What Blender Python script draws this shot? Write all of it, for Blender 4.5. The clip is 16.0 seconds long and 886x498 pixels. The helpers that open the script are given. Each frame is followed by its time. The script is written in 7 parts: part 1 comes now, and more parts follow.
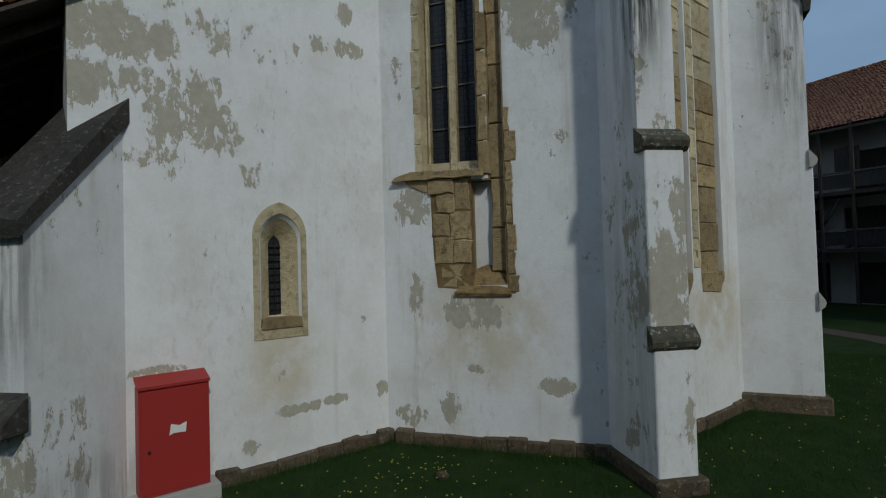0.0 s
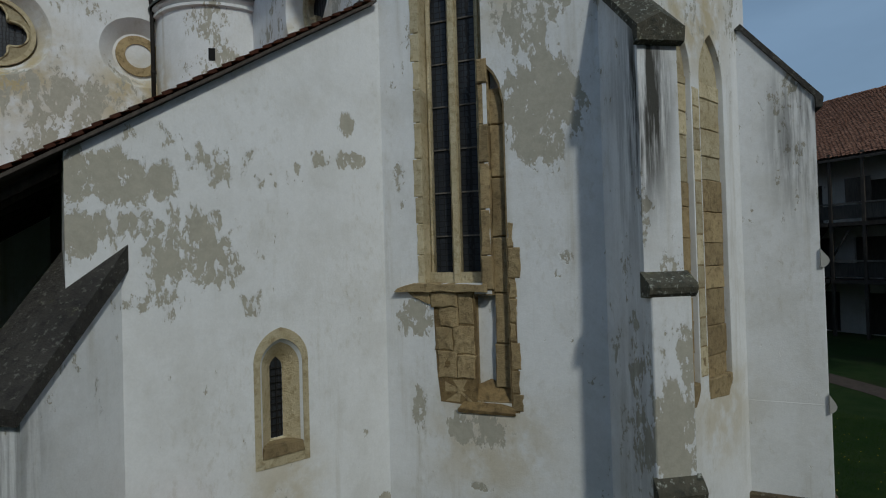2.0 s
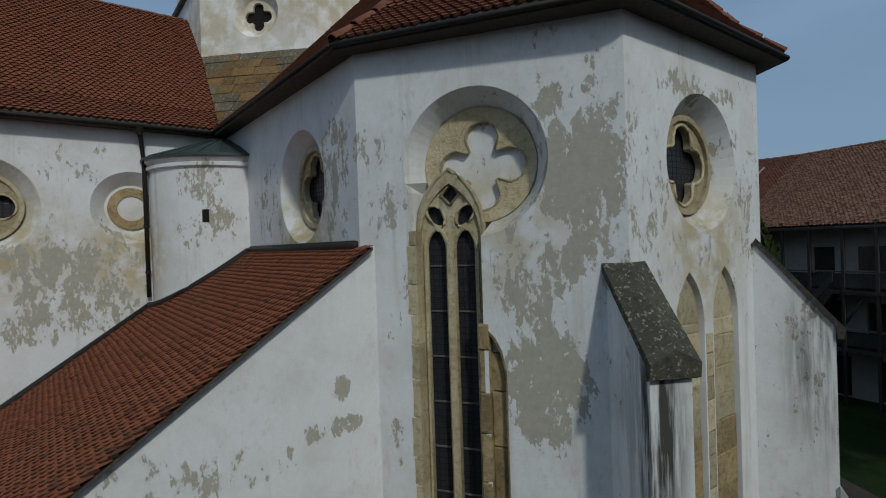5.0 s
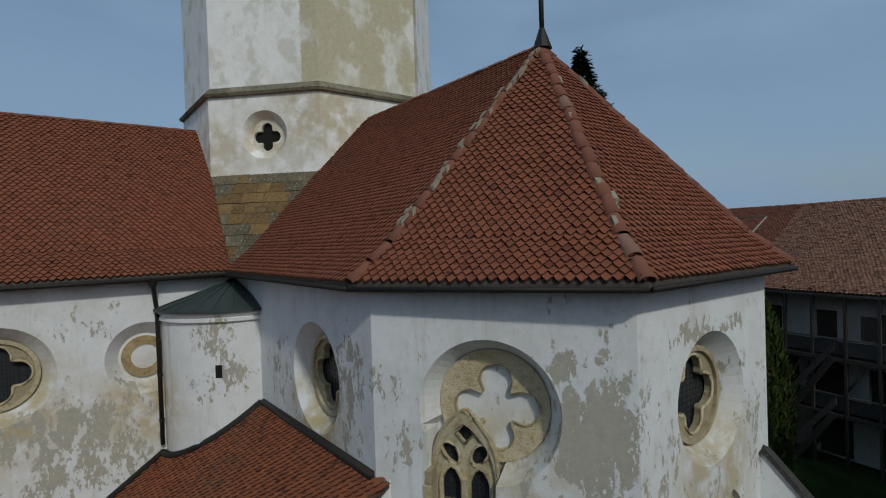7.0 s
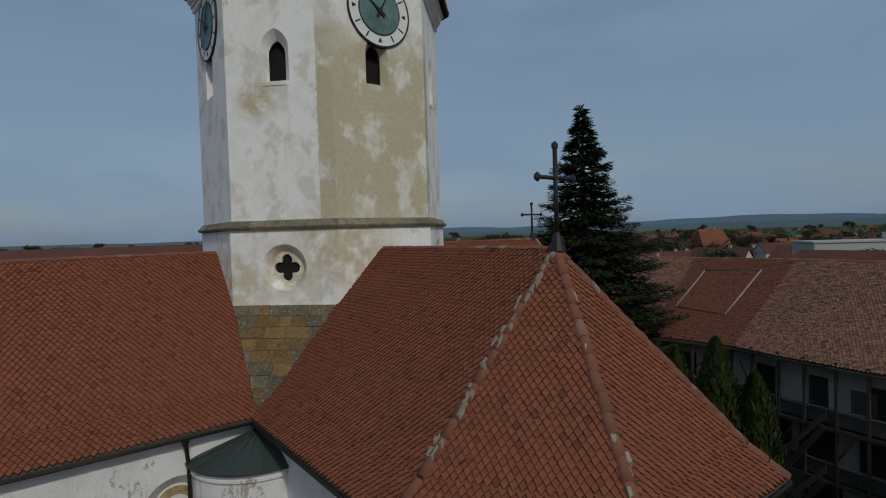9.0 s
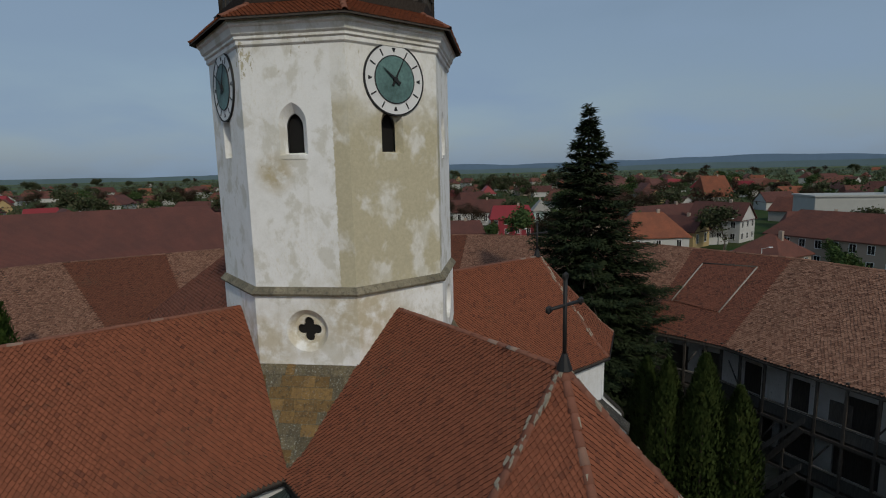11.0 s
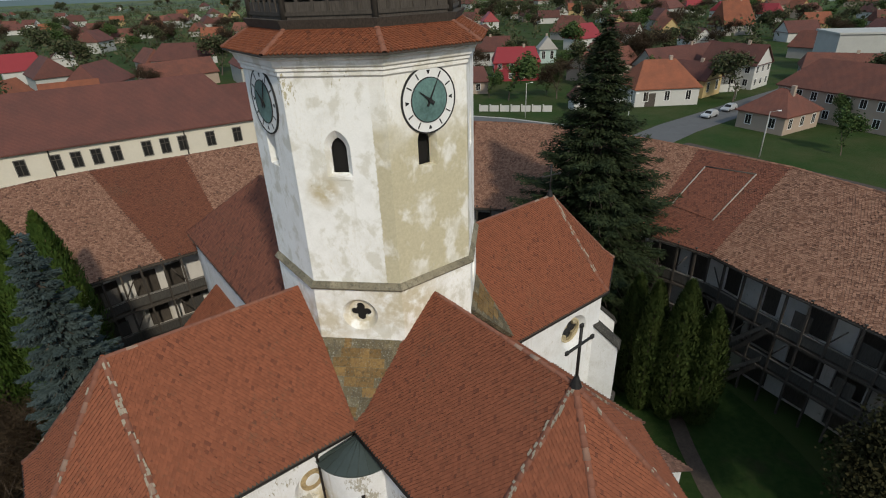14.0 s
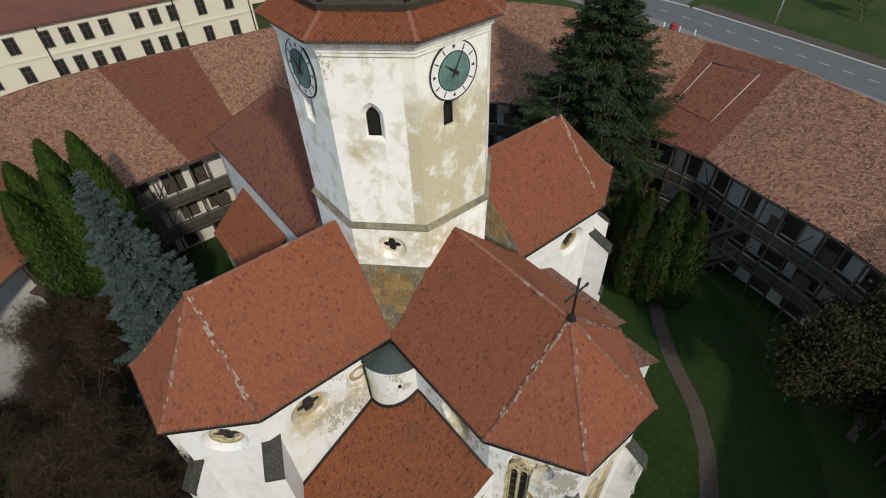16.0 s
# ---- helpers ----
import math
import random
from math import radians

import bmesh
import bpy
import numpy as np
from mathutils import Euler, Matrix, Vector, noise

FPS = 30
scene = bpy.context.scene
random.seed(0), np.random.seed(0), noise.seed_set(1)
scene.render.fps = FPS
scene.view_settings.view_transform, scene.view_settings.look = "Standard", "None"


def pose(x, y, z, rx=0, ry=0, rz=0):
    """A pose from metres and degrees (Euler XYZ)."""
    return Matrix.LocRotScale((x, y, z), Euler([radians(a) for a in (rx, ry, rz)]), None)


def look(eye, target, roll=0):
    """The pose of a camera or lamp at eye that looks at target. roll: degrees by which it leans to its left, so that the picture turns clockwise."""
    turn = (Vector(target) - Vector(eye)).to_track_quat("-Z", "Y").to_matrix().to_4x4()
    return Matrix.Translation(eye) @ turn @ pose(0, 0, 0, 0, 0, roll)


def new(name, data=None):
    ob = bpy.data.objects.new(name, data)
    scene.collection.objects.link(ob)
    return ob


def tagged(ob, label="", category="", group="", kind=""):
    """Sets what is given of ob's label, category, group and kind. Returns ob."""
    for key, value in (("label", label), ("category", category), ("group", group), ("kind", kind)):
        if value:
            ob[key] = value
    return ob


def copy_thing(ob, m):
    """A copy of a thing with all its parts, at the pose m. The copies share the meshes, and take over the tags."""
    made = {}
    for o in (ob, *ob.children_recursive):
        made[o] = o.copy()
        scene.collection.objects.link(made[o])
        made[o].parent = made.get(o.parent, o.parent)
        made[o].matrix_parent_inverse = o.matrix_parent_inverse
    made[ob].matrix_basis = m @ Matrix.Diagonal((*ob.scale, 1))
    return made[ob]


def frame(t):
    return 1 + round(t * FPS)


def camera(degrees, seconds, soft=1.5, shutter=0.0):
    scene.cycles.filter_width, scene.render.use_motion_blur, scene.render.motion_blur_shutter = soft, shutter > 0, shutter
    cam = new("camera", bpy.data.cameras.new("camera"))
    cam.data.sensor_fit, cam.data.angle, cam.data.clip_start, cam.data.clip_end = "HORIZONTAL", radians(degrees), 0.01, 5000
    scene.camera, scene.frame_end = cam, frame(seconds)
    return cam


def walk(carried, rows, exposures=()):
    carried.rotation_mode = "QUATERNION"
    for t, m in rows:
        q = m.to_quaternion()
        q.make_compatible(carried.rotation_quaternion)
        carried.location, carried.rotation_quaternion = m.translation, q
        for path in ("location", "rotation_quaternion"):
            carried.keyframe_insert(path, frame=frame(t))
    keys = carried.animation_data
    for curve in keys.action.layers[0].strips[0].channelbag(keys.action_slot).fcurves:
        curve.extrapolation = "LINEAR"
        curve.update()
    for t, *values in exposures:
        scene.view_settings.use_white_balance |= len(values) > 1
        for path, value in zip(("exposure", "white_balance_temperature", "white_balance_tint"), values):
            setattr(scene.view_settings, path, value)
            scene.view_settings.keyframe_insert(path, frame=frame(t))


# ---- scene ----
cam = camera(80.5, 16.0, soft=1.1)
PATH = [
    (0, (-0.041, 0.016, 3.121), (-0.299, 10.010, 3.362), -1.64),
    (0.5, (-0.020, 0.022, 3.437), (-0.322, 10.015, 3.650), -1.63),
    (1, (-0.012, 0.026, 3.858), (-0.342, 10.019, 4.042), -1.63),
    (1.5, (0.015, 0.051, 4.416), (-0.348, 10.043, 4.555), -1.58),
    (2, (0.047, 0.091, 4.939), (-0.326, 10.083, 5.082), -1.61),
    (2.5, (0.083, 0.147, 5.615), (-0.314, 10.139, 5.700), -1.65),
    (3, (0.100, 0.209, 6.235), (-0.298, 10.200, 6.296), -1.61),
    (3.5, (0.143, 0.297, 6.936), (-0.277, 10.288, 6.950), -1.61),
    (6, (0.236, 0.514, 10.688), (-0.260, 10.501, 10.588), -1.94),
    (6.5, (0.157, 0.441, 11.682), (-0.318, 10.429, 11.565), -1.86),
    (7, (0.129, 0.367, 12.715), (-0.359, 10.354, 12.569), -1.92),
    (7.5, (0.070, 0.228, 13.876), (-0.406, 10.215, 13.705), -1.96),
    (8, (-0.062, 0.056, 14.952), (-0.476, 10.045, 14.753), -1.67),
    (8.5, (-0.181, -0.040, 15.914), (-0.590, 9.949, 15.690), -1.79),
    (9, (-0.262, -0.288, 16.955), (-0.660, 9.700, 16.676), -1.79),
    (11.5, (-0.685, -1.001, 22.337), (-1.108, 8.791, 20.356), -1.29),
    (12, (-0.827, -1.146, 23.389), (-1.257, 8.524, 20.878), -1.58),
    (12.5, (-0.960, -1.278, 24.366), (-1.398, 8.248, 21.355), -1.72),
    (13, (-1.148, -1.389, 25.441), (-1.589, 7.964, 21.931), -1.88),
    (13.5, (-1.334, -1.490, 26.550), (-1.784, 7.697, 22.627), -2.08),
    (14, (-1.567, -1.560, 27.789), (-2.012, 7.342, 23.255), -2.19),
    (14.5, (-1.753, -1.669, 28.918), (-2.203, 6.905, 23.792), -2.37),
    (15, (-1.940, -1.782, 30.209), (-2.385, 6.389, 24.462), -2.48),
    (15.5, (-2.132, -1.928, 31.457), (-2.574, 5.832, 25.165), -2.64),
    (16, (-2.420, -2.139, 32.811), (-2.834, 5.139, 25.966), -2.72),
]
EXPOSURES = [(0.0, -0.88, 6250, 2), (3.5, -0.98, 6300, 2), (6.5, -0.76, 6350, 3), (7.4, -0.86, 6550, 4), (8.0, -0.88, 6650, 5), (9.0, -1.0, 6700, 6), (11.5, -0.74, 6950, 7), (12.5, -0.52, 6950, 7), (14.0, -0.06, 7250, 7), (16.0, 0.12, 7300, 7)]
walk(cam, [(t, look(eye, target, roll)) for t, eye, target, roll in PATH], EXPOSURES)

# ---- world, sun ----
CX, CY, AXIS = -5.55, 19.97, -50.0            # centre of the crossing, direction of the choir
CHURCH = pose(CX, CY, 0, 0, 0, AXIS)
GROUND = 0.3
SUN_AZIMUTH, SUN_HEIGHT = AXIS - 14.0, 38.0   # degrees, from +x counter-clockwise

world = bpy.data.worlds.new("sky")
scene.world = world
world.use_nodes = True
wn = world.node_tree
wn.nodes.clear()
w_out = wn.nodes.new("ShaderNodeOutputWorld")
w_bg = wn.nodes.new("ShaderNodeBackground")
w_sky = wn.nodes.new("ShaderNodeTexSky")
w_sky.sky_type = "NISHITA"
w_sky.sun_disc = False
w_sky.sun_elevation = radians(SUN_HEIGHT)
w_sky.sun_rotation = radians(90 - SUN_AZIMUTH)
w_sky.air_density, w_sky.dust_density, w_sky.ozone_density = 1.0, 2.2, 1.0
w_bg.inputs["Strength"].default_value = 0.15
# thin high haze over the blue
w_co = wn.nodes.new("ShaderNodeTexCoord")
w_map = wn.nodes.new("ShaderNodeMapping")
w_map.inputs["Scale"].default_value = (1.0, 1.0, 3.2)
w_no = wn.nodes.new("ShaderNodeTexNoise")
w_no.inputs["Scale"].default_value, w_no.inputs["Detail"].default_value = 3.2, 7.0
w_rng = wn.nodes.new("ShaderNodeMapRange")
w_rng.inputs["From Min"].default_value, w_rng.inputs["From Max"].default_value = 0.35, 0.7
w_rng.inputs["To Min"].default_value, w_rng.inputs["To Max"].default_value = 0.5, 1.0
w_mix = wn.nodes.new("ShaderNodeMix")
w_mix.data_type = "RGBA"
w_mix.inputs[7].default_value = (2.5, 3.6, 5.35, 1.0)
wn.links.new(w_co.outputs["Generated"], w_map.inputs["Vector"])
wn.links.new(w_map.outputs[0], w_no.inputs["Vector"])
wn.links.new(w_no.outputs["Fac"], w_rng.inputs["Value"])
wn.links.new(w_rng.outputs[0], w_mix.inputs[0])
wn.links.new(w_sky.outputs[0], w_mix.inputs[6])
wn.links.new(w_mix.outputs[2], w_bg.inputs["Color"])
wn.links.new(w_bg.outputs[0], w_out.inputs["Surface"])

sun_data = bpy.data.lights.new("sun", "SUN")
sun_data.energy, sun_data.angle, sun_data.color = 2.3, radians(3), (1.0, 0.96, 0.9)
sun = new("sun", sun_data)
sa, se = radians(SUN_AZIMUTH), radians(SUN_HEIGHT)
sun.matrix_basis = look((60 * math.cos(sa) * math.cos(se), 60 * math.sin(sa) * math.cos(se), 60 * math.sin(se)), (0, 0, 0))


# ---- materials ----
class Nodes:
    """A material's node tree, with short ways to add to it."""

    def __init__(self, name, rough=0.8, metal=0.0, spec=0.35):
        self.m = bpy.data.materials.new(name)
        self.m.use_nodes = True
        self.t = self.m.node_tree
        self.b = self.t.nodes["Principled BSDF"]
        self.b.inputs["Roughness"].default_value = rough
        self.b.inputs["Metallic"].default_value = metal
        self.b.inputs["Specular IOR Level"].default_value = spec
        self.geo = self.t.nodes.new("ShaderNodeNewGeometry")

    def add(self, kind, operation="", use_clamp=False, data_type="", blend_type="", interpolation_type="", feature=""):
        n = self.t.nodes.new(kind)
        if operation:
            n.operation = operation
        if use_clamp:
            n.use_clamp = True
        if data_type:
            n.data_type = data_type
        if blend_type:
            n.blend_type = blend_type
        if interpolation_type:
            n.interpolation_type = interpolation_type
        if feature:
            n.feature = feature
        return n

    def link(self, a, b):
        self.t.links.new(a, b)

    def put(self, socket, v):
        if isinstance(v, (int, float)):
            socket.default_value = v
        elif isinstance(v, (tuple, list)):
            socket.default_value = (*v[:3], 1.0) if socket.type == "RGBA" else v[:3]
        else:
            self.link(v, socket)

    def pos(self, scale=(1, 1, 1)):
        """World position, stretched."""
        n = self.add("ShaderNodeVectorMath", operation="MULTIPLY")
        self.link(self.geo.outputs["Position"], n.inputs[0])
        n.inputs[1].default_value = scale
        return n.outputs[0]

    def noise(self, scale, detail=4.0, rough=0.55, vec=None, dist=0.0):
        n = self.add("ShaderNodeTexNoise")
        self.link(vec or self.geo.outputs["Position"], n.inputs["Vector"])
        n.inputs["Scale"].default_value, n.inputs["Detail"].default_value = scale, detail
        n.inputs["Roughness"].default_value, n.inputs["Distortion"].default_value = rough, dist
        return n.outputs["Fac"]

    def math(self, op, a, b=0.0, c=None, clamp=False):
        n = self.add("ShaderNodeMath", operation=op, use_clamp=clamp)
        self.put(n.inputs[0], a)
        self.put(n.inputs[1], b)
        if c is not None:
            self.put(n.inputs[2], c)
        return n.outputs[0]

    def ramp(self, v, lo, hi, a=0.0, b=1.0):
        n = self.add("ShaderNodeMapRange", interpolation_type="SMOOTHSTEP")
        self.put(n.inputs["Value"], v)
        for k, x in zip(("From Min", "From Max", "To Min", "To Max"), (lo, hi, a, b)):
            n.inputs[k].default_value = x
        return n.outputs[0]

    def mix(self, f, a, b, mode="MIX"):
        n = self.add("ShaderNodeMix", data_type="RGBA", blend_type=mode)
        self.put(n.inputs[0], f)
        self.put(n.inputs[6], a)
        self.put(n.inputs[7], b)
        return n.outputs[2]

    def rnd(self):
        """A random number for each piece, whether an object or an island of a mesh."""
        info = self.add("ShaderNodeObjectInfo")
        s = self.math("ADD", info.outputs["Random"], self.geo.outputs["Random Per Island"])
        return self.math("FRACT", s)

    def shift(self, col, hue_val, amount):
        """Lighter or darker by a factor 1 +- amount."""
        f = self.math("MULTIPLY_ADD", hue_val, 2 * amount, 1 - amount)
        n = self.add("ShaderNodeVectorMath", operation="SCALE")
        self.put(n.inputs[0], col)
        self.put(n.inputs["Scale"], f)
        return n.outputs[0]

    def done(self, col, bump=None, strength=0.3, dist=0.02, rough=None):
        self.put(self.b.inputs["Base Color"], col)
        if bump is not None:
            n = self.add("ShaderNodeBump")
            n.inputs["Strength"].default_value, n.inputs["Distance"].default_value = strength, dist
            self.put(n.inputs["Height"], bump)
            self.link(n.outputs[0], self.b.inputs["Normal"])
        if rough is not None:
            self.put(self.b.inputs["Roughness"], rough)
        return self.m


def plaster(name, lime, bare, flakes, level=0.63, stain=(0.36, 0.31, 0.2), streak=0.5, ochre=(), darkened=(), belt=None, dirt=0.08):
    """Limewash, flaked off in places down to the render. flakes: (p, q, z, half width, half height, strength) of the
    worn places, in the church's axes; ochre and the dark list after it: places tinted by old ochre wash, and by dark
    rain streaks and painted shade; belt: the render is bare where p is over the first number and z over the second."""
    k = Nodes(name, 0.92, 0.0, 0.2)
    flat = k.pos((1, 1, streak))
    big = k.noise(0.6, 3, 0.5, flat)
    mid = k.noise(3.4, 9, 0.7, flat, 0.35)
    small = k.noise(11, 7, 0.7, flat, 0.2)
    fine = k.noise(38, 4, 0.6)

    def near(places, boost=1.12):
        got = None
        for p, q, z, rh, rz, strength in places:
            d = k.add("ShaderNodeVectorMath", operation="SUBTRACT")
            k.link(k.geo.outputs["Position"], d.inputs[0])
            d.inputs[1].default_value = CHURCH @ Vector((p, q, z))
            e = k.add("ShaderNodeVectorMath", operation="MULTIPLY")
            k.link(d.outputs[0], e.inputs[0])
            e.inputs[1].default_value = (0.8 / rh, 0.8 / rh, 0.8 / rz)
            n = k.add("ShaderNodeVectorMath", operation="LENGTH")
            k.link(e.outputs[0], n.inputs[0])
            f = k.ramp(n.outputs["Value"], 0.3, 1.4, strength * boost, 0.0)
            got = f if got is None else k.math("MAXIMUM", got, f)
        return got

    level += 0.075
    worn = k.math("MULTIPLY_ADD", mid, 0.95, k.math("MULTIPLY_ADD", small, 0.62, k.math("MULTIPLY_ADD", big, 0.08, -0.325)))
    bias = near(flakes, 1.42)
    if bias is not None:
        worn = k.math("ADD", worn, bias)
    if belt:
        ax = k.add("ShaderNodeVectorMath", operation="DOT_PRODUCT")
        off = k.add("ShaderNodeVectorMath", operation="SUBTRACT")
        k.link(k.geo.outputs["Position"], off.inputs[0])
        off.inputs[1].default_value = (CX, CY, 0)
        k.link(off.outputs[0], ax.inputs[0])
        ax.inputs[1].default_value = (math.cos(radians(AXIS)), math.sin(radians(AXIS)), 0)
        up = k.add("ShaderNodeSeparateXYZ")
        k.link(k.geo.outputs["Position"], up.inputs[0])
        low = k.ramp(k.math("MULTIPLY_ADD", k.noise(0.9, 4, 0.5), 1.6, up.outputs["Z"]), belt[1] + 0.4, belt[1] + 2.2, 0.5, 0.0)
        scrape = k.ramp(k.math("ADD", k.noise(1.15, 4, 0.56, k.pos((1, 1, 0.8)), 0.25), k.math("MULTIPLY", low, 0.24)), 0.52, 0.68, 1.0, 0.3)
        scrape = k.math("MULTIPLY", scrape, k.ramp(k.math("MULTIPLY_ADD", k.noise(1.1, 4, 0.55), 2.2, up.outputs["Z"]), belt[2], belt[2] + 1.6, 1.0, 0.12))
        beside = k.ramp(k.math("MULTIPLY_ADD", small, 0.14, ax.outputs["Value"]), belt[0] + 0.06, belt[0] + 0.09)
        belt_mask = k.math("MULTIPLY", k.math("MULTIPLY", beside, scrape), k.ramp(up.outputs["Z"], belt[1] - 0.1, belt[1]))
    mask = k.ramp(worn, level, level + 0.01)
    if belt:
        mask = k.math("MAXIMUM", mask, belt_mask)
    edge = k.ramp(worn, level - 0.04, level + 0.02)
    wash = k.noise(1.3, 6, 0.65)
    lime_c = k.mix(k.ramp(wash, 0.42, 0.7), (*lime, 1), (*[c * f for c, f in zip(lime, (0.91, 0.905, 0.89))], 1))
    thin = k.math("MULTIPLY", k.ramp(small, 0.5, 0.68, 0, 0.35), k.ramp(big, 0.42, 0.6))
    lime_c = k.mix(thin, lime_c, (*[c * 1.15 for c in bare], 1))
    run = k.noise(1.0, 5, 0.62, k.pos((2.6, 2.6, 0.16)))
    lime_c = k.mix(k.ramp(run, 0.56, 0.76, 0.0, 0.42), lime_c, (*stain, 1))
    lime_c = k.mix(k.ramp(k.noise(1.35, 5, 0.6, k.pos((1, 1, 0.8)), 0.25), 0.5, 0.62, 0.0, dirt), lime_c, (*stain, 1))
    tint = near(ochre)
    if tint is not None:
        lime_c = k.mix(k.math("MULTIPLY", tint, k.ramp(k.noise(2.2, 5, 0.6), 0.3, 0.6)), lime_c, (0.5, 0.41, 0.24, 1))
    bare_c = k.mix(k.noise(7, 5, 0.6), (*[c * 0.8 for c in bare], 1), (*[min(1, c * 1.18) for c in bare], 1))
    col = k.mix(mask, lime_c, bare_c)
    dark_tint = near(darkened)
    if dark_tint is not None:
        drip = k.ramp(k.noise(1.0, 5, 0.65, k.pos((7, 7, 0.5))), 0.36, 0.6)
        col = k.mix(k.math("MULTIPLY", dark_tint, drip), col, (0.07, 0.068, 0.06, 1))
    col = k.shift(col, k.noise(14, 5, 0.65), 0.07)
    col = k.shift(col, fine, 0.07)
    lump = k.math("MULTIPLY_ADD", fine, 0.3, k.math("MULTIPLY_ADD", edge, -0.8, k.math("MULTIPLY", wash, 1.2)))
    return k.done(col, lump, 0.45, 0.02)


LIME = (0.765, 0.77, 0.77)
BARE = (0.43, 0.405, 0.335)
chapel_flakes = [
    (11.66, -7.73, 5.96, 0.68, 0.33, 0.21), (11.66, -7.86, 5.33, 0.5, 0.25, 0.21), (11.66, -6.95, 5.06, 0.6, 0.58, 0.19), (11.66, -6.64, 6.29, 0.46, 0.32, 0.13), (11.66, -5.14, 6.45, 0.19, 0.17, 0.2), (11.66, -4.75, 7.03, 0.17, 0.15, 0.2), (11.66, -4.81, 6.44, 0.11, 0.14, 0.2), (11.66, -4.52, 6.45, 0.11, 0.12, 0.2), (11.66, -6.22, 4.36, 0.19, 0.17, 0.17), (11.66, -3.76, 5.88, 0.18, 0.28, 0.2), (11.66, -3.79, 6.5, 0.18, 0.4, 0.13), (11.66, -7.59, 4.49, 0.19, 0.1, 0.14), (11.66, -5.57, 6.18, 0.15, 0.18, 0.15), (11.66, -6, 6.06, 0.21, 0.13, 0.15)
]
chapel_specks = [
    (11.66, -7.33, 6.51, 0.5, 0.2, 0.12), (11.66, -6.77, 6.3, 0.29, 0.3, 0.12), (11.66, -4.79, 6.98, 0.15, 0.15, 0.2), (11.66, -5.17, 6.42, 0.16, 0.16, 0.2), (11.66, -4.62, 6.45, 0.12, 0.14, 0.18), (11.66, -6.42, 6.51, 0.16, 0.24, 0.1), (11.66, -5.59, 1.09, 0.33, 0.08, 0.22), (11.66, -5.06, 1.12, 0.34, 0.08, 0.22), (11.66, -4.11, 1.18, 0.22, 0.11, 0.2), (11.66, -6.26, 0.71, 0.12, 0.09, 0.2), (11.66, -5.86, 1.67, 0.11, 0.19, 0.17), (11.66, -4.86, 1.74, 0.13, 0.24, 0.1), (11.66, -7.33, 1.9, 0.35, 0.06, 0.16), (11.66, -4.55, 2.25, 0.08, 0.1, 0.16)
]
choir_flakes = [
    (13.8, -2.7, 7.13, 0.55, 0.9, 0.22), (13.63, -2.81, 8.27, 0.49, 0.5, 0.17), (14.04, -2.55, 8.77, 0.47, 0.33, 0.17), (11.9, -3.94, 5.96, 0.11, 0.48, 0.14), (14.28, -2.39, 9.98, 0.55, 0.95, 0.235), (13.92, -2.62, 10.92, 0.21, 0.27, 0.17), (14.33, -2.35, 11.09, 0.16, 0.13, 0.17), (11.68, -4.09, 10.43, 0.46, 0.37, 0.15), (11.78, -4.02, 9.56, 0.27, 0.57, 0.15)
]
choir_specks = [
    (13.75, -2.73, 6.6, 0.47, 0.43, 0.18), (14.05, -2.54, 4.89, 0.12, 0.12, 0.2), (13.92, -2.62, 4.66, 0.08, 0.08, 0.2), (12.08, -3.83, 3.97, 0.36, 0.29, 0.2), (12.11, -3.81, 2.63, 0.11, 0.37, 0.18), (12.89, -3.3, 2.32, 0.43, 0.27, 0.2), (13.78, -2.72, 1.27, 0.34, 0.11, 0.2), (12.94, -3.27, 1.47, 0.24, 0.08, 0.16), (11.96, -3.91, 0.72, 0.27, 0.18, 0.2), (12.55, -3.52, 0.85, 0.2, 0.24, 0.16), (10.65, -4.24, 10.25, 0.44, 1.18, 0.15), (14.72, -0.42, 11.21, 0.54, 0.17, 0.2), (14.72, 0.42, 11.21, 0.34, 0.11, 0.18)
]
buttress_flakes = [
    (15.57, -2.67, 2.8, 0.27, 0.46, 0.22), (15.68, -2.47, 3.61, 0.1, 0.37, 0.2), (15.69, -2.45, 1.44, 0.06, 0.57, 0.17), (15.7, -2.44, 5.18, 0.17, 0.41, 0.16), (15.08, -2.59, 3.29, 0.19, 0.8, 0.13), (14.84, -2.47, 2.03, 0.23, 0.68, 0.1), (15.02, -2.57, 0.91, 0.22, 0.37, 0.12), (15.25, -2.69, 5.48, 0.18, 0.84, 0.12)
]
end_flakes = [
    (14.72, -0.43, 11.24, 0.77, 0.25, 0.15), (14.72, 0.56, 11.25, 0.63, 0.18, 0.14), (14.72, 1.30, 9.78, 0.61, 0.95, 0.11), (14.72, 0.6, 8.7, 1.5, 0.5, 0.08), (14.72, -1.61, 9.36, 0.54, 0.86, 0.10), (10.71, -4.24, 10.15, 0.62, 1.18, 0.14), (7.42, -4.24, 9.85, 0.84, 0.93, 0.12), (15.55, -2.55, 2.79, 0.36, 0.64, 0.22), (15.63, -2.41, 3.68, 0.15, 0.39, 0.20), (15.63, -2.40, 1.15, 0.09, 0.59, 0.18), (15.43, -2.77, 5.33, 0.13, 0.69, 0.20), (15.2, 2.5, 6.3, 0.9, 1.0, 0.1), (15.3, 2.2, 7.9, 0.6, 0.7, 0.1), (15.15, 2.10, 7.47, 0.45, 0.31, 0.12)
]
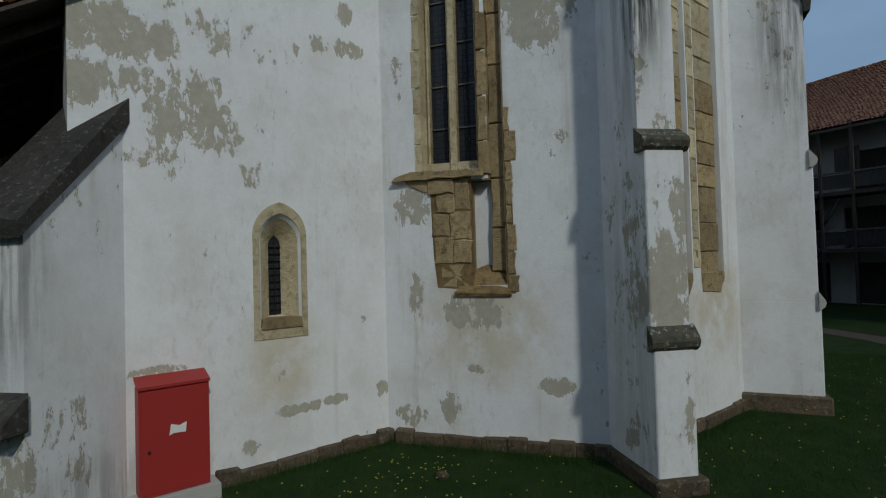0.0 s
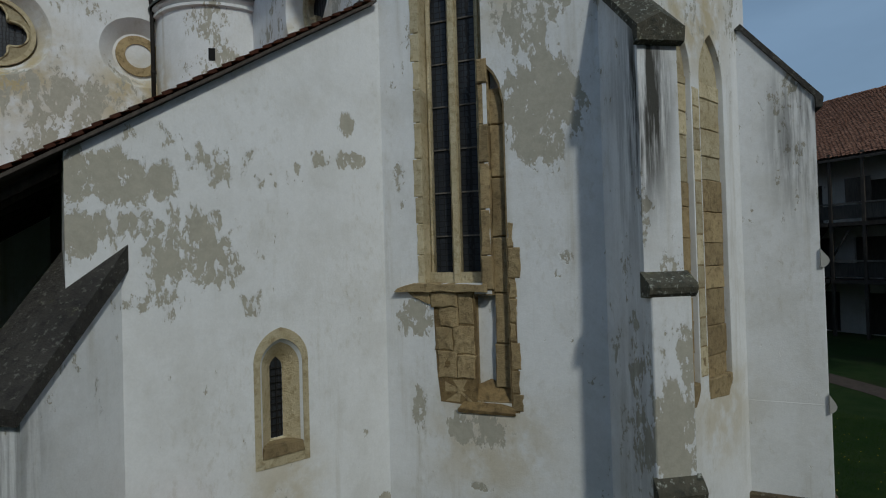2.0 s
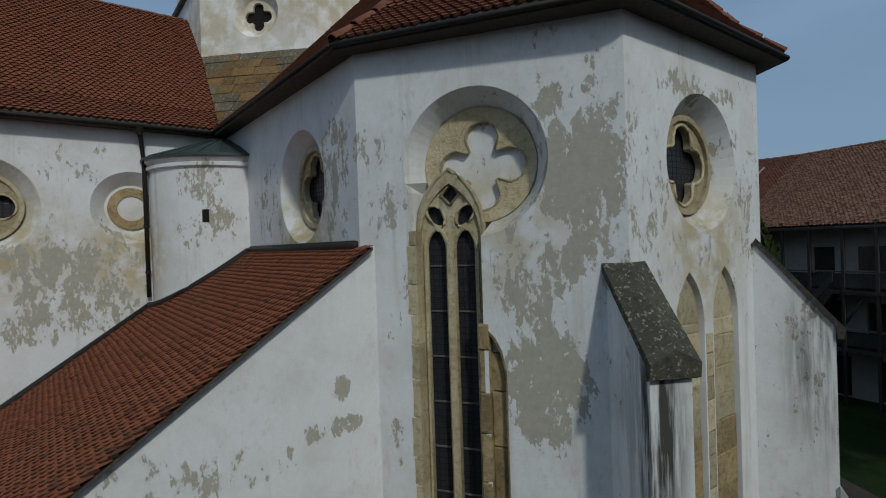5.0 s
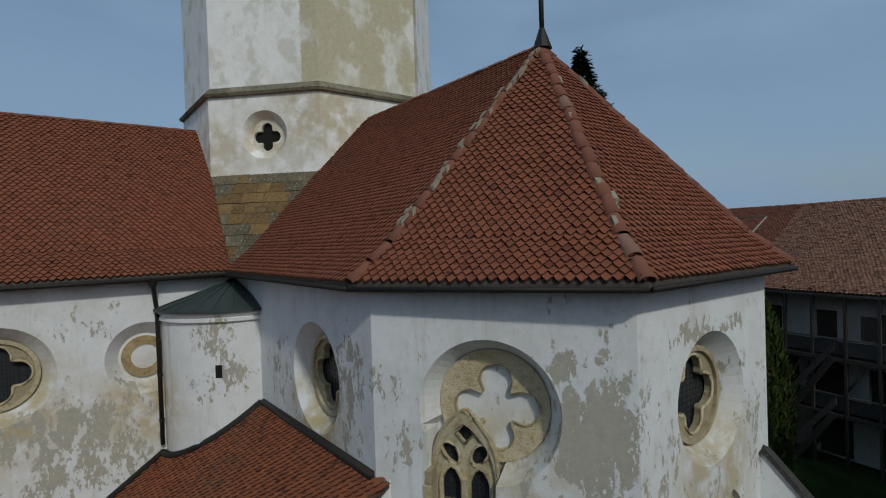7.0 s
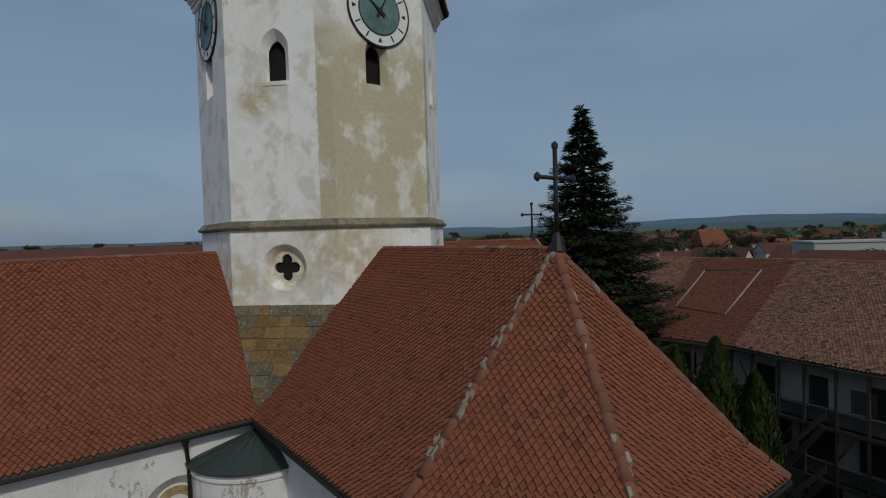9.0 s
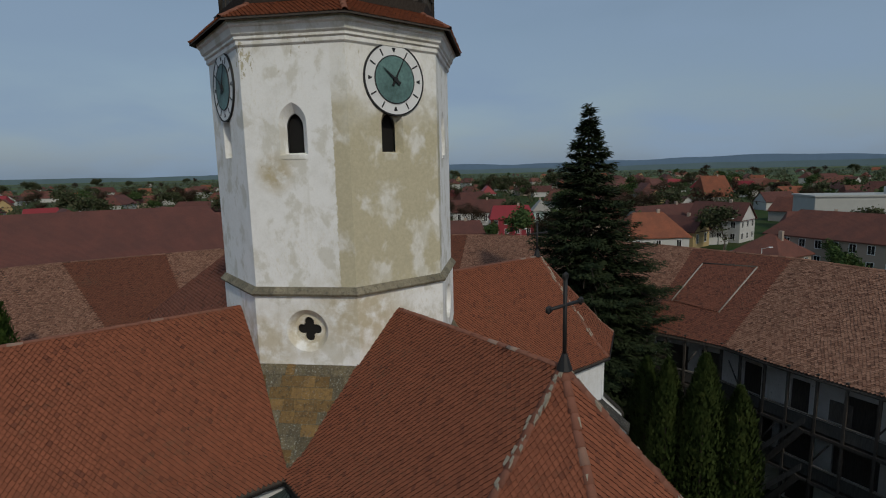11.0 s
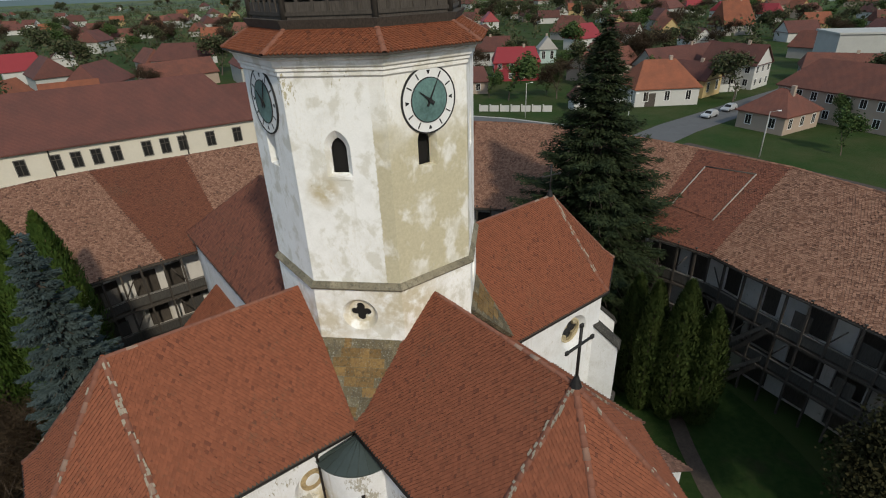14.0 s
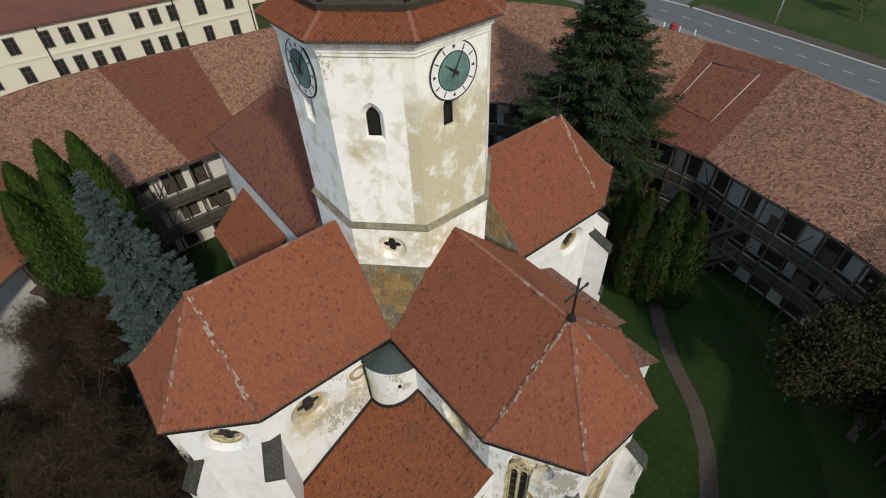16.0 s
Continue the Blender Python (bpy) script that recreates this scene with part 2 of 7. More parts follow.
transept_flakes = [
    (4.27, -8.62, 8.67, 0.85, 0.75, 0.17), (4.27, -7.78, 8.68, 1.00, 0.87, 0.16), (4.27, -7.22, 7.85, 1.06, 0.73, 0.15), (4.27, -8.37, 7.63, 0.88, 0.61, 0.15), (4.27, -7.69, 11.02, 0.60, 0.35, 0.12), (4.27, -7.03, 11.43, 0.14, 0.16, 0.16), (4.27, -6.73, 9.01, 0.58, 1.00, 0.12), (5.78, -5.21, 10.50, 0.47, 0.59, 0.15), (5.90, -4.99, 9.87, 0.47, 0.46, 0.15), (5.63, -5.46, 9.54, 0.54, 0.49, 0.12)
]
wall_ochre = [
    (14.72, 0.0, 9.0, 1.0, 1.0, 0.8), (9.2, -4.1, 9.3, 1.1, 1.1, 0.9), (4.27, -9.2, 9.4, 1.2, 1.2, 0.9), (4.27, -6.5, 9.0, 0.9, 0.9, 0.8),
    (13.2, -3.0, 9.3, 0.9, 0.9, 0.6), (14.72, 0.5, 2.3, 0.8, 0.8, 0.5), (13.0, -3.2, 2.2, 0.8, 0.8, 0.5),
]
# dark rain streaks and grime; on the near buttress's left side also painted shade
wall_streaks_and_shade = [
    (15.36, -2.66, 6.75, 0.3, 1.1, 1.0), (14.85, -3.0, 6.4, 0.5, 2.0, 0.6), (15.75, 2.3, 7.2, 0.5, 1.0, 0.8), (15.5, 2.0, 6.9, 0.4, 1.2, 0.6),
    (15.0, -3.15, 1.4, 0.5, 1.5, 0.4), (14.9, -3.05, 2.8, 0.5, 1.8, 0.4),
]
broad_flakes = [(14.72, 0.0, 9.3, 2.0, 2.4, 0.085), (13.9, -2.7, 9.6, 1.1, 2.0, 0.1), (14.9, -2.95, 3.2, 0.7, 2.6, 0.1), (11.9, -3.9, 9.0, 0.7, 1.6, 0.07), (14.72, -1.7, 8.5, 0.6, 2.5, 0.08)]
m_wall = plaster("limewashed_plaster", LIME, BARE, choir_flakes + choir_specks + buttress_flakes + end_flakes + broad_flakes, ochre=wall_ochre, darkened=wall_streaks_and_shade)
m_chapel = plaster("chapel_limewash", LIME, BARE, chapel_flakes + chapel_specks + [(12.0, -8.4, 3.7, 0.5, 0.5, 0.1), (12.1, -8.5, 1.1, 0.6, 0.7, 0.13)], ochre=[(11.66, -5.8, 1.8, 0.5, 0.6, 0.5)], darkened=[(12.3, -8.9, 3.2, 0.35, 0.9, 0.6), (12.0, -8.0, 0.7, 0.7, 0.35, 0.35)])
m_transept = plaster("transept_limewash", LIME, BARE, transept_flakes, ochre=wall_ochre[2:4])
m_tower = plaster("tower_limewash", (0.88, 0.87, 0.835), (0.53, 0.475, 0.33), [(2.3, -3.4, 21.3, 0.5, 0.5, 0.1), (1.75, -3.9, 25.0, 0.5, 0.7, 0.13), (2.9, -2.9, 25.3, 0.9, 0.4, 0.09)], 0.66, (0.56, 0.525, 0.42), ochre=[(2.85, -2.85, 16.0, 0.75, 0.75, 0.7), (4.1, -1.5, 16.6, 1.3, 1.2, 0.7), (1.8, -4.0, 15.6, 1.2, 1.0, 0.6), (2.4, -3.4, 21.3, 0.5, 0.5, 0.8)], belt=(3.85, 17.5, 23.6), dirt=0.55)
m_nave_wall = plaster("nave_limewash", LIME, BARE, [], 0.64)
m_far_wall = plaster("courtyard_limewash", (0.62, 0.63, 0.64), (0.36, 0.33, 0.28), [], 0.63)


def stone(name, a, b, dark, block=0.0, lichen=0.0, rough=0.9):
    k = Nodes(name, rough, 0, 0.25)
    n1, n2, n3 = k.noise(1.7, 5, 0.6), k.noise(9, 6, 0.65), k.noise(60, 3, 0.6)
    col = k.mix(k.ramp(n1, 0.35, 0.68), (*a, 1), (*b, 1))
    col = k.mix(k.ramp(n2, 0.47, 0.7, 0, 0.85), col, (*dark, 1))
    col = k.mix(k.ramp(k.noise(24, 6, 0.7), 0.55, 0.7, 0, 0.5), col, (*[c * 0.7 for c in dark], 1))
    col = k.shift(col, k.rnd(), 0.24)
    if lichen:
        col = k.mix(k.ramp(k.noise(16, 5, 0.7), 0.56, 0.64, 0, lichen), col, (0.42, 0.43, 0.37, 1))
        col = k.mix(k.ramp(k.noise(4, 5, 0.7), 0.58, 0.7, 0, lichen * 0.7), col, (0.16, 0.15, 0.05, 1))
    return k.done(col, k.math("MULTIPLY_ADD", n3, 0.35, n2), 0.9, 0.04)


m_lime_stone = stone("yellow_limestone", (0.40, 0.305, 0.165), (0.3, 0.22, 0.115), (0.17, 0.125, 0.065))
m_brown_stone = stone("damp_brown_stone", (0.24, 0.165, 0.075), (0.17, 0.115, 0.055), (0.1, 0.07, 0.035))
m_pale_stone = stone("pale_limestone", (0.56, 0.49, 0.33), (0.47, 0.39, 0.24), (0.33, 0.26, 0.14))
m_rough_stone = stone("golden_ashlar", (0.225, 0.135, 0.05), (0.165, 0.1, 0.041), (0.085, 0.06, 0.032), 0, 0.25)
m_moss_stone = stone("mossy_ashlar", (0.17, 0.135, 0.08), (0.12, 0.1, 0.064), (0.07, 0.062, 0.045), 0, 0.55)
m_cap_stone = stone("weathered_coping", (0.06, 0.055, 0.048), (0.042, 0.039, 0.035), (0.026, 0.025, 0.023), 0, 0.22)
m_lichen_stone = stone("lichened_coping", (0.12, 0.11, 0.08), (0.085, 0.08, 0.06), (0.05, 0.05, 0.04), 0, 0.75)
m_plinth = stone("plinth_stone", (0.14, 0.1, 0.06), (0.095, 0.075, 0.05), (0.05, 0.042, 0.03), 0, 0.22)
m_string = stone("string_course_stone", (0.26, 0.225, 0.155), (0.19, 0.165, 0.115), (0.1, 0.088, 0.064), 0, 0.2)


def tiles(name, a, b, dark, moss=(0.09, 0.075, 0.05), moss_amount=0.5, rough=0.9, dot=0.66, odd=0.9, spread=0.7):
    k = Nodes(name, rough, 0, 0.12)
    r = k.rnd()
    big = k.noise(0.5, 4, 0.6)
    fine = k.noise(55, 4, 0.6)
    col = k.mix(k.math("MULTIPLY_ADD", r, spread, 0.5 - spread / 2), (*a, 1), (*b, 1))
    col = k.mix(k.ramp(k.math("FRACT", k.math("MULTIPLY", r, 7.31)), odd, 1.0, 0, 0.7), col, (*dark, 1))
    soil = k.math("MULTIPLY_ADD", k.noise(7, 5, 0.65), 0.6, k.math("MULTIPLY", big, 0.4))
    col = k.mix(k.ramp(soil, 0.53, 0.68, 0, moss_amount), col, (*moss, 1))
    dots = k.math("MULTIPLY", k.ramp(k.noise(4.2, 3, 0.6), dot, dot + 0.05), k.ramp(r, 0.15, 0.5, 0.25, 1.0))
    col = k.mix(k.math("MULTIPLY", dots, 0.85), col, (0.055, 0.026, 0.02, 1))
    col = k.shift(col, fine, 0.16)
    return k.done(col, fine, 0.4, 0.006)


m_tile = tiles("clay_plain_tile", (0.268, 0.093, 0.051), (0.18, 0.063, 0.036), (0.112, 0.042, 0.028), moss_amount=0.36, dot=0.67, odd=0.93, spread=0.6)
m_tile_dark = tiles("old_clay_tile", (0.215, 0.083, 0.054), (0.15, 0.061, 0.042), (0.08, 0.036, 0.028), spread=0.9, odd=0.84)
m_tile_new = tiles("newer_clay_tile", (0.25, 0.085, 0.043), (0.17, 0.058, 0.032), (0.1, 0.038, 0.025), moss_amount=0.5)
m_tile_rust = tiles("rusty_mottled_tile", (0.29, 0.1, 0.045), (0.19, 0.065, 0.035), (0.09, 0.04, 0.03), moss_amount=0.75, dot=0.6)
m_tile_pink = tiles("faded_clay_tile", (0.33, 0.18, 0.12), (0.2, 0.1, 0.066), (0.1, 0.05, 0.036), moss_amount=0.3, dot=0.66, odd=0.8, spread=1.0)
m_tile_grey = tiles("greyed_clay_tile", (0.25, 0.135, 0.094), (0.14, 0.072, 0.05), (0.065, 0.034, 0.027), moss_amount=0.4, dot=0.61, odd=0.76, spread=1.0)
m_tile_ring = tiles("ring_clay_tile", (0.195, 0.075, 0.044), (0.14, 0.054, 0.034), (0.085, 0.037, 0.028), moss_amount=0.4, dot=0.66)


# tile edges: soil, and the shade of the gaps painted in
m_tail = tiles("soil_and_shade_tile_edge", (0.105, 0.042, 0.027), (0.07, 0.03, 0.02), (0.035, 0.018, 0.013))


def plain(name, col, rough=0.7, metal=0.0, var=0.12, scale=6.0, bump=0.15, spec=0.35, pieces=0.0):
    k = Nodes(name, rough, metal, spec)
    n, f = k.noise(scale, 5, 0.6), k.noise(scale * 8, 3, 0.6)
    c = k.shift(k.shift((*col, 1), n, var), f, var * 0.5)
    if pieces:
        c = k.shift(c, k.rnd(), pieces)
    return k.done(c, f, bump, 0.01)


def wood(name, a, b, rough=0.85):
    k = Nodes(name, rough, 0, 0.2)
    g = k.noise(3.0, 6, 0.7, k.pos((6, 6, 0.7)))
    c = k.mix(k.ramp(g, 0.3, 0.7), (*a, 1), (*b, 1))
    c = k.shift(c, k.rnd(), 0.2)
    return k.done(c, g, 0.35, 0.01)


m_wood = wood("dark_weathered_timber", (0.05, 0.042, 0.036), (0.085, 0.072, 0.06))
m_wood_grey = wood("grey_weathered_boards", (0.12, 0.108, 0.095), (0.19, 0.175, 0.155))
m_metal = plain("dark_zinc_gutter", (0.026, 0.022, 0.019), 0.65, 0.3, 0.3)
m_iron = plain("black_wrought_iron", (0.022, 0.021, 0.02), 0.55, 0.3, 0.2)
m_lead = plain("green_grey_lead_sheet", (0.055, 0.072, 0.066), 0.55, 0.3, 0.18, 3.0)
m_mortar = plain("pale_ridge_mortar", (0.29, 0.245, 0.185), 0.9, 0, 0.3, 8.0, 0.4)
m_ridge = tiles("ridge_tile_clay", (0.24, 0.1, 0.065), (0.19, 0.085, 0.06), (0.3, 0.24, 0.19), moss_amount=0.4)
m_red = plain("red_enamelled_steel", (0.33, 0.03, 0.026), 0.5, 0.0, 0.06, 3.0, 0.05)
m_white = plain("white_paint", (0.75, 0.75, 0.73), 0.6, 0, 0.06)
m_black = plain("black_paint", (0.018, 0.018, 0.018), 0.6)
m_dial = plain("verdigris_copper_dial", (0.11, 0.2, 0.185), 0.55, 0.1, 0.75, 1.3)
# near-black colour painted for the darkness inside openings
m_dark = plain("unlit_inside_black", (0.012, 0.011, 0.01), 0.95)
m_cream = plain("cream_facade_paint", (0.6, 0.545, 0.45), 0.9, 0, 0.08, 0.6)
m_asphalt = plain("grey_asphalt", (0.1, 0.1, 0.1), 0.9, 0, 0.2, 0.5)
m_gravel = plain("gravel_and_soil", (0.065, 0.049, 0.039), 0.95, 0, 0.6, 5.0, 0.9)
m_soil = plain("dark_leaf_litter", (0.032, 0.024, 0.017), 1.0, 0, 0.5, 3.0, 0.9)
m_foot = plain("worn_grey_paving", (0.17, 0.16, 0.15), 0.95, 0, 0.3, 1.5)
m_kerb = plain("concrete_kerb", (0.42, 0.41, 0.38), 0.9, 0, 0.1)


def glass(name, col, scale):
    """Leaded glass: dark, glossy, with came lines."""
    k = Nodes(name, 0.25, 0, 0.4)
    v = k.add("ShaderNodeTexVoronoi", feature="DISTANCE_TO_EDGE")
    k.link(k.geo.outputs["Position"], v.inputs["Vector"])
    v.inputs["Scale"].default_value, v.inputs["Randomness"].default_value = scale, 0.15
    line = k.ramp(v.outputs["Distance"], 0.05, 0.09, 1.0, 0.0)
    tone = k.noise(scale * 0.9, 2, 0.5)
    c = k.mix(line, k.shift((*col, 1), tone, 0.6), (0.012, 0.012, 0.013, 1))
    return k.done(c, line, 0.3, 0.01, k.ramp(line, 0, 1, 0.28, 0.7))


m_leaded = glass("leaded_glass", (0.026, 0.029, 0.034), 11.0)
m_pane = plain("window_glass", (0.022, 0.021, 0.02), 0.2, 0, 0.4, 2.0, 0.02, 0.22)


def grass_mat():
    k = Nodes("lawn", 0.95, 0, 0.15)
    a, b, c = k.noise(0.25, 4, 0.6), k.noise(2.2, 6, 0.65), k.noise(45, 3, 0.7)
    col = k.mix(k.ramp(b, 0.35, 0.7), (0.014, 0.035, 0.007, 1), (0.025, 0.046, 0.011, 1))
    col = k.mix(k.ramp(a, 0.55, 0.72, 0, 0.7), col, (0.03, 0.03, 0.014, 1))
    col = k.shift(col, c, 0.4)
    return k.done(col, k.math("MULTIPLY_ADD", c, 0.6, b), 0.9, 0.06)


def fields_mat():
    """Ground: grass near by, then gardens, then fields in long strips."""
    k = Nodes("ground_and_fields", 0.97, 0, 0.1)
    a, b, c = k.noise(0.012, 5, 0.6), k.noise(0.09, 6, 0.65), k.noise(30, 3, 0.7)
    near = k.mix(k.ramp(b, 0.35, 0.68), (0.024, 0.05, 0.012, 1), (0.05, 0.06, 0.022, 1))
    strip = k.noise(0.004, 2, 0.4, k.pos((1.0, 7.0, 1.0)))
    far = k.mix(k.ramp(strip, 0.42, 0.58), (0.075, 0.13, 0.035, 1), (0.12, 0.11, 0.065, 1))
    far = k.mix(k.ramp(a, 0.45, 0.62), far, (0.045, 0.075, 0.03, 1))
    d = k.add("ShaderNodeVectorMath", operation="LENGTH")
    k.link(k.geo.outputs["Position"], d.inputs[0])
    col = k.mix(k.ramp(d.outputs["Value"], 350, 900), near, far)
    col = k.shift(col, c, 0.3)
    return k.done(col, c, 0.8, 0.05)


m_flower = plain("dandelion_yellow", (0.45, 0.38, 0.03), 0.8, 0, 0.1)
# limewash toned down: the galleries' shade is put into its colour
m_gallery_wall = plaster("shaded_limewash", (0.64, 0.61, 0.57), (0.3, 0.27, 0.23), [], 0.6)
m_flash = plain("weathered_zinc_flashing", (0.36, 0.31, 0.26), 0.7, 0.2, 0.25, 3.0)
# two darker board tones, with the gallery shade in the colour too
m_wood_dark = wood("dark_grey_boards", (0.045, 0.042, 0.038), (0.075, 0.07, 0.063))
m_wood_dim = wood("dim_weathered_boards", (0.075, 0.068, 0.06), (0.12, 0.11, 0.1))
m_lawn = grass_mat()
m_fields = fields_mat()


def leaf(name, a, b, tip, rough=0.8):
    k = Nodes(name, rough, 0, 0.1)
    n = k.noise(1.1, 4, 0.6)
    c = k.mix(k.rnd(), (*a, 1), (*b, 1))
    c = k.mix(k.ramp(n, 0.45, 0.7, 0, 0.6), c, (*tip, 1))
    return k.done(c)


m_spruce = leaf("spruce_needles", (0.019, 0.03, 0.015), (0.036, 0.05, 0.022), (0.05, 0.062, 0.026), 0.95)
m_blue = leaf("blue_spruce_needles", (0.038, 0.055, 0.052), (0.062, 0.086, 0.082), (0.095, 0.125, 0.12))
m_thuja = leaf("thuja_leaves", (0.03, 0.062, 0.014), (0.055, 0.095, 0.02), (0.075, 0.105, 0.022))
# darker copy of the thuja leaves, with shade painted into the green
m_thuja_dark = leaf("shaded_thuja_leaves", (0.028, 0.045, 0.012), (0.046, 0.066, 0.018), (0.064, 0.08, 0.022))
m_yew = leaf("yew_needles", (0.026, 0.027, 0.012), (0.034, 0.032, 0.014), (0.045, 0.038, 0.017), 1.0)
m_leafy = leaf("spring_leaves", (0.035, 0.07, 0.02), (0.06, 0.09, 0.03), (0.09, 0.11, 0.04))
m_bark = wood("brown_bark", (0.06, 0.045, 0.035), (0.1, 0.08, 0.065))
m_twig = leaf("bare_brown_twigs", (0.034, 0.023, 0.014), (0.058, 0.039, 0.024), (0.072, 0.052, 0.032))
# the haze of the distance is put into this blue base colour
m_hill = plain("haze_tinted_wooded_hills", (0.095, 0.145, 0.2), 1.0, 0, 0.12, 0.003)
m_blade = leaf("grass_blades", (0.017, 0.046, 0.007), (0.032, 0.07, 0.012), (0.05, 0.076, 0.017))


# ---- mesh helpers ----
def mesh_of(name, verts, faces, mats, smooth=False):
    me = bpy.data.meshes.new(name)
    me.from_pydata([tuple(v) for v in verts], [], [tuple(f) for f in faces])
    for m in mats if isinstance(mats, (list, tuple)) else [mats]:
        me.materials.append(m)
    if smooth:
        me.polygons.foreach_set("use_smooth", [True] * len(me.polygons))
    me.update()
    return me


def attach(ob, parent, label="", kind=""):
    if parent is not None:
        ob.parent = parent
    return tagged(ob, label, "", "", kind)


def part(name, bm, material, parent, label="", kind=""):
    """Links a bmesh as one mesh object under a thing or under a part."""
    me = bpy.data.meshes.new(name)
    bm.to_mesh(me)
    bm.free()
    me.materials.append(material)
    return attach(new(name, me), parent, label, kind)


def raw(name, verts, faces, material, parent, label="", kind="", smooth=False):
    return attach(new(name, mesh_of(name, verts, faces, material, smooth)), parent, label, kind)


def thing(name, label, category, m=None, group="", kind=""):
    ob = tagged(new(name), label, category, group, kind)
    ob.empty_display_size = 0.3
    if m is not None:
        ob.matrix_basis = m
    return ob


def box_into(bm, lo, hi, m=None, bevel=0.0):
    m = m or Matrix()
    vs = [bm.verts.new(m @ Vector((x, y, z))) for x in (lo[0], hi[0]) for y in (lo[1], hi[1]) for z in (lo[2], hi[2])]
    for f in ((0, 1, 3, 2), (4, 6, 7, 5), (0, 4, 5, 1), (2, 3, 7, 6), (0, 2, 6, 4), (1, 5, 7, 3)):
        bm.faces.new([vs[i] for i in f])
    if bevel:
        edges = {e for v in vs for e in v.link_edges}
        bmesh.ops.bevel(bm, geom=list(edges), offset=bevel, segments=1, profile=0.5, affect="EDGES")


def box(name, lo, hi, material, parent, label="", m=None, bevel=0.0, kind=""):
    bm = bmesh.new()
    box_into(bm, lo, hi, m, bevel)
    bmesh.ops.recalc_face_normals(bm, faces=bm.faces)
    return part(name, bm, material, parent, label, kind)


def hull_prism(name, poly, z0, z1, material, parent, label="", top=None, bevel=0.0, kind=""):
    """A prism over a plan polygon, with a second polygon for its top if it tapers."""
    bm = bmesh.new()
    a = [bm.verts.new((x, y, z0)) for x, y in poly]
    b = [bm.verts.new((x, y, z1)) for x, y in (top or poly)]
    n = len(poly)
    bm.faces.new(a[::-1])
    bm.faces.new(b)
    for i in range(n):
        bm.faces.new((a[i], a[(i + 1) % n], b[(i + 1) % n], b[i]))
    if bevel:
        bmesh.ops.bevel(bm, geom=bm.edges[:], offset=bevel, segments=1, profile=0.5, affect="EDGES")
    bmesh.ops.recalc_face_normals(bm, faces=bm.faces)
    return part(name, bm, material, parent, label, kind)


def tube(name, pts, r, material, parent, label="", sides=8, r2=None):
    """A round bar along points; it may taper to r2."""
    verts, faces = [], []
    pts = [Vector(p) for p in pts]
    for i, p in enumerate(pts):
        d = (pts[min(i + 1, len(pts) - 1)] - pts[max(i - 1, 0)]).normalized()
        s = d.orthogonal().normalized()
        u = d.cross(s)
        rr = r if r2 is None else r + (r2 - r) * i / (len(pts) - 1)
        for k in range(sides):
            a = 2 * math.pi * k / sides
            verts.append(p + rr * (math.cos(a) * s + math.sin(a) * u))
    for i in range(len(pts) - 1):
        for k in range(sides):
            a, b = i * sides + k, i * sides + (k + 1) % sides
            faces.append((a, b, b + sides, a + sides))
    faces.append(tuple(range(sides))[::-1])
    faces.append(tuple(range((len(pts) - 1) * sides, len(pts) * sides)))
    return raw(name, verts, faces, material, parent, label, smooth=True)


def circle(cx, cz, r, n=40, a0=0.0, a1=2 * math.pi):
    full = abs(a1 - a0 - 2 * math.pi) < 1e-6
    return [(cx + r * math.cos(a0 + (a1 - a0) * i / (n if full else n - 1)), cz + r * math.sin(a0 + (a1 - a0) * i / (n if full else n - 1))) for i in range(n)]


def lancet(cx, half, z0, spring, sharp=1.15, n=9):
    """A pointed opening, counter-clockwise from its lower left corner. sharp: the arcs' radius in widths."""
    r = 2 * half * sharp
    left, right = cx - half, cx + half
    top = math.acos((r - half) / r)
    out = [(left, z0), (right, z0)]
    out += [(right - r + r * math.cos(top * i / n), spring + r * math.sin(top * i / n)) for i in range(n + 1)]
    out += [(left + r - r * math.cos(top * i / n), spring + r * math.sin(top * i / n)) for i in range(n - 1, -1, -1)]
    return out


def foils(cx, cz, d, rho, n=11, turn=0.0, lobes=4):
    """The outline of a quatrefoil (or another number of lobes)."""
    out = []
    step = math.pi / lobes
    for k in range(lobes):
        for i in range(n):
            f = -step + 2 * step * (i + 0.5) / n
            r = d * math.cos(f) + math.sqrt(max(0, rho * rho - (d * math.sin(f)) ** 2))
            a = turn + 2 * step * k + f
            out.append((cx + r * math.cos(a), cz + r * math.sin(a)))
    return out


def shrink(loop, f, c=None):
    cx = c[0] if c else sum(p[0] for p in loop) / len(loop)
    cz = c[1] if c else sum(p[1] for p in loop) / len(loop)
    return [(cx + (x - cx) * f, cz + (z - cz) * f) for x, z in loop]


class Face:
    """A vertical plane: s along it, z up, d into the wall. It runs from a to b, with its front on the right of that way."""

    def __init__(self, a, b):
        self.a = Vector((a[0], a[1], 0))
        self.u = (Vector((b[0], b[1], 0)) - self.a)
        self.length = self.u.length
        self.u.normalize()
        self.n = Vector((self.u.y, -self.u.x, 0))

    def at(self, s, z, d=0.0):
        return self.a + s * self.u - d * self.n + Vector((0, 0, z))

    def seat(self, s, z, d=0.0):
        """A pose whose x runs along the wall, z up and -y out of it."""
        m = Matrix.Identity(4)
        m.col[0][:3], m.col[1][:3], m.col[2][:3] = self.u, -self.n, (0, 0, 1)
        m.translation = self.at(s, z, d)
        return m


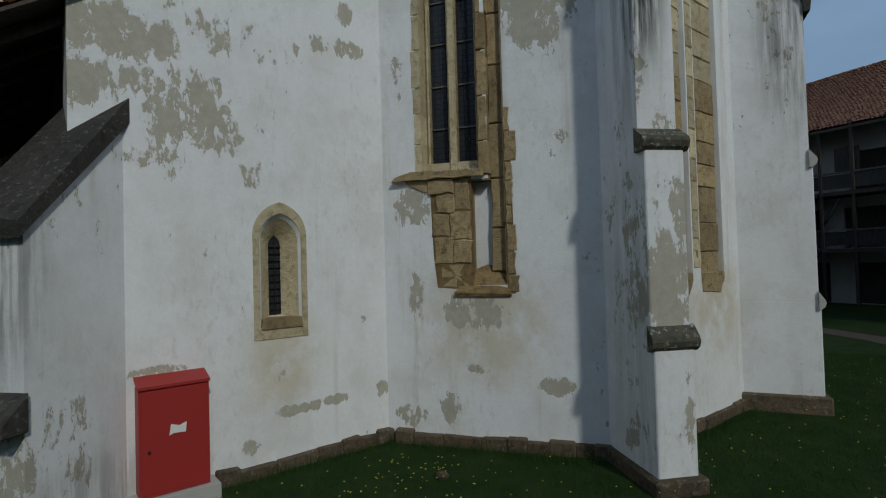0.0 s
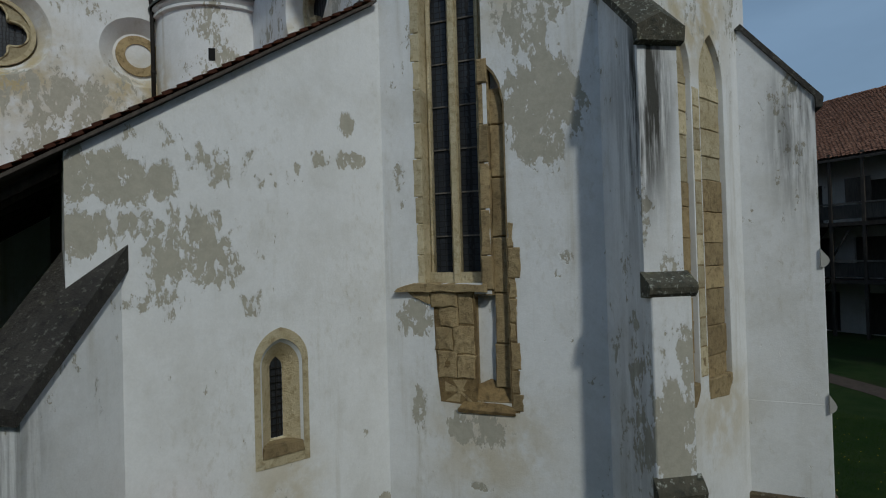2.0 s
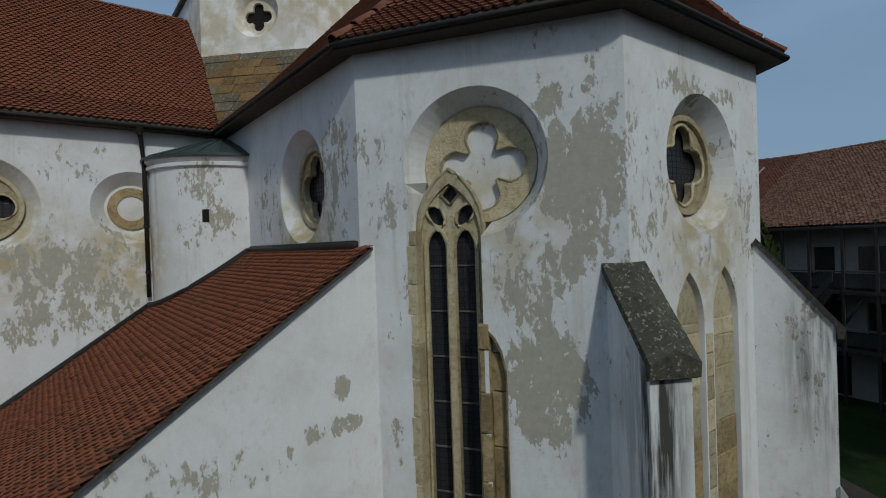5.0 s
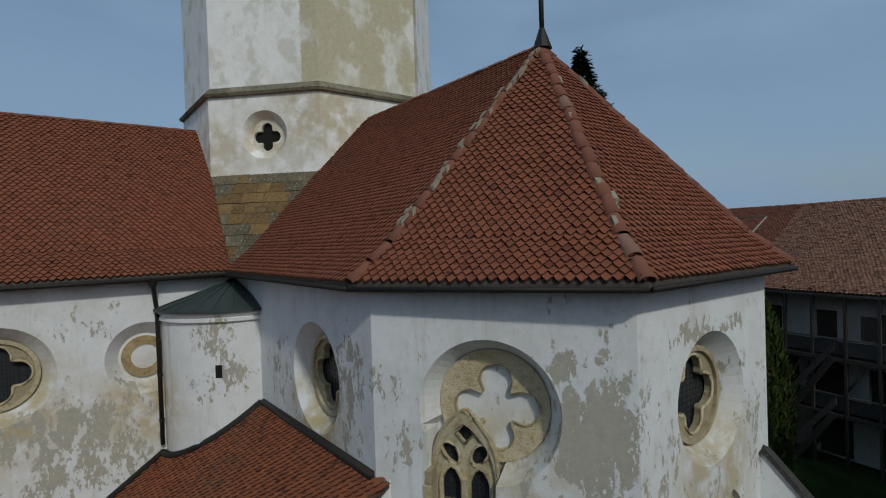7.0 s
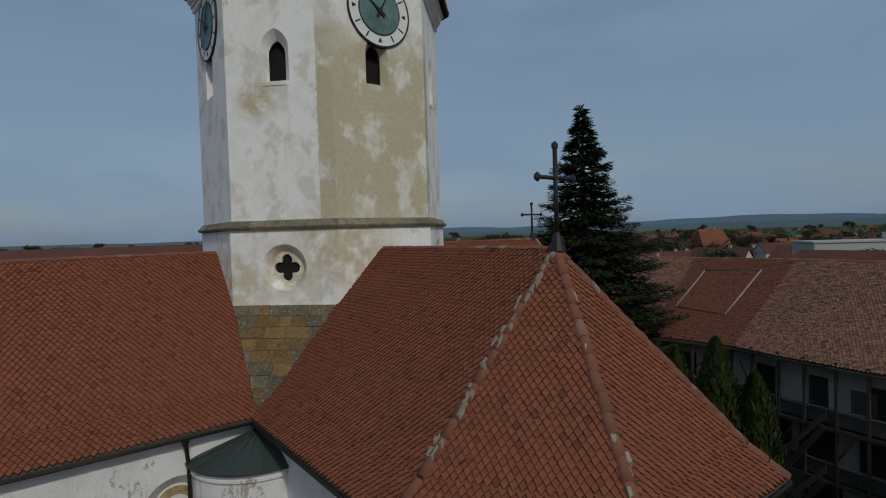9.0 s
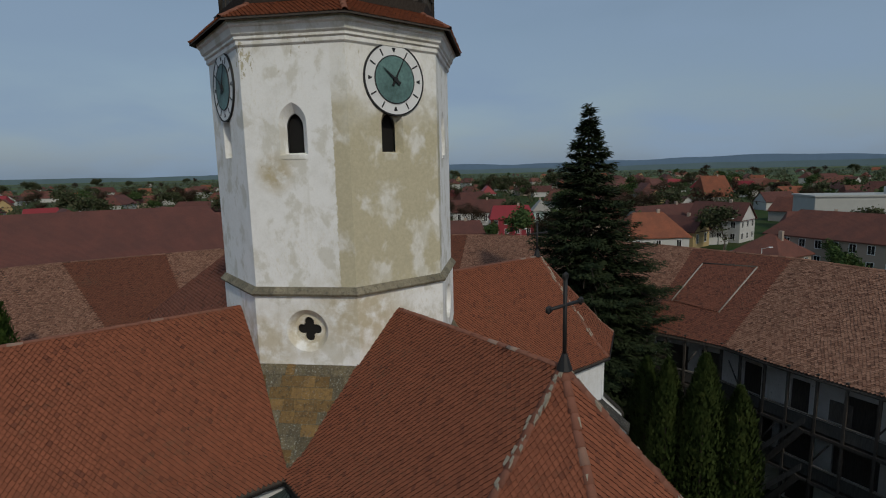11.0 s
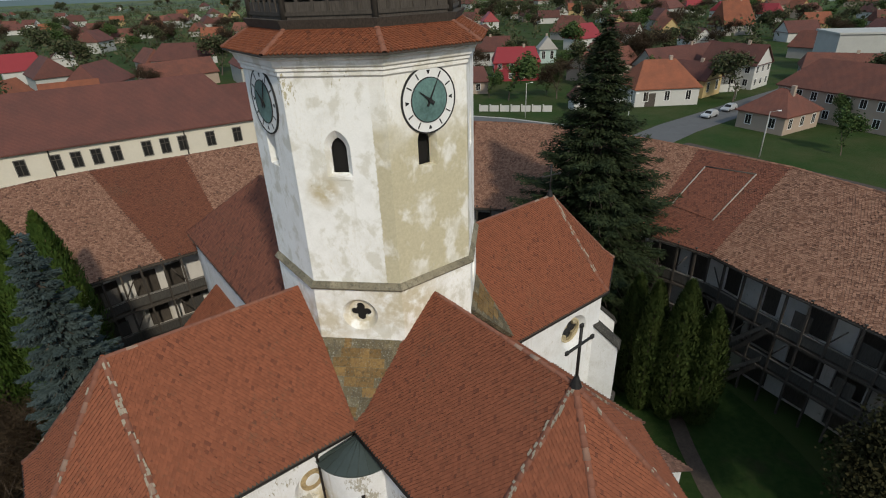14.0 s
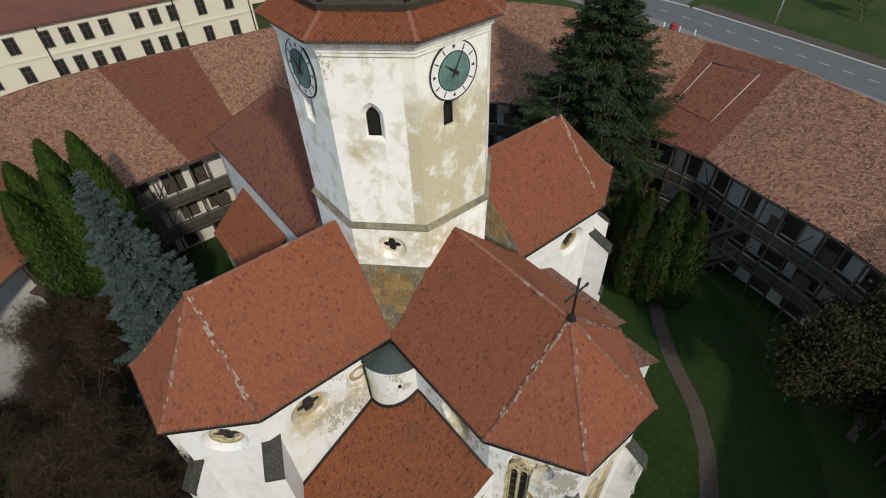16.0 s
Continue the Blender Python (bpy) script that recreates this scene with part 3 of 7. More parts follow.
def fill(bm, face, loops, d, flip=False):
    """A flat sheet with holes, at depth d: the first loop is its outline."""
    edges, rings = [], []
    for loop in loops:
        vs = [bm.verts.new(face.at(s, z, d)) for s, z in loop]
        rings.append(vs)
        edges += [bm.edges.new((vs[i], vs[(i + 1) % len(vs)])) for i in range(len(vs))]
    got = bmesh.ops.triangle_fill(bm, use_beauty=True, use_dissolve=False, edges=edges, normal=face.n)
    for f in got["geom"]:
        if isinstance(f, bmesh.types.BMFace):
            f.normal_update()
            if (f.normal.dot(face.n) < 0) != flip:
                f.normal_flip()
    return rings


def bridge(bm, a, b):
    n = len(a)
    for i in range(n):
        try:
            bm.faces.new((a[i], a[(i + 1) % n], b[(i + 1) % n], b[i]))
        except ValueError:
            pass


def wall(name, a, b, z0, z1, holes, material, parent, thick=0.9, label="", top=None, kind=""):
    """A wall of real thickness with recesses. holes: (loop at the front, loop at its back, depth, whether closed at the back)."""
    f = Face(a, b)
    outline = top or [(0, z0), (f.length, z0), (f.length, z1), (0, z1)]
    bm = bmesh.new()
    rings = fill(bm, f, [outline] + [h[0] for h in holes], 0)
    back = fill(bm, f, [outline], thick, True)
    bridge(bm, rings[0], back[0])
    for ring, (front, inner, depth, closed) in zip(rings[1:], holes):
        vs = [bm.verts.new(f.at(s, z, depth)) for s, z in inner]
        bridge(bm, ring, vs)
        if closed:
            bm.faces.new(vs)
    bmesh.ops.recalc_face_normals(bm, faces=bm.faces)
    return part(name, bm, material, parent, label, kind)


def plate(name, face, loops, d0, d1, material, parent, label="", bevel=0.0):
    """A plate with holes between two depths, such as tracery."""
    bm = bmesh.new()
    r0 = fill(bm, face, loops, d0)
    r1 = fill(bm, face, loops, d1, True)
    for x, y in zip(r0, r1):
        bridge(bm, x, y)
    bmesh.ops.recalc_face_normals(bm, faces=bm.faces)
    return part(name, bm, material, parent, label)


def slab(name, face, loop, d0, d1, material, parent, label=""):
    return plate(name, face, [loop], d0, d1, material, parent, label)


def worn_slab(name, face, loop, d0, d1, material, parent, label="", amount=0.018, step=0.11):
    """A stone with chipped, rounded edges: its outline wanders and its front is drawn in."""
    pts = []
    for i, (x, z) in enumerate(loop):
        x2, z2 = loop[(i + 1) % len(loop)]
        n = max(1, int(math.hypot(x2 - x, z2 - z) / step))
        pts += [(x + (x2 - x) * j / n, z + (z2 - z) * j / n) for j in range(n)]
    cx, cz = sum(p[0] for p in pts) / len(pts), sum(p[1] for p in pts) / len(pts)
    bm = bmesh.new()
    rings = []
    for d, inset in ((d1, 0.0), (d0 + 0.022, 0.0), (d0, 0.02)):
        ring = []
        for x, z in pts:
            w = noise.noise_vector(Vector((x * 7.0, z * 7.0, 3.1 + face.length))) * amount
            r = math.hypot(x - cx, z - cz) + 1e-6
            ring.append(bm.verts.new(face.at(x + w.x - (x - cx) / r * inset, z + w.y - (z - cz) / r * inset, d + w.z * 0.5)))
        rings.append(ring)
    bridge(bm, rings[0], rings[1])
    bridge(bm, rings[1], rings[2])
    mid = bm.verts.new(face.at(cx, cz, d0 + noise.noise(Vector((cx * 5, cz * 5, 1.0))) * amount))
    for i in range(len(pts)):
        bm.faces.new((rings[2][i], rings[2][(i + 1) % len(pts)], mid))
    bmesh.ops.recalc_face_normals(bm, faces=bm.faces)
    return part(name, bm, material, parent, label)


# ---- roof tiles ----
TILE_W, TILE_E = 0.15, 0.108


def inside(px, py, poly):
    hit = np.zeros(len(px), bool)
    n = len(poly)
    for i in range(n):
        (x1, y1), (x2, y2) = poly[i], poly[(i + 1) % n]
        cond = (y1 > py) != (y2 > py)
        with np.errstate(divide="ignore", invalid="ignore"):
            hit ^= cond & (px < (x2 - x1) * (py - y1) / (y2 - y1 + 1e-12) + x1)
    return hit


def facet_frame(pts):
    """Axes of a roof plane: along its eave (first edge), up its slope and out of it."""
    a, b = Vector(pts[0]), Vector(pts[1])
    u = (b - a).normalized()
    n = None
    for p in pts[2:]:
        c = u.cross(Vector(p) - a)
        if c.length > 1e-4:
            n = c.normalized()
            break
    if n.z < 0:
        n = -n
    v = n.cross(u)
    if v.z < 0:
        v = -v
    return a, u, v, n


TAIL = [(-0.5, 0.92), (-0.13, 0.16), (0, 0.0), (0.13, 0.16), (0.5, 0.92)]


def tile_template(w, e, simple=False):
    """A plain tile with a pointed tail: its top and its front edges."""
    th = 0.045
    if simple:
        v = [(-w / 2, e * 0.6, 0.028), (0, -0.02, 0.05), (w / 2, e * 0.6, 0.028), (w / 2, e * 1.7, 0.0), (-w / 2, e * 1.7, 0.0), (0, -0.02, 0.008)]
        return np.array(v), [(0, 1, 2, 3, 4), (0, 5, 1), (1, 5, 2)]
    t = [(x * w * 0.985, y * e - 0.01, 0.06 - 0.02 * y) for x, y in TAIL]
    top = t + [(w * 0.49, 2 * e + 0.01, 0.003), (-w * 0.49, 2 * e + 0.01, 0.003)]
    low = [(x, y, z - th) for x, y, z in t]
    v = top + low
    faces = [(0, 1, 2, 3, 4, 5, 6)] + [(7 + i, 8 + i, 1 + i, i) for i in range(4)]
    return np.array(v), faces


def darken_tails(ob, each):
    """The lower edges of the tiles are coloured dark, for soil and for the shade in the gaps: all but the first face of
    each tile.
    """
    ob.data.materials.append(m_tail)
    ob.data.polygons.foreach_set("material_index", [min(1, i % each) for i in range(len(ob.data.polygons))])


def tile_places(pts, w, e, rng):
    a, u, v, n = facet_frame(pts)
    poly = [((Vector(p) - a).dot(u), (Vector(p) - a).dot(v)) for p in pts]
    xs, ys = [p[0] for p in poly], [p[1] for p in poly]
    rows = int((max(ys)) / e) + 1
    out = []
    for j in range(rows):
        x = np.arange(min(xs) - w + (w / 2 if j % 2 else 0), max(xs) + w, w)
        y = np.full(len(x), j * e)
        ok = inside(x, y + e * 0.9, poly)
        out.append(np.stack([x[ok], y[ok]], 1))
    xy = np.concatenate(out) if out else np.zeros((0, 2))
    return a, u, v, n, xy


def tile_cloud(facets, w=TILE_W, e=TILE_E, simple=False, seed=1, skip=0):
    """Vertices and faces of all the tiles that cover the facets, as one mesh."""
    rng = np.random.default_rng(seed)
    tv, tf = tile_template(w, e, simple)
    V, F, base = [], [], 0
    for pts in facets:
        a, u, v, n, xy = tile_places(pts, w, e, rng)
        xy = xy[skip:]
        k = len(xy)
        if not k:
            continue
        rot = rng.normal(0, 0.02, k)
        lift = rng.uniform(0, 0.008, k)
        dx, dy = rng.normal(0, 0.004, k), rng.normal(0, 0.007, k)
        lx = tv[None, :, 0] * np.cos(rot)[:, None] - tv[None, :, 1] * np.sin(rot)[:, None] + (xy[:, 0] + dx)[:, None]
        ly = tv[None, :, 0] * np.sin(rot)[:, None] + tv[None, :, 1] * np.cos(rot)[:, None] + (xy[:, 1] + dy)[:, None]
        lz = tv[None, :, 2] + lift[:, None]
        P = np.array(a)[None, None] + lx[..., None] * np.array(u) + ly[..., None] * np.array(v) + lz[..., None] * np.array(n)
        V.append(P.reshape(-1, 3))
        m = len(tv)
        for i in range(k):
            o = base + i * m
            F += [tuple(o + q for q in f) for f in tf]
        base += k * m
    return (np.concatenate(V).tolist() if V else []), F


def tile_patch(quad, w, e, seed=1):
    """Tiles over a roof whose eave and ridge are not quite parallel: eave start and end, ridge end and start."""
    rng = np.random.default_rng(seed)
    tv, tf = tile_template(w, e, True)
    A, B, Cc, D = [np.array(p, float) for p in quad]
    rows = int((np.linalg.norm(D - A) + np.linalg.norm(Cc - B)) / 2 / e)
    V, F, base, m = [], [], 0, len(tv)
    for j in range(rows):
        v0, v1 = j / rows, min(1.0, (j + 2) / rows)
        P, Q, P1 = A + (D - A) * v0, B + (Cc - B) * v0, A + (D - A) * v1
        n = max(1, int(round(np.linalg.norm(Q - P) / w)))
        u = (Q - P) / np.linalg.norm(Q - P)
        up = P1 - P
        up = up - u * (up @ u)
        up /= np.linalg.norm(up) + 1e-9
        nn = np.cross(u, up)
        if nn[2] < 0:
            nn = -nn
        k = np.arange(n) + (0.5 if j % 2 else 0.0)
        rot = rng.normal(0, 0.03, n)
        lx = tv[None, :, 0] * np.cos(rot)[:, None] - tv[None, :, 1] * np.sin(rot)[:, None]
        ly = tv[None, :, 0] * np.sin(rot)[:, None] + tv[None, :, 1] * np.cos(rot)[:, None]
        lz = tv[None, :, 2] + rng.uniform(0, 0.03, n)[:, None]
        c = P[None] + (Q - P)[None] * ((k + 0.5) / n)[:, None]
        W = c[:, None] + lx[..., None] * u + ly[..., None] * up + lz[..., None] * nn
        V.append(W.reshape(-1, 3))
        for i in range(n):
            o = base + i * m
            F += [tuple(o + q for q in f) for f in tf]
        base += n * m
    return np.concatenate(V).tolist(), F


def tile_pieces(pts, count, material, parent, w=TILE_W, e=TILE_E, seed=5):
    """The first tiles of a facet, row by row from its eave, each as an object."""
    rng = np.random.default_rng(seed)
    tv, tf = tile_template(w, e)
    me = mesh_of("tile", tv.tolist(), tf, [material, m_tail])
    me.polygons.foreach_set("material_index", [min(1, i) for i in range(len(tf))])
    a, u, v, n, xy = tile_places(pts, w, e, rng)
    for x, y in xy[:count].tolist():
        ob = new("tile", me)
        m = Matrix.Identity(4)
        m.col[0][:3], m.col[1][:3], m.col[2][:3] = u, v, n
        m.translation = a + (x + float(rng.normal(0, 0.004))) * u + (y + float(rng.normal(0, 0.007))) * v + float(rng.uniform(0, 0.008)) * n
        ob.parent = parent
        ob.matrix_basis = m @ pose(0, 0, 0, 0, 0, rng.normal(0, 1.2))


def ridge_mesh(material, length=0.40, r=0.085):
    verts, faces = [], []
    k = 7
    for i, (x, rr) in enumerate(((0, r * 1.1), (length, r * 0.88))):
        for h in (1.0, 0.84):
            for j in range(k):
                a = math.pi * (j / (k - 1))
                verts.append((x, rr * h * math.cos(a), rr * h * math.sin(a) * 0.8 - 0.02))
    for j in range(k - 1):
        faces.append((j, j + 1, 2 * k + j + 1, 2 * k + j))
        faces.append((j + 1, j, k + j, k + j + 1))
    return mesh_of("ridge_tile", verts, faces, material, True)


def ridge_row(p0, p1, me, parent, name="ridge_tile", step=0.36, seed=3, lift=0.012):
    rng = random.Random(seed)
    a, b = Vector(p0), Vector(p1)
    d = b - a
    n = max(1, int(d.length / step))
    x = d.normalized()
    y = Vector((0, 0, 1)).cross(x).normalized()
    z = x.cross(y)
    for i in range(n):
        m = Matrix.Identity(4)
        m.col[0][:3], m.col[1][:3], m.col[2][:3] = x, y, z
        m.translation = a + d * (i / n) + z * lift
        ob = new(name, me)
        ob.parent = parent
        ob.matrix_basis = m @ pose(0, rng.uniform(-0.008, 0.008), 0, 0, rng.uniform(-2, 2), rng.uniform(-2.5, 2.5))


# ---- the church: a cross of four arms round a crossing tower ----
HALF, CORNER, END, LENGTH = 4.12, 11.45, 1.98, 14.72      # an arm's half width, where its end begins to narrow, half the end wall, its length
EAVE, RIDGE, WALL_TOP = 12.12, 16.58, 12.0
OUT = 0.35                                                # the eaves stand out by this
START = 4.3


def quatrefoil_window(face, s, z, parent, r_in=0.72, depth=0.42, blind=False, material=None):
    """Tracery, glass and its stone ring at the back of a round splay."""
    w = attach(new("round_window"), parent)
    plate("tracery", face, [circle(s, z, r_in * 1.04, 36), foils(s, z, r_in * 0.5, r_in * 0.362)], depth - 0.10, depth + 0.02, material or m_pale_stone, w, "yellowish carved stone quatrefoil")
    roll = foils(s, z, r_in * 0.5, r_in * 0.385)
    tube("moulding", [face.at(x, y, depth - 0.1) for x, y in roll + roll[:1]], 0.028, material or m_pale_stone, w, "", 6)
    slab("pane", face, circle(s, z, r_in, 24), depth + 0.05, depth + 0.07, m_wall if blind else m_leaded, w)
    plate("ring", face, [circle(s, z, r_in * 1.08, 36), circle(s, z, r_in * 0.96, 36)], depth - 0.16, depth - 0.10, m_pale_stone, w)
    return w


def round_niche(s, z, r=1.06, inner=0.74, depth=0.42, closed=False):
    return (circle(s, z, r, 40), circle(s, z, inner, 40), depth, closed)


def coping_into(bm, m, prof, e, ridge=0.0, lifted=()):
    """A stone of constant profile across a buttress, with a raised middle if it has a ridge."""
    left = [bm.verts.new(m @ Vector((x, -e, z))) for x, z in prof]
    mid = [bm.verts.new(m @ Vector((x, 0, z + (ridge if k in lifted else 0)))) for k, (x, z) in enumerate(prof)]
    right = [bm.verts.new(m @ Vector((x, e, z))) for x, z in prof]
    bridge(bm, left, mid)
    bridge(bm, mid, right)
    bm.faces.new(left)
    bm.faces.new(right[::-1])


def buttress(corner, angle, width, stages, foot, cap_top, parent, back=-0.25, cap_mat=None, ridge=0.16, over=0.1, low_mat=None):
    """A stepped buttress against a corner. stages: (z of the stage's top at its front, how far it stands out), from the top down."""
    b = attach(new("buttress"), parent, "whitewashed stepped buttress with dark weathered stone copings")
    m = pose(corner[0], corner[1], 0, 0, 0, angle)
    h = width / 2
    tops = list(stages)
    for i, (zt, out) in enumerate(tops):
        zb = tops[i + 1][0] if i + 1 < len(tops) else foot
        bm = bmesh.new()
        if i == 0:
            coping_into(bm, m, [(-0.9, zb - 0.02), (out, zb - 0.02), (out, zt), (back, cap_top), (-0.9, cap_top)], h)
        else:
            box_into(bm, (-0.9, -h, zb - 0.02), (out, h, zt), m, 0.015)
        bmesh.ops.recalc_face_normals(bm, faces=bm.faces)
        part("stage", bm, m_wall, b)
        bm = bmesh.new()
        if i == 0:
            slope = (cap_top - zt) / (out - back)
            x1 = out + over
            zf = zt - slope * over
            prof = [(x1, zf - 0.07), (x1 + 0.02, zf + 0.1), (back, cap_top + 0.11), (back - 0.1, cap_top + 0.02), (back, cap_top - 0.01), (out, zt - 0.01), (out + 0.01, zt - 0.2)]
            coping_into(bm, m, prof, h + 0.05, ridge, (1, 2))
        else:
            prev = tops[i - 1][1]
            prof = [(out + 0.045, zt - 0.09), (out + 0.065, zt - 0.02), (out + 0.045, zt + 0.035), (prev - 0.01, zt + 0.17), (prev - 0.01, zt - 0.14), (out - 0.01, zt - 0.14)]
            coping_into(bm, m, prof, h + 0.05)
        bmesh.ops.recalc_face_normals(bm, faces=bm.faces)
        part("coping", bm, (low_mat if i and low_mat else cap_mat) or m_cap_stone, b, "" if i and low_mat else "blackened lichen-grown stone coping")
    bm = bmesh.new()
    box_into(bm, (-0.9, -h - 0.08, GROUND - 0.4), (tops[-1][1] + 0.1, h + 0.08, foot), m, 0.03)
    bmesh.ops.recalc_face_normals(bm, faces=bm.faces)
    part("foot", bm, m_plinth, b, "brown stone foot")
    return b


def plinth(parent, line, top=0.49, proud=0.08):
    """Rough foot stones along the walls."""
    rng = random.Random(8)
    for a, b in zip(line[:-1], line[1:]):
        f = Face(a, b)
        s = 0.0
        while s < f.length - 0.02:
            w = min(rng.uniform(0.22, 0.6), f.length - s)
            t = top + rng.uniform(-0.03, 0.02)
            bm = bmesh.new()
            box_into(bm, (0.002, -proud + rng.uniform(-0.03, 0.03), GROUND - 0.35), (w + 0.01, 0.1, t), f.seat(s, 0), 0.02)
            for v in bm.verts:
                v.co += 0.035 * Vector(noise.noise_vector(v.co * 4.0))
            bmesh.ops.recalc_face_normals(bm, faces=bm.faces)
            part("plinth_stone", bm, m_plinth, parent)
            s += w


def arm_roof(parent, facets_out, ridge_len=CORNER):
    """The planes of an arm's roof, each split at the sprocket where it flares."""
    h, o = HALF + OUT, OUT
    eave = [(START - 0.1, -h), (CORNER, -h), (LENGTH + o, -END - 0.26), (LENGTH + o, END + 0.26), (CORNER, h), (START - 0.1, h)]
    head = [(4.05, 0), (ridge_len, 0), (ridge_len, 0), (ridge_len, 0), (ridge_len, 0), (4.05, 0)]
    f, g = 0.17, 0.135
    brk = [(e[0] + (t[0] - e[0]) * f, e[1] + (t[1] - e[1]) * f, EAVE + (RIDGE - EAVE) * g) for e, t in zip(eave, head)]
    out = []
    for i in range(5):
        e0, e1 = (*eave[i], EAVE), (*eave[i + 1], EAVE)
        b0, b1 = brk[i], brk[i + 1]
        t0, t1 = (*head[i], RIDGE), (*head[i + 1], RIDGE)
        flare = [e0, e1, b1, b0]
        main = [b0, b1, t1] if t0 == t1 else [b0, b1, t1, t0]
        out.append((flare, main))
    return eave, brk, out


def build_arm(name, m, label, holes, finish, pieces=(), base_z=0.0):
    arm = thing(name, label, "church building", m)
    line = [(START, -HALF), (CORNER, -HALF), (LENGTH, -END), (LENGTH, END), (CORNER, HALF), (START, HALF)]
    walls = []
    for i in range(5):
        w = wall("wall", line[i], line[i + 1], base_z, WALL_TOP, holes.get(i, []), finish, arm)
        walls.append(w)
    faces = [Face(line[i], line[i + 1]) for i in range(5)]
    eave, brk, planes = arm_roof(arm, None)
    # roof boarding under the tiles
    verts, fcs = [], []
    for flare, main in planes:
        for poly in (flare, main):
            k = len(verts)
            verts += [Vector(p) - Vector((0, 0, 0.012)) for p in poly]
            fcs.append(tuple(range(k, k + len(poly))))
    k = len(verts)
    verts += [(x, y, EAVE - 0.13) for x, y in eave]
    n = len(eave)
    e0 = len(verts)
    verts += [(x, y, EAVE - 0.012) for x, y in eave]
    fcs.append(tuple(range(k, k + n)))
    for i in range(n - 1):
        fcs.append((k + i, k + i + 1, e0 + i + 1, e0 + i))
    roof = raw("roof", verts, fcs, m_wood, arm, "steep hipped roof of red plain tiles with flared eaves")
    flat = [poly for pair in planes for poly in pair]
    main_facets = []
    for i, (flare, main) in enumerate(planes):
        for j, poly in enumerate((flare, main)):
            cnt = dict(pieces).get((i, j), 0)
            if cnt:
                tile_pieces(poly, cnt, m_tile, roof, seed=31 + i)
                v, f = tile_cloud([poly], seed=60 + i * 2 + j, skip=cnt)
                if v:
                    darken_tails(raw("tiles", v, f, m_tile, roof, kind="stuff"), 5)
            else:
                main_facets.append(poly)
    v, f = tile_cloud(main_facets, seed=len(name))
    darken_tails(raw("tiles", v, f, m_tile, roof, kind="stuff"), 5)
    me, me_hip = ridge_mesh(m_ridge), ridge_mesh(m_ridge, 0.42, 0.115)
    for i in (1, 2, 3, 4):
        ridge_row((*eave[i], EAVE + 0.02), brk[i], me_hip, roof, "hip_tile", seed=i)
        ridge_row(brk[i], (CORNER, 0, RIDGE), me_hip, roof, "hip_tile", seed=10 + i)
        # broken mortar beside the hip tiles
        rng = random.Random(70 + i)
        a, b = Vector(brk[i]), Vector((CORNER, 0, RIDGE))
        u = (b - a).normalized()
        side = u.cross(Vector((0, 0, 1))).normalized()
        for k in range(34 if i in (1, 4) else 6):
            f = rng.random() ** (1 if i in (1, 4) else 2)
            c = a.lerp(b, 0.02 + 0.95 * f) + side * rng.choice((-1, 1)) * rng.uniform(0.02, 0.1)
            L, w, h = rng.uniform(0.04, 0.13), rng.uniform(0.03, 0.06), rng.uniform(0.085, 0.115)
            vs = [c + u * (x * L * rng.uniform(0.7, 1)) + side * (y * w * rng.uniform(0.6, 1)) + Vector((0, 0, 0.02 + z * h)) for z in (0, 1) for x, y in ((-1, -1), (1, -1), (1, 1), (-1, 1))]
            raw("mortar_patch", vs, [(4, 5, 6, 7), (0, 1, 5, 4), (1, 2, 6, 5), (2, 3, 7, 6), (3, 0, 4, 7)], m_mortar, roof)
    ridge_row((CORNER, 0, RIDGE), (4.5, 0, RIDGE), me, roof, "ridge_tile", seed=20)
    # gutters
    for i in range(5):
        a, b = Vector((*eave[i], EAVE - 0.08)), Vector((*eave[i + 1], EAVE - 0.08))
        out = Vector(((b - a).y, -(b - a).x, 0)).normalized() * 0.07
        tube("gutter", [a + out * 0.8, b + out * 0.8], 0.038, m_metal, arm, "dark metal gutter", 8)
    return arm, faces, roof


SIDE_S = 9.2 - START
DIAG = math.hypot(LENGTH - CORNER, HALF - END)
# choir: the gothic window and the great blind rose share one recess
ROSE_S, ROSE_Z, ROSE_R = 1.84, 10.2, 1.07
WIN_L, WIN_R, WIN_B = 0.84, 1.93, 4.52
a_r = math.atan2(-math.sqrt(ROSE_R ** 2 - (WIN_R - ROSE_S) ** 2), WIN_R - ROSE_S)
a_l = math.pi + math.atan2(math.sqrt(ROSE_R ** 2 - (ROSE_S - WIN_L) ** 2), ROSE_S - WIN_L)
arc = circle(ROSE_S, ROSE_Z, ROSE_R, 40, a_r, a_l)
union = [(WIN_L, WIN_B), (WIN_R, WIN_B)] + arc
union_in = [(WIN_L + 0.05, WIN_B), (WIN_R - 0.03, WIN_B)] + [(WIN_R - 0.03, arc[0][1])] + shrink(arc[1:-1], 0.78, (ROSE_S, ROSE_Z)) + [(WIN_L + 0.05, arc[-1][1])]
SLOT = [(1.70, 2.75), (2.25, 2.75), (2.25, 7.2), (2.19, 7.5), (2.10, 7.68), (1.99, 7.8), (1.99, 4.36), (1.70, 4.36)]
choir_holes = {
    0: [round_niche(SIDE_S, 10.2)],
    1: [(union, union_in, 0.46, True), (SLOT, SLOT, 0.2, True)],
    2: [round_niche(END + 0.02, 10.15, 1.04), (lancet(1.5, 0.40, 2.7, 7.75), lancet(1.5, 0.39, 2.72, 7.74), 0.11, True), (lancet(2.6, 0.42, 2.62, 7.75), lancet(2.6, 0.41, 2.64, 7.74), 0.11, True)],
    3: [round_niche(DIAG / 2, 10.2)],
    4: [round_niche(CORNER - 9.2, 10.2)],
}
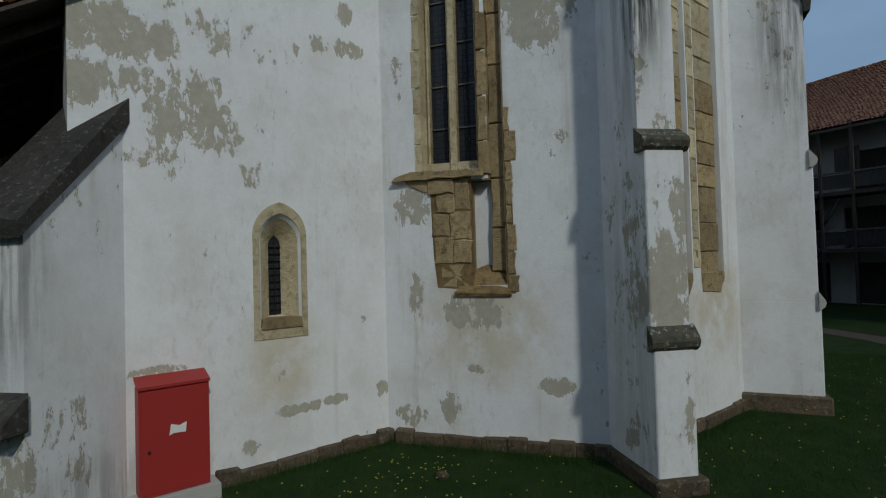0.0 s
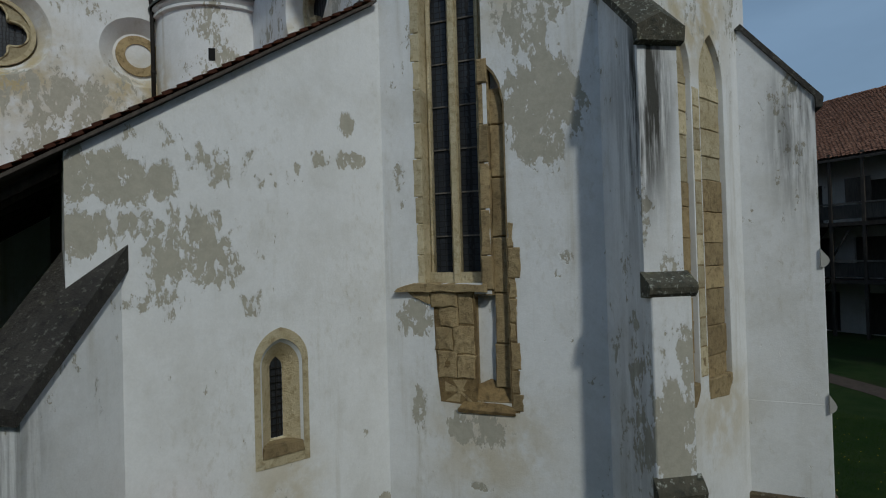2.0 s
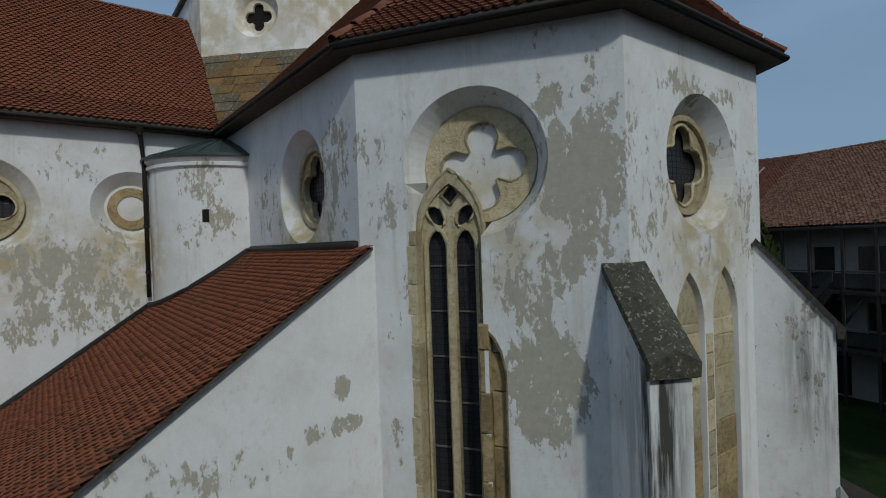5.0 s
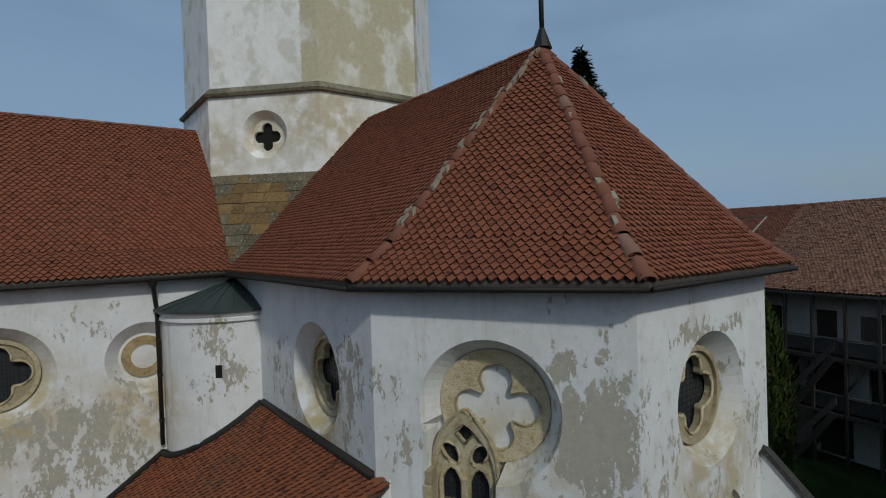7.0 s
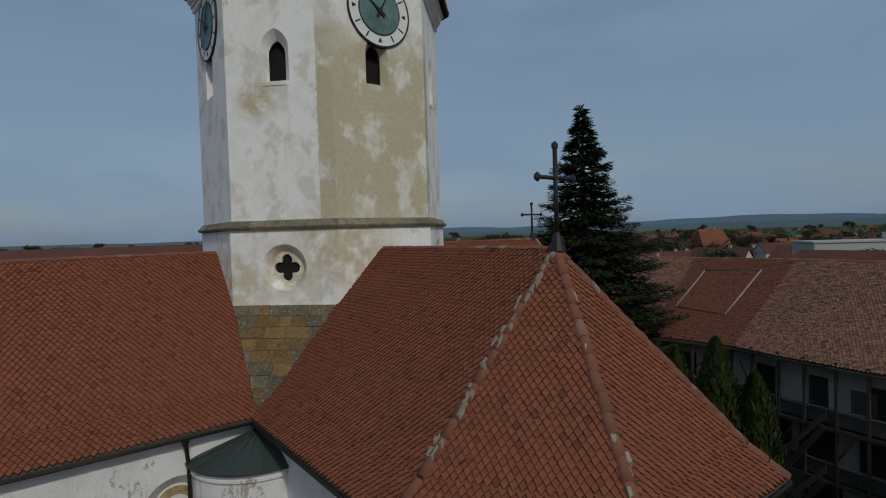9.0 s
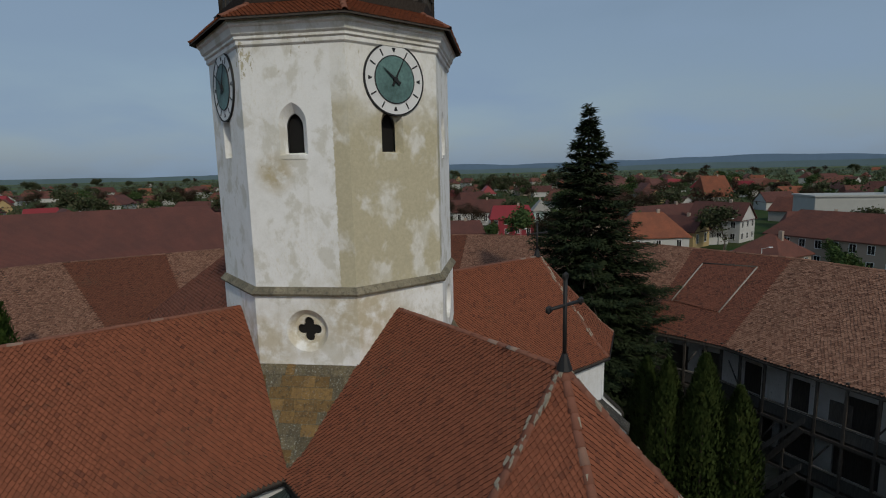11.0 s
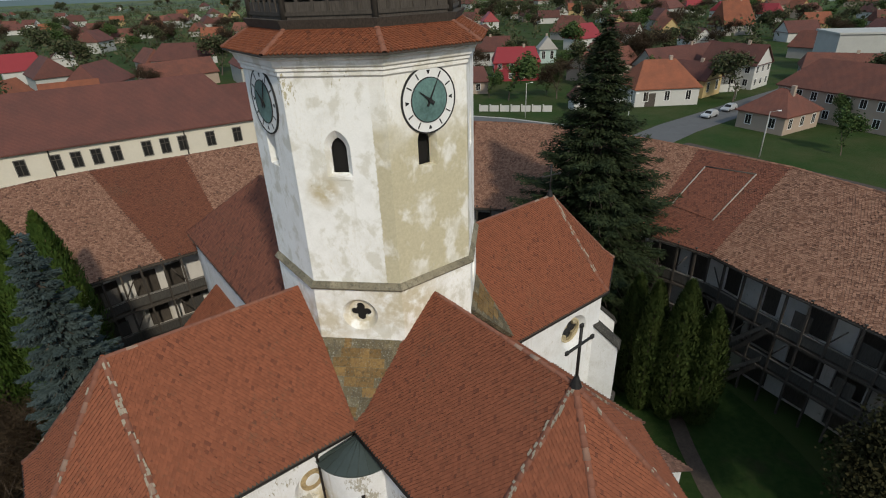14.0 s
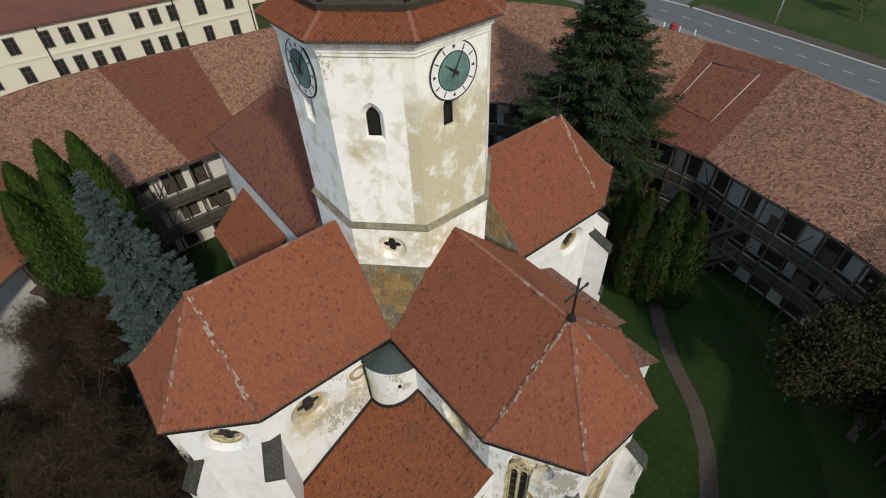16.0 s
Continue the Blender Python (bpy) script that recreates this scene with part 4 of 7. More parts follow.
choir, cf, choir_roof = build_arm("choir", CHURCH @ pose(0, -0.12, 0), "limewashed church choir with flaking plaster and red tiled roof", choir_holes, m_wall, pieces={(1, 1): 300})
quatrefoil_window(cf[0], SIDE_S, 10.2, choir)
quatrefoil_window(cf[2], END + 0.02, 10.15, choir)
quatrefoil_window(cf[3], DIAG / 2, 10.2, choir)


def gothic_window(f):
    w = attach(new("gothic_window"), choir, "tall two-light gothic window with carved yellow stone tracery")
    mid, top = 1.40, 9.28
    outer = lancet(mid, 0.51, WIN_B - 0.02, 9.25, 1.02, 10)
    left, right = lancet(mid - 0.225, 0.165, WIN_B + 0.05, 8.98, 1.0, 7), lancet(mid + 0.225, 0.165, WIN_B + 0.05, 8.98, 1.0, 7)
    eye_l = [(mid - 0.21 + 0.135 * math.cos(a) * (1.25 if math.cos(a) < 0 else 0.9), 9.46 + 0.15 * math.sin(a) - 0.07 * math.cos(a)) for a in np.linspace(0, 2 * math.pi, 15)[:-1]]
    eye_r = [(2 * mid - x, z) for x, z in eye_l][::-1]
    top_eye = [(mid, 9.62), (mid + 0.14, 9.77), (mid, 9.93), (mid - 0.14, 9.77)]
    plate("tracery", f, [outer, left, right, eye_l, eye_r, top_eye], 0.26, 0.38, m_pale_stone, w, "yellow carved stone tracery")
    # moulded front ring and lancet heads
    plate("frame_moulding", f, [outer, shrink(outer, 0.93, (mid, 7.2))], 0.20, 0.26, m_pale_stone, w)
    for c in (mid - 0.225, mid + 0.225):
        plate("light_moulding", f, [lancet(c, 0.2, WIN_B + 0.03, 8.98, 1.0, 7), lancet(c, 0.168, WIN_B + 0.05, 8.98, 1.0, 7)], 0.22, 0.26, m_pale_stone, w)
    for loop, rad, d in ((outer, 0.034, 0.215), (left, 0.026, 0.245), (right, 0.026, 0.245), (eye_l, 0.022, 0.25), (eye_r, 0.022, 0.25), (top_eye, 0.022, 0.25)):
        tube("roll_moulding", [f.at(x, z, d) for x, z in loop + loop[:1]], rad, m_pale_stone, w, "", 6)
    slab("mullion", f, [(mid - 0.045, WIN_B), (mid + 0.045, WIN_B), (mid + 0.045, 9.1), (mid - 0.045, 9.1)], 0.17, 0.27, m_pale_stone, w)
    # panes between saddle bars
    bars = [WIN_B + 0.05 + 0.69 * i for i in range(8)]
    for c in (mid - 0.225, mid + 0.225):
        for z0, z1 in zip(bars[:-1], bars[1:]):
            slab("pane", f, [(c - 0.18, z0 + 0.006), (c + 0.18, z0 + 0.006), (c + 0.18, z1 - 0.006), (c - 0.18, z1 - 0.006)], 0.335, 0.345, m_leaded, w)
        for z in bars[1:-1]:
            slab("saddle_bar", f, [(c - 0.17, z - 0.011), (c + 0.17, z - 0.011), (c + 0.17, z + 0.011), (c - 0.17, z + 0.011)], 0.31, 0.334, m_wood_grey, w)
    slab("pane", f, shrink(lancet(mid, 0.47, 9.3, 9.35, 1.0, 8), 0.95, (mid, 9.5)), 0.345, 0.355, m_leaded, w)
    # jamb stones
    for s0, s1, d0 in ((WIN_L - 0.02, WIN_L + 0.09, 0.02),):
        z, k = WIN_B, 0
        rng = random.Random(4)
        while z < 9.2:
            h = rng.uniform(0.4, 0.62)
            e = rng.uniform(0.0, 0.05)
            worn_slab("jamb_stone", f, [(s0 - e, z - 0.008), (s1, z - 0.008), (s1, min(z + h, 9.25)), (s0 - e, min(z + h, 9.25))], -0.006, 0.3, m_pale_stone, w, "", 0.008)
            z += h
    z = WIN_B - 0.1
    rng = random.Random(9)
    while z < 7.6:
        h = rng.uniform(0.3, 0.75)
        e = rng.uniform(-0.02, 0.03)
        worn_slab("broken_jamb_stone", f, [(1.85, z + 0.005), (2.02 + e, z + 0.005), (2.01 + e, z + h), (1.85, z + h)], rng.uniform(-0.04, 0.02), 0.3, m_lime_stone, w, "broken yellow jamb stone")
        z += h
    lining = [(1.72, 2.77), (2.225, 2.77), (2.225, 7.18), (2.165, 7.47), (2.08, 7.64), (2.0, 7.74), (2.0, 4.34), (1.72, 4.34)]
    plate("slot_lining", f, [shrink(SLOT, 0.999), lining], 0.006, 0.196, m_lime_stone, w, "ochre stone lining of the old window")
    # sill and the carved stones below it
    worn_slab("sill", f, [(0.42, WIN_B - 0.12), (1.92, WIN_B - 0.12), (1.92, WIN_B - 0.02), (0.75, WIN_B + 0.02), (0.5, WIN_B - 0.06)], -0.10, 0.3, m_lime_stone, w, "sloping yellow stone sill")
    for z0, z1, s0, s1, out in ((2.7, 3.08, 1.2, 1.71, 0.0), (3.08, 3.5, 1.1, 1.42, -0.012), (3.08, 3.44, 1.42, 1.71, -0.025), (3.5, 3.86, 1.07, 1.36, -0.02), (3.44, 3.9, 1.36, 1.7, -0.01), (3.86, 4.16, 1.16, 1.45, -0.03), (3.9, 4.4, 1.45, 1.7, -0.015), (4.16, 4.4, 1.02, 1.45, -0.05)):
        worn_slab("corbel_stone", f, [(s0, z0 + 0.004), (s1, z0 + 0.004), (s1, z1), (s0, z1)], out, 0.3, m_lime_stone, w, "", 0.03, 0.07)
    worn_slab("bracket_stone", f, [(0.62, 4.4), (0.75, 4.3), (1.02, 4.2), (1.02, 4.4)], -0.03, 0.3, m_lime_stone, w, "", 0.02, 0.07)
    rng = random.Random(21)
    z = 2.64
    while z < 5.1:
        h = rng.uniform(0.22, 0.46)
        wd = rng.uniform(0.1, 0.2) if z < 4.6 else rng.uniform(0.08, 0.13)
        worn_slab("jamb_stone", f, [(2.245, z), (2.245 + wd, z), (2.25 + wd * rng.uniform(0.8, 1.1), z + h), (2.245, z + h)], -0.012, 0.3, m_lime_stone, w, "", 0.024, 0.07)
        z += h + 0.004
    for z0, z1, s0 in ((2.95, 3.6, 1.99), (3.61, 4.36, 2.01), (4.37, 5.2, 2.0), (5.21, 6.1, 2.0), (6.11, 6.9, 2.0), (6.91, 7.45, 2.0)):
        worn_slab("infill_stone", f, [(s0, z0), (2.235, z0), (2.235 if z1 < 7.2 else 2.16, z1), (s0, z1)], 0.1, 0.19, m_lime_stone, w, "", 0.014)
    slab("bedding", f, [(1.14, 2.72), (1.72, 2.68), (1.72, 4.41), (1.05, 4.41), (1.09, 3.2)], -0.003, 0.1, m_brown_stone, w)
    slab("bedding", f, [(2.24, 2.62), (2.36, 2.62), (2.34, 4.6), (2.33, 5.12), (2.24, 5.12)], -0.003, 0.1, m_brown_stone, w)
    # the slot's sloping foot
    bm = bmesh.new()
    pts = [(1.42, 2.64, -0.05), (2.3, 2.62, -0.05), (2.24, 2.94, 0.19), (1.9, 3.06, 0.19), (1.7, 2.98, 0.1)]
    front = [bm.verts.new(f.at(s, z, d)) for s, z, d in pts]
    low = [bm.verts.new(f.at(s, 2.58, d + 0.02)) for s, z, d in pts]
    bridge(bm, front, low)
    bm.faces.new(front)
    bm.faces.new(low[::-1])
    bmesh.ops.recalc_face_normals(bm, faces=bm.faces)
    part("slot_foot", bm, m_brown_stone, w, "sloping brown stone foot of the old window")
    # the blind rose at the back of the recess
    plate("blind_rose", f, [circle(ROSE_S, ROSE_Z, 0.86, 40), foils(ROSE_S + 0.05, ROSE_Z - 0.02, 0.4, 0.25)], 0.37, 0.455, m_pale_stone, w, "yellow stone quatrefoil with blind whitewashed lobes")
    lobes = foils(ROSE_S + 0.05, ROSE_Z - 0.02, 0.4, 0.262)
    tube("lobe_moulding", [f.at(x, z, 0.375) for x, z in lobes + lobes[:1]], 0.02, m_pale_stone, w, "", 6)
    slab("blind_panel", f, circle(ROSE_S, ROSE_Z, 0.84, 30), 0.452, 0.458, m_wall, w)
    return w


gothic_window(cf[1])


def blind_niche_stones(f):
    """Stones in the jambs and backs of the paired blind niches of the end wall."""
    rng = random.Random(12)
    w = attach(new("blind_niche"), choir, "paired blind lancet niches in yellow stone")
    for c, half, z0 in ((1.5, 0.385, 2.8), (2.6, 0.405, 2.8)):
        z = z0
        while z < 7.7:
            h = rng.uniform(0.35, 0.62)
            z1 = min(z + h, 7.72)
            worn_slab("niche_stone", f, [(c - half, z), (c + half, z), (c + half, z1), (c - half, z1)], 0.07 + rng.uniform(-0.012, 0.012), 0.13, m_lime_stone if z < 5.9 else m_pale_stone, w, "", 0.014)
            z = z1
        slab("niche_head", f, shrink(lancet(c, half, 7.73, 7.75), 0.99), 0.09, 0.13, m_pale_stone, w)
        if c > 2:
            slab("bedding", f, [(1.94, 2.9), (2.15, 2.9), (2.15, 7.5), (1.94, 7.5)], -0.003, 0.1, m_lime_stone, w)
            z = 2.9
            while z < 7.5:
                h = rng.uniform(0.3, 0.55)
                worn_slab("pier_stone", f, [(1.93, z), (2.16 + rng.uniform(-0.02, 0.02), z), (2.16 + rng.uniform(-0.02, 0.02), z + h), (1.93, z + h)], -0.008, 0.13, m_pale_stone, w, "", 0.012)
                z += h
        worn_slab("niche_foot", f, [(c - half, z0 - 0.3), (c + half * 0.6, z0 - 0.34), (c + half, z0 - 0.1), (c + half, z0 + 0.02), (c - half, z0 + 0.02)], -0.02, 0.13, m_lime_stone, w)


blind_niche_stones(cf[2])
buttress((LENGTH, -END), -29, 0.52, [(7.62, 0.86), (4.52, 1.0), (2.12, 1.05)], 0.5, 8.7, choir, -0.26, m_lichen_stone)
buttress((LENGTH, END), 29, 0.62, [(7.5, 0.98), (4.72, 1.03), (2.25, 1.06)], 0.62, 8.84, choir, -0.1, m_cap_stone, 0.04, low_mat=m_kerb)
plinth(choir, [(11.78, -3.93), (LENGTH, -END), (LENGTH, END), (CORNER, HALF)], 0.5)


def lean_to(p0, p1, q_out, z_low, z_high, label):
    """A small annexe under a pent roof against the far side of the choir."""
    t = thing("lean_to", label, "annexe", CHURCH @ pose(0, -0.12, 0))
    q0, slope = HALF - 0.5, (z_high - z_low) / (q_out - HALF)
    bm = bmesh.new()
    prof = [(q0, 0.0), (q_out - 0.35, 0.0), (q_out - 0.35, z_low + 0.35 * slope - 0.12), (q0, z_high + 0.5 * slope - 0.12)]
    l = [bm.verts.new((p0 + 0.2, y, z)) for y, z in prof]
    r = [bm.verts.new((p1 - 0.25, y, z)) for y, z in prof]
    bridge(bm, l, r)
    bm.faces.new(l)
    bm.faces.new(r[::-1])
    bmesh.ops.recalc_face_normals(bm, faces=bm.faces)
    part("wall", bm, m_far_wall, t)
    poly = [(p1, q_out, z_low), (p0, q_out, z_low), (p0, HALF - 0.3, z_high + 0.3 * slope), (p1, HALF - 0.3, z_high + 0.3 * slope)]
    roof = raw("roof", [Vector(p) - Vector((0, 0, 0.015)) for p in poly] + [Vector(p) - Vector((0, 0, 0.1)) for p in poly], [(0, 1, 2, 3), (7, 6, 5, 4), (0, 4, 5, 1), (1, 5, 6, 2), (3, 7, 4, 0)], m_wood, t, "pent roof of faded brown tiles")
    v, f = tile_cloud([poly], 0.18, 0.15, True, 91)
    raw("tiles", v, f, m_tile_grey, roof, kind="stuff")


lean_to(4.6, 10.2, 7.5, 9.1, 10.9, "white annexe with a faded brown pent roof beside the choir")
lean_to(10.75, 12.95, 6.75, 9.0, 10.9, "small white annexe with a brown pent roof beside the choir")

# transepts
tr_holes = {
    4: [round_niche(CORNER - 9.2, 10.15), (circle(CORNER - 6.4, 10.15, 0.86), circle(CORNER - 6.4, 10.15, 0.56), 0.3, True)],
    3: [round_niche(DIAG / 2, 10.2)],
    0: [round_niche(SIDE_S, 10.2)],
    2: [round_niche(END, 10.15)],
}
transept, tf, transept_roof = build_arm("transept", CHURCH @ pose(0.12, 0, 0, 0, 0, -90), "limewashed church transept with quatrefoil windows and red tiled roof", tr_holes, m_transept, pieces={(4, 1): 300})
quatrefoil_window(tf[4], CORNER - 9.2, 10.15, transept)
quatrefoil_window(tf[3], DIAG / 2, 10.2, transept)
quatrefoil_window(tf[2], END, 10.15, transept)
sm = attach(new("small_round_niche"), transept, "small round niche with a blind whitewashed disc")
plate("ring", tf[4], [circle(CORNER - 6.4, 10.15, 0.5), circle(CORNER - 6.4, 10.15, 0.3)], 0.24, 0.31, m_lime_stone, sm)
slab("disc", tf[4], circle(CORNER - 6.4, 10.15, 0.32, 30), 0.27, 0.31, m_wall, sm)
buttress((CORNER, HALF), 61, 0.8, [(8.6, 1.25), (4.6, 1.4)], 0.5, 9.7, transept)
buttress((LENGTH, END), 29, 0.7, [(7.4, 0.95), (4.5, 1.05)], 0.5, 8.6, transept)
buttress((LENGTH, -END), -29, 0.7, [(7.4, 0.95), (4.5, 1.05)], 0.5, 8.6, transept)

tn_holes = {0: [round_niche(SIDE_S, 10.2)], 1: [round_niche(DIAG / 2, 10.2)], 2: [round_niche(END, 10.15)]}
north, nf, north_roof = build_arm("transept", CHURCH @ pose(0.3, 0, 0, 0, 0, 90), "far limewashed church transept with red tiled roof", tn_holes, m_transept)
quatrefoil_window(nf[0], SIDE_S, 10.2, north)
quatrefoil_window(nf[1], DIAG / 2, 10.2, north)
buttress((CORNER, -HALF), -61, 0.8, [(8.6, 1.25), (4.6, 1.4)], 0.5, 9.8, north)
buttress((LENGTH, -END), -29, 0.7, [(7.4, 0.95), (4.5, 1.05)], 0.5, 8.6, north)


def roof_cross(m, z, h, parent_name, label):
    c = thing(parent_name, label, "roof cross", m @ pose(0, 0, z))
    tube("shaft", [(0, 0, -0.15), (0, 0, h)], 0.05, m_iron, c, "", 8)
    zc = h * 0.68
    tube("arm", [(0, -0.58, zc), (0, 0.58, zc)], 0.045, m_iron, c, "", 8)
    for p in ((0, -0.6, zc), (0, 0.6, zc), (0, 0, h)):
        bm = bmesh.new()
        bmesh.ops.create_icosphere(bm, subdivisions=1, radius=0.1, matrix=Matrix.Translation(p) @ Matrix.Diagonal((0.6, 1.1, 1.1, 1)))
        part("finial", bm, m_iron, c)
    bm = bmesh.new()
    bmesh.ops.create_cone(bm, cap_ends=True, segments=10, radius1=0.2, radius2=0.06, depth=0.4, matrix=Matrix.Translation((0, 0, 0.1)))
    part("collar", bm, m_iron, c)
    return c


roof_cross(CHURCH @ pose(11.5, -0.12, 0, 0, 0, 2), RIDGE + 0.05, 2.15, "roof_cross", "dark wrought iron cross on the choir roof")
roof_cross(CHURCH @ pose(0.3, 11.3, 0, 0, 0, -10), RIDGE + 0.1, 1.7, "roof_cross", "dark wrought iron cross on the transept roof")


# nave, behind the tower
def build_nave():
    nave = thing("nave", "long limewashed church nave with dark old tiled roof", "church building", CHURCH @ pose(0, 0, 0, 0, 0, 180))
    end, h = 20.6, HALF
    line = [(START, -h), (end, -h), (end, h), (START, h)]
    for a, b in zip(line[:-1], line[1:]):
        wall("wall", a, b, 0, 11.7, [], m_nave_wall, nave)
    o = OUT
    eave = [(START, -h - o), (end + o, -h - o), (end + o, h + o), (START, h + o)]
    tops = [(4.5, 0), (15.4, 0), (15.4, 0), (4.5, 0)]
    z0 = 11.85
    polys = []
    for i in range(3):
        e0, e1, t0, t1 = (*eave[i], z0), (*eave[i + 1], z0), (*tops[i], RIDGE), (*tops[i + 1], RIDGE)
        polys.append([e0, e1, t1] if t0 == t1 else [e0, e1, t1, t0])
    verts, fcs = [], []
    for poly in polys:
        k = len(verts)
        verts += [Vector(p) - Vector((0, 0, 0.015)) for p in poly]
        fcs.append(tuple(range(k, k + len(poly))))
    k = len(verts)
    verts += [(x, y, z0 - 0.2) for x, y in eave]
    fcs.append((k, k + 1, k + 2, k + 3))
    roof = raw("roof", verts, fcs, m_wood, nave, "dark brown old tiled hipped roof")
    v, f = tile_cloud(polys, 0.2, 0.18, True, 77)
    raw("tiles", v, f, m_tile_dark, roof, kind="stuff")
    me = ridge_mesh(m_ridge)
    ridge_row((15.4, 0, RIDGE), (4.5, 0, RIDGE), me, roof)
    ridge_row((*eave[2], z0), (15.4, 0, RIDGE), me, roof, "hip_tile")
    ridge_row((*eave[1], z0), (15.4, 0, RIDGE), me, roof, "hip_tile")
    # a low vestry with its own small roof, against the side wall (y positive here is the side seen)
    v_lo, v_hi = 9.6, 16.5
    box("vestry_wall", (v_lo, h + 0.01, 0), (v_hi, h + 3.0, 6.6), m_nave_wall, nave)
    poly = [(v_lo - 0.3, h + 3.3, 6.3), (v_hi + 0.3, h + 3.3, 6.3), (v_hi + 0.3, h + 0.02, 9.1), (v_lo - 0.3, h + 0.02, 9.1)]
    vr = raw("vestry_roof", [Vector(p) - Vector((0, 0, 0.02)) for p in poly] + [Vector(p) - Vector((0, 0, 0.2)) for p in poly], [(0, 1, 2, 3), (7, 6, 5, 4), (0, 4, 5, 1), (1, 5, 6, 2), (3, 7, 4, 0)], m_wood, nave)
    v, f = tile_cloud([poly], 0.2, 0.18, True, 78)
    raw("tiles", v, f, m_tile, vr, kind="stuff")
    return nave


build_nave()


# ---- tower ----
def octagon(ap):
    r = ap / math.cos(math.pi / 8)
    return [(r * math.cos(math.radians(22.5 + 45 * i)), r * math.sin(math.radians(22.5 + 45 * i))) for i in range(8)]


def build_tower():
    tower = thing("church_tower", "octagonal church tower with worn limewash and two clocks", "tower", CHURCH @ pose(0.05, 0.06, 0))
    lo, hi = octagon(4.24), octagon(4.17)
    hs = 4.24 * math.tan(math.pi / 8)
    # lower drum: sides i runs from corner i-1 to corner i; its normal is 45 * i degrees
    for i in range(8):
        a, b = lo[i - 1], lo[i]
        z0 = 14.9 if i % 2 else 11.9
        holes = [round_niche(hs, 16.08, 0.72, 0.5, 0.3)] if i % 2 else []
        wall("drum_wall", a, b, z0, 17.3, holes, m_tower, tower, 0.8)
        if i % 2:
            f = Face(a, b)
            w = attach(new("round_window"), tower)
            plate("tracery", f, [circle(hs, 16.08, 0.52, 30), foils(hs - 0.03, 16.06, 0.25, 0.175)], 0.26, 0.36, m_tower, w)
            # black sheet in place of the unlit space behind the tracery
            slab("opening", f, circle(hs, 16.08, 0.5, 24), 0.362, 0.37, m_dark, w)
    # stone broaches over the corners of the crossing
    for i in (1, 3, 5, 7):
        a, b = lo[i - 1], lo[i]
        ang = math.radians(45 * i)
        c = (4.5 * math.sqrt(2) * math.cos(ang), 4.5 * math.sqrt(2) * math.sin(ang))
        A, B, Cc = Vector((*a, 14.92)), Vector((*b, 14.92)), Vector((*c, 12.15))
        bw = attach(new("broach"), tower, "mossy yellow-brown ashlar broach")
        n = (B - A).cross(Cc - A).normalized()
        if n.z < 0:
            n = -n
        M = (A + B) / 2
        ux, dn = (B - A).normalized(), Cc - M
        half, deep = (B - A).length / 2, dn.length
        dn.normalize()
        rows, blk = 9, 0.5
        for r in range(rows):
            y0, y1 = deep * r / rows + 0.012, deep * (r + 1) / rows - 0.012
            h0, h1 = half * (1 - y0 / deep), half * (1 - y1 / deep)
            x = -half - blk * (0.25 + 0.5 * (r % 2))
            rng = random.Random(i * 100 + r)
            while x < h0:
                w = blk * rng.uniform(0.6, 1.6)
                x0, x1 = x + 0.008, x + w - 0.008
                x += w
                pts = [(max(-h1, min(h1, x0)), y1), (max(-h1, min(h1, x1)), y1), (max(-h0, min(h0, x1)), y0), (max(-h0, min(h0, x0)), y0)]
                if x1 < -h0 + 0.03 or x0 > h0 - 0.03:
                    continue
                lift = rng.uniform(-0.012, 0.014)
                base = [M + ux * px + dn * py for px, py in pts]
                inner = rng.random() < (0.9 if abs((x0 + x1) / 2) < h0 - 0.45 and 0 < r < 5 else 0.12)
                vs = [p + n * lift for p in base] + [p - n * 0.2 for p in base]
                raw("stone_block", vs, [(0, 1, 2, 3), (0, 4, 5, 1), (1, 5, 6, 2), (2, 6, 7, 3), (3, 7, 4, 0)], m_rough_stone if inner else m_moss_stone, bw)
        raw("bed", [A - n * 0.018, B - n * 0.018, Cc - n * 0.018, (0, 0, 12)], [(0, 1, 2), (0, 1, 3), (1, 2, 3), (2, 0, 3)], m_moss_stone, bw)
    # string course, in stones
    for i in range(8):
        a, b = octagon(4.18)[i - 1], octagon(4.18)[i]
        f = Face(a, b)
        n = 5
        for j in range(n):
            s0, s1 = f.length * j / n, f.length * (j + 1) / n - 0.006
            e0 = 0.1 if j == 0 else 0
            e1 = 0.1 if j == n - 1 else 0
            prof = [(0.0, 17.26), (-0.16, 17.28), (-0.2, 17.36), (-0.02, 17.56), (0.1, 17.56)]
            bm = bmesh.new()
            va = [bm.verts.new(f.at(s0 - e0 * (-d / 0.2 if d < 0 else 0) * 0.83, z, d)) for d, z in prof]
            vb = [bm.verts.new(f.at(s1 + e1 * (-d / 0.2 if d < 0 else 0) * 0.83, z, d)) for d, z in prof]
            bridge(bm, va, vb)
            bm.faces.new(va)
            bm.faces.new(vb[::-1])
            bmesh.ops.recalc_face_normals(bm, faces=bm.faces)
            part("string_stone", bm, m_string, tower)
    # upper shaft
    hs2 = 4.17 * math.tan(math.pi / 8)
    for i in range(8):
        f = Face(hi[i - 1], hi[i])
        c = hs2 + (-0.10 if i % 2 else -0.12)
        front = lancet(c, 0.46 if i % 2 else 0.42, 21.85, 22.85, 0.72)
        inner = lancet(c - 0.02, 0.27, 21.92, 22.75, 0.85)
        wall("shaft_wall", hi[i - 1], hi[i], 17.5, 25.45, [(front, inner, 0.26, False)], m_tower, tower, 0.9)
        w = attach(new("sound_opening"), tower)
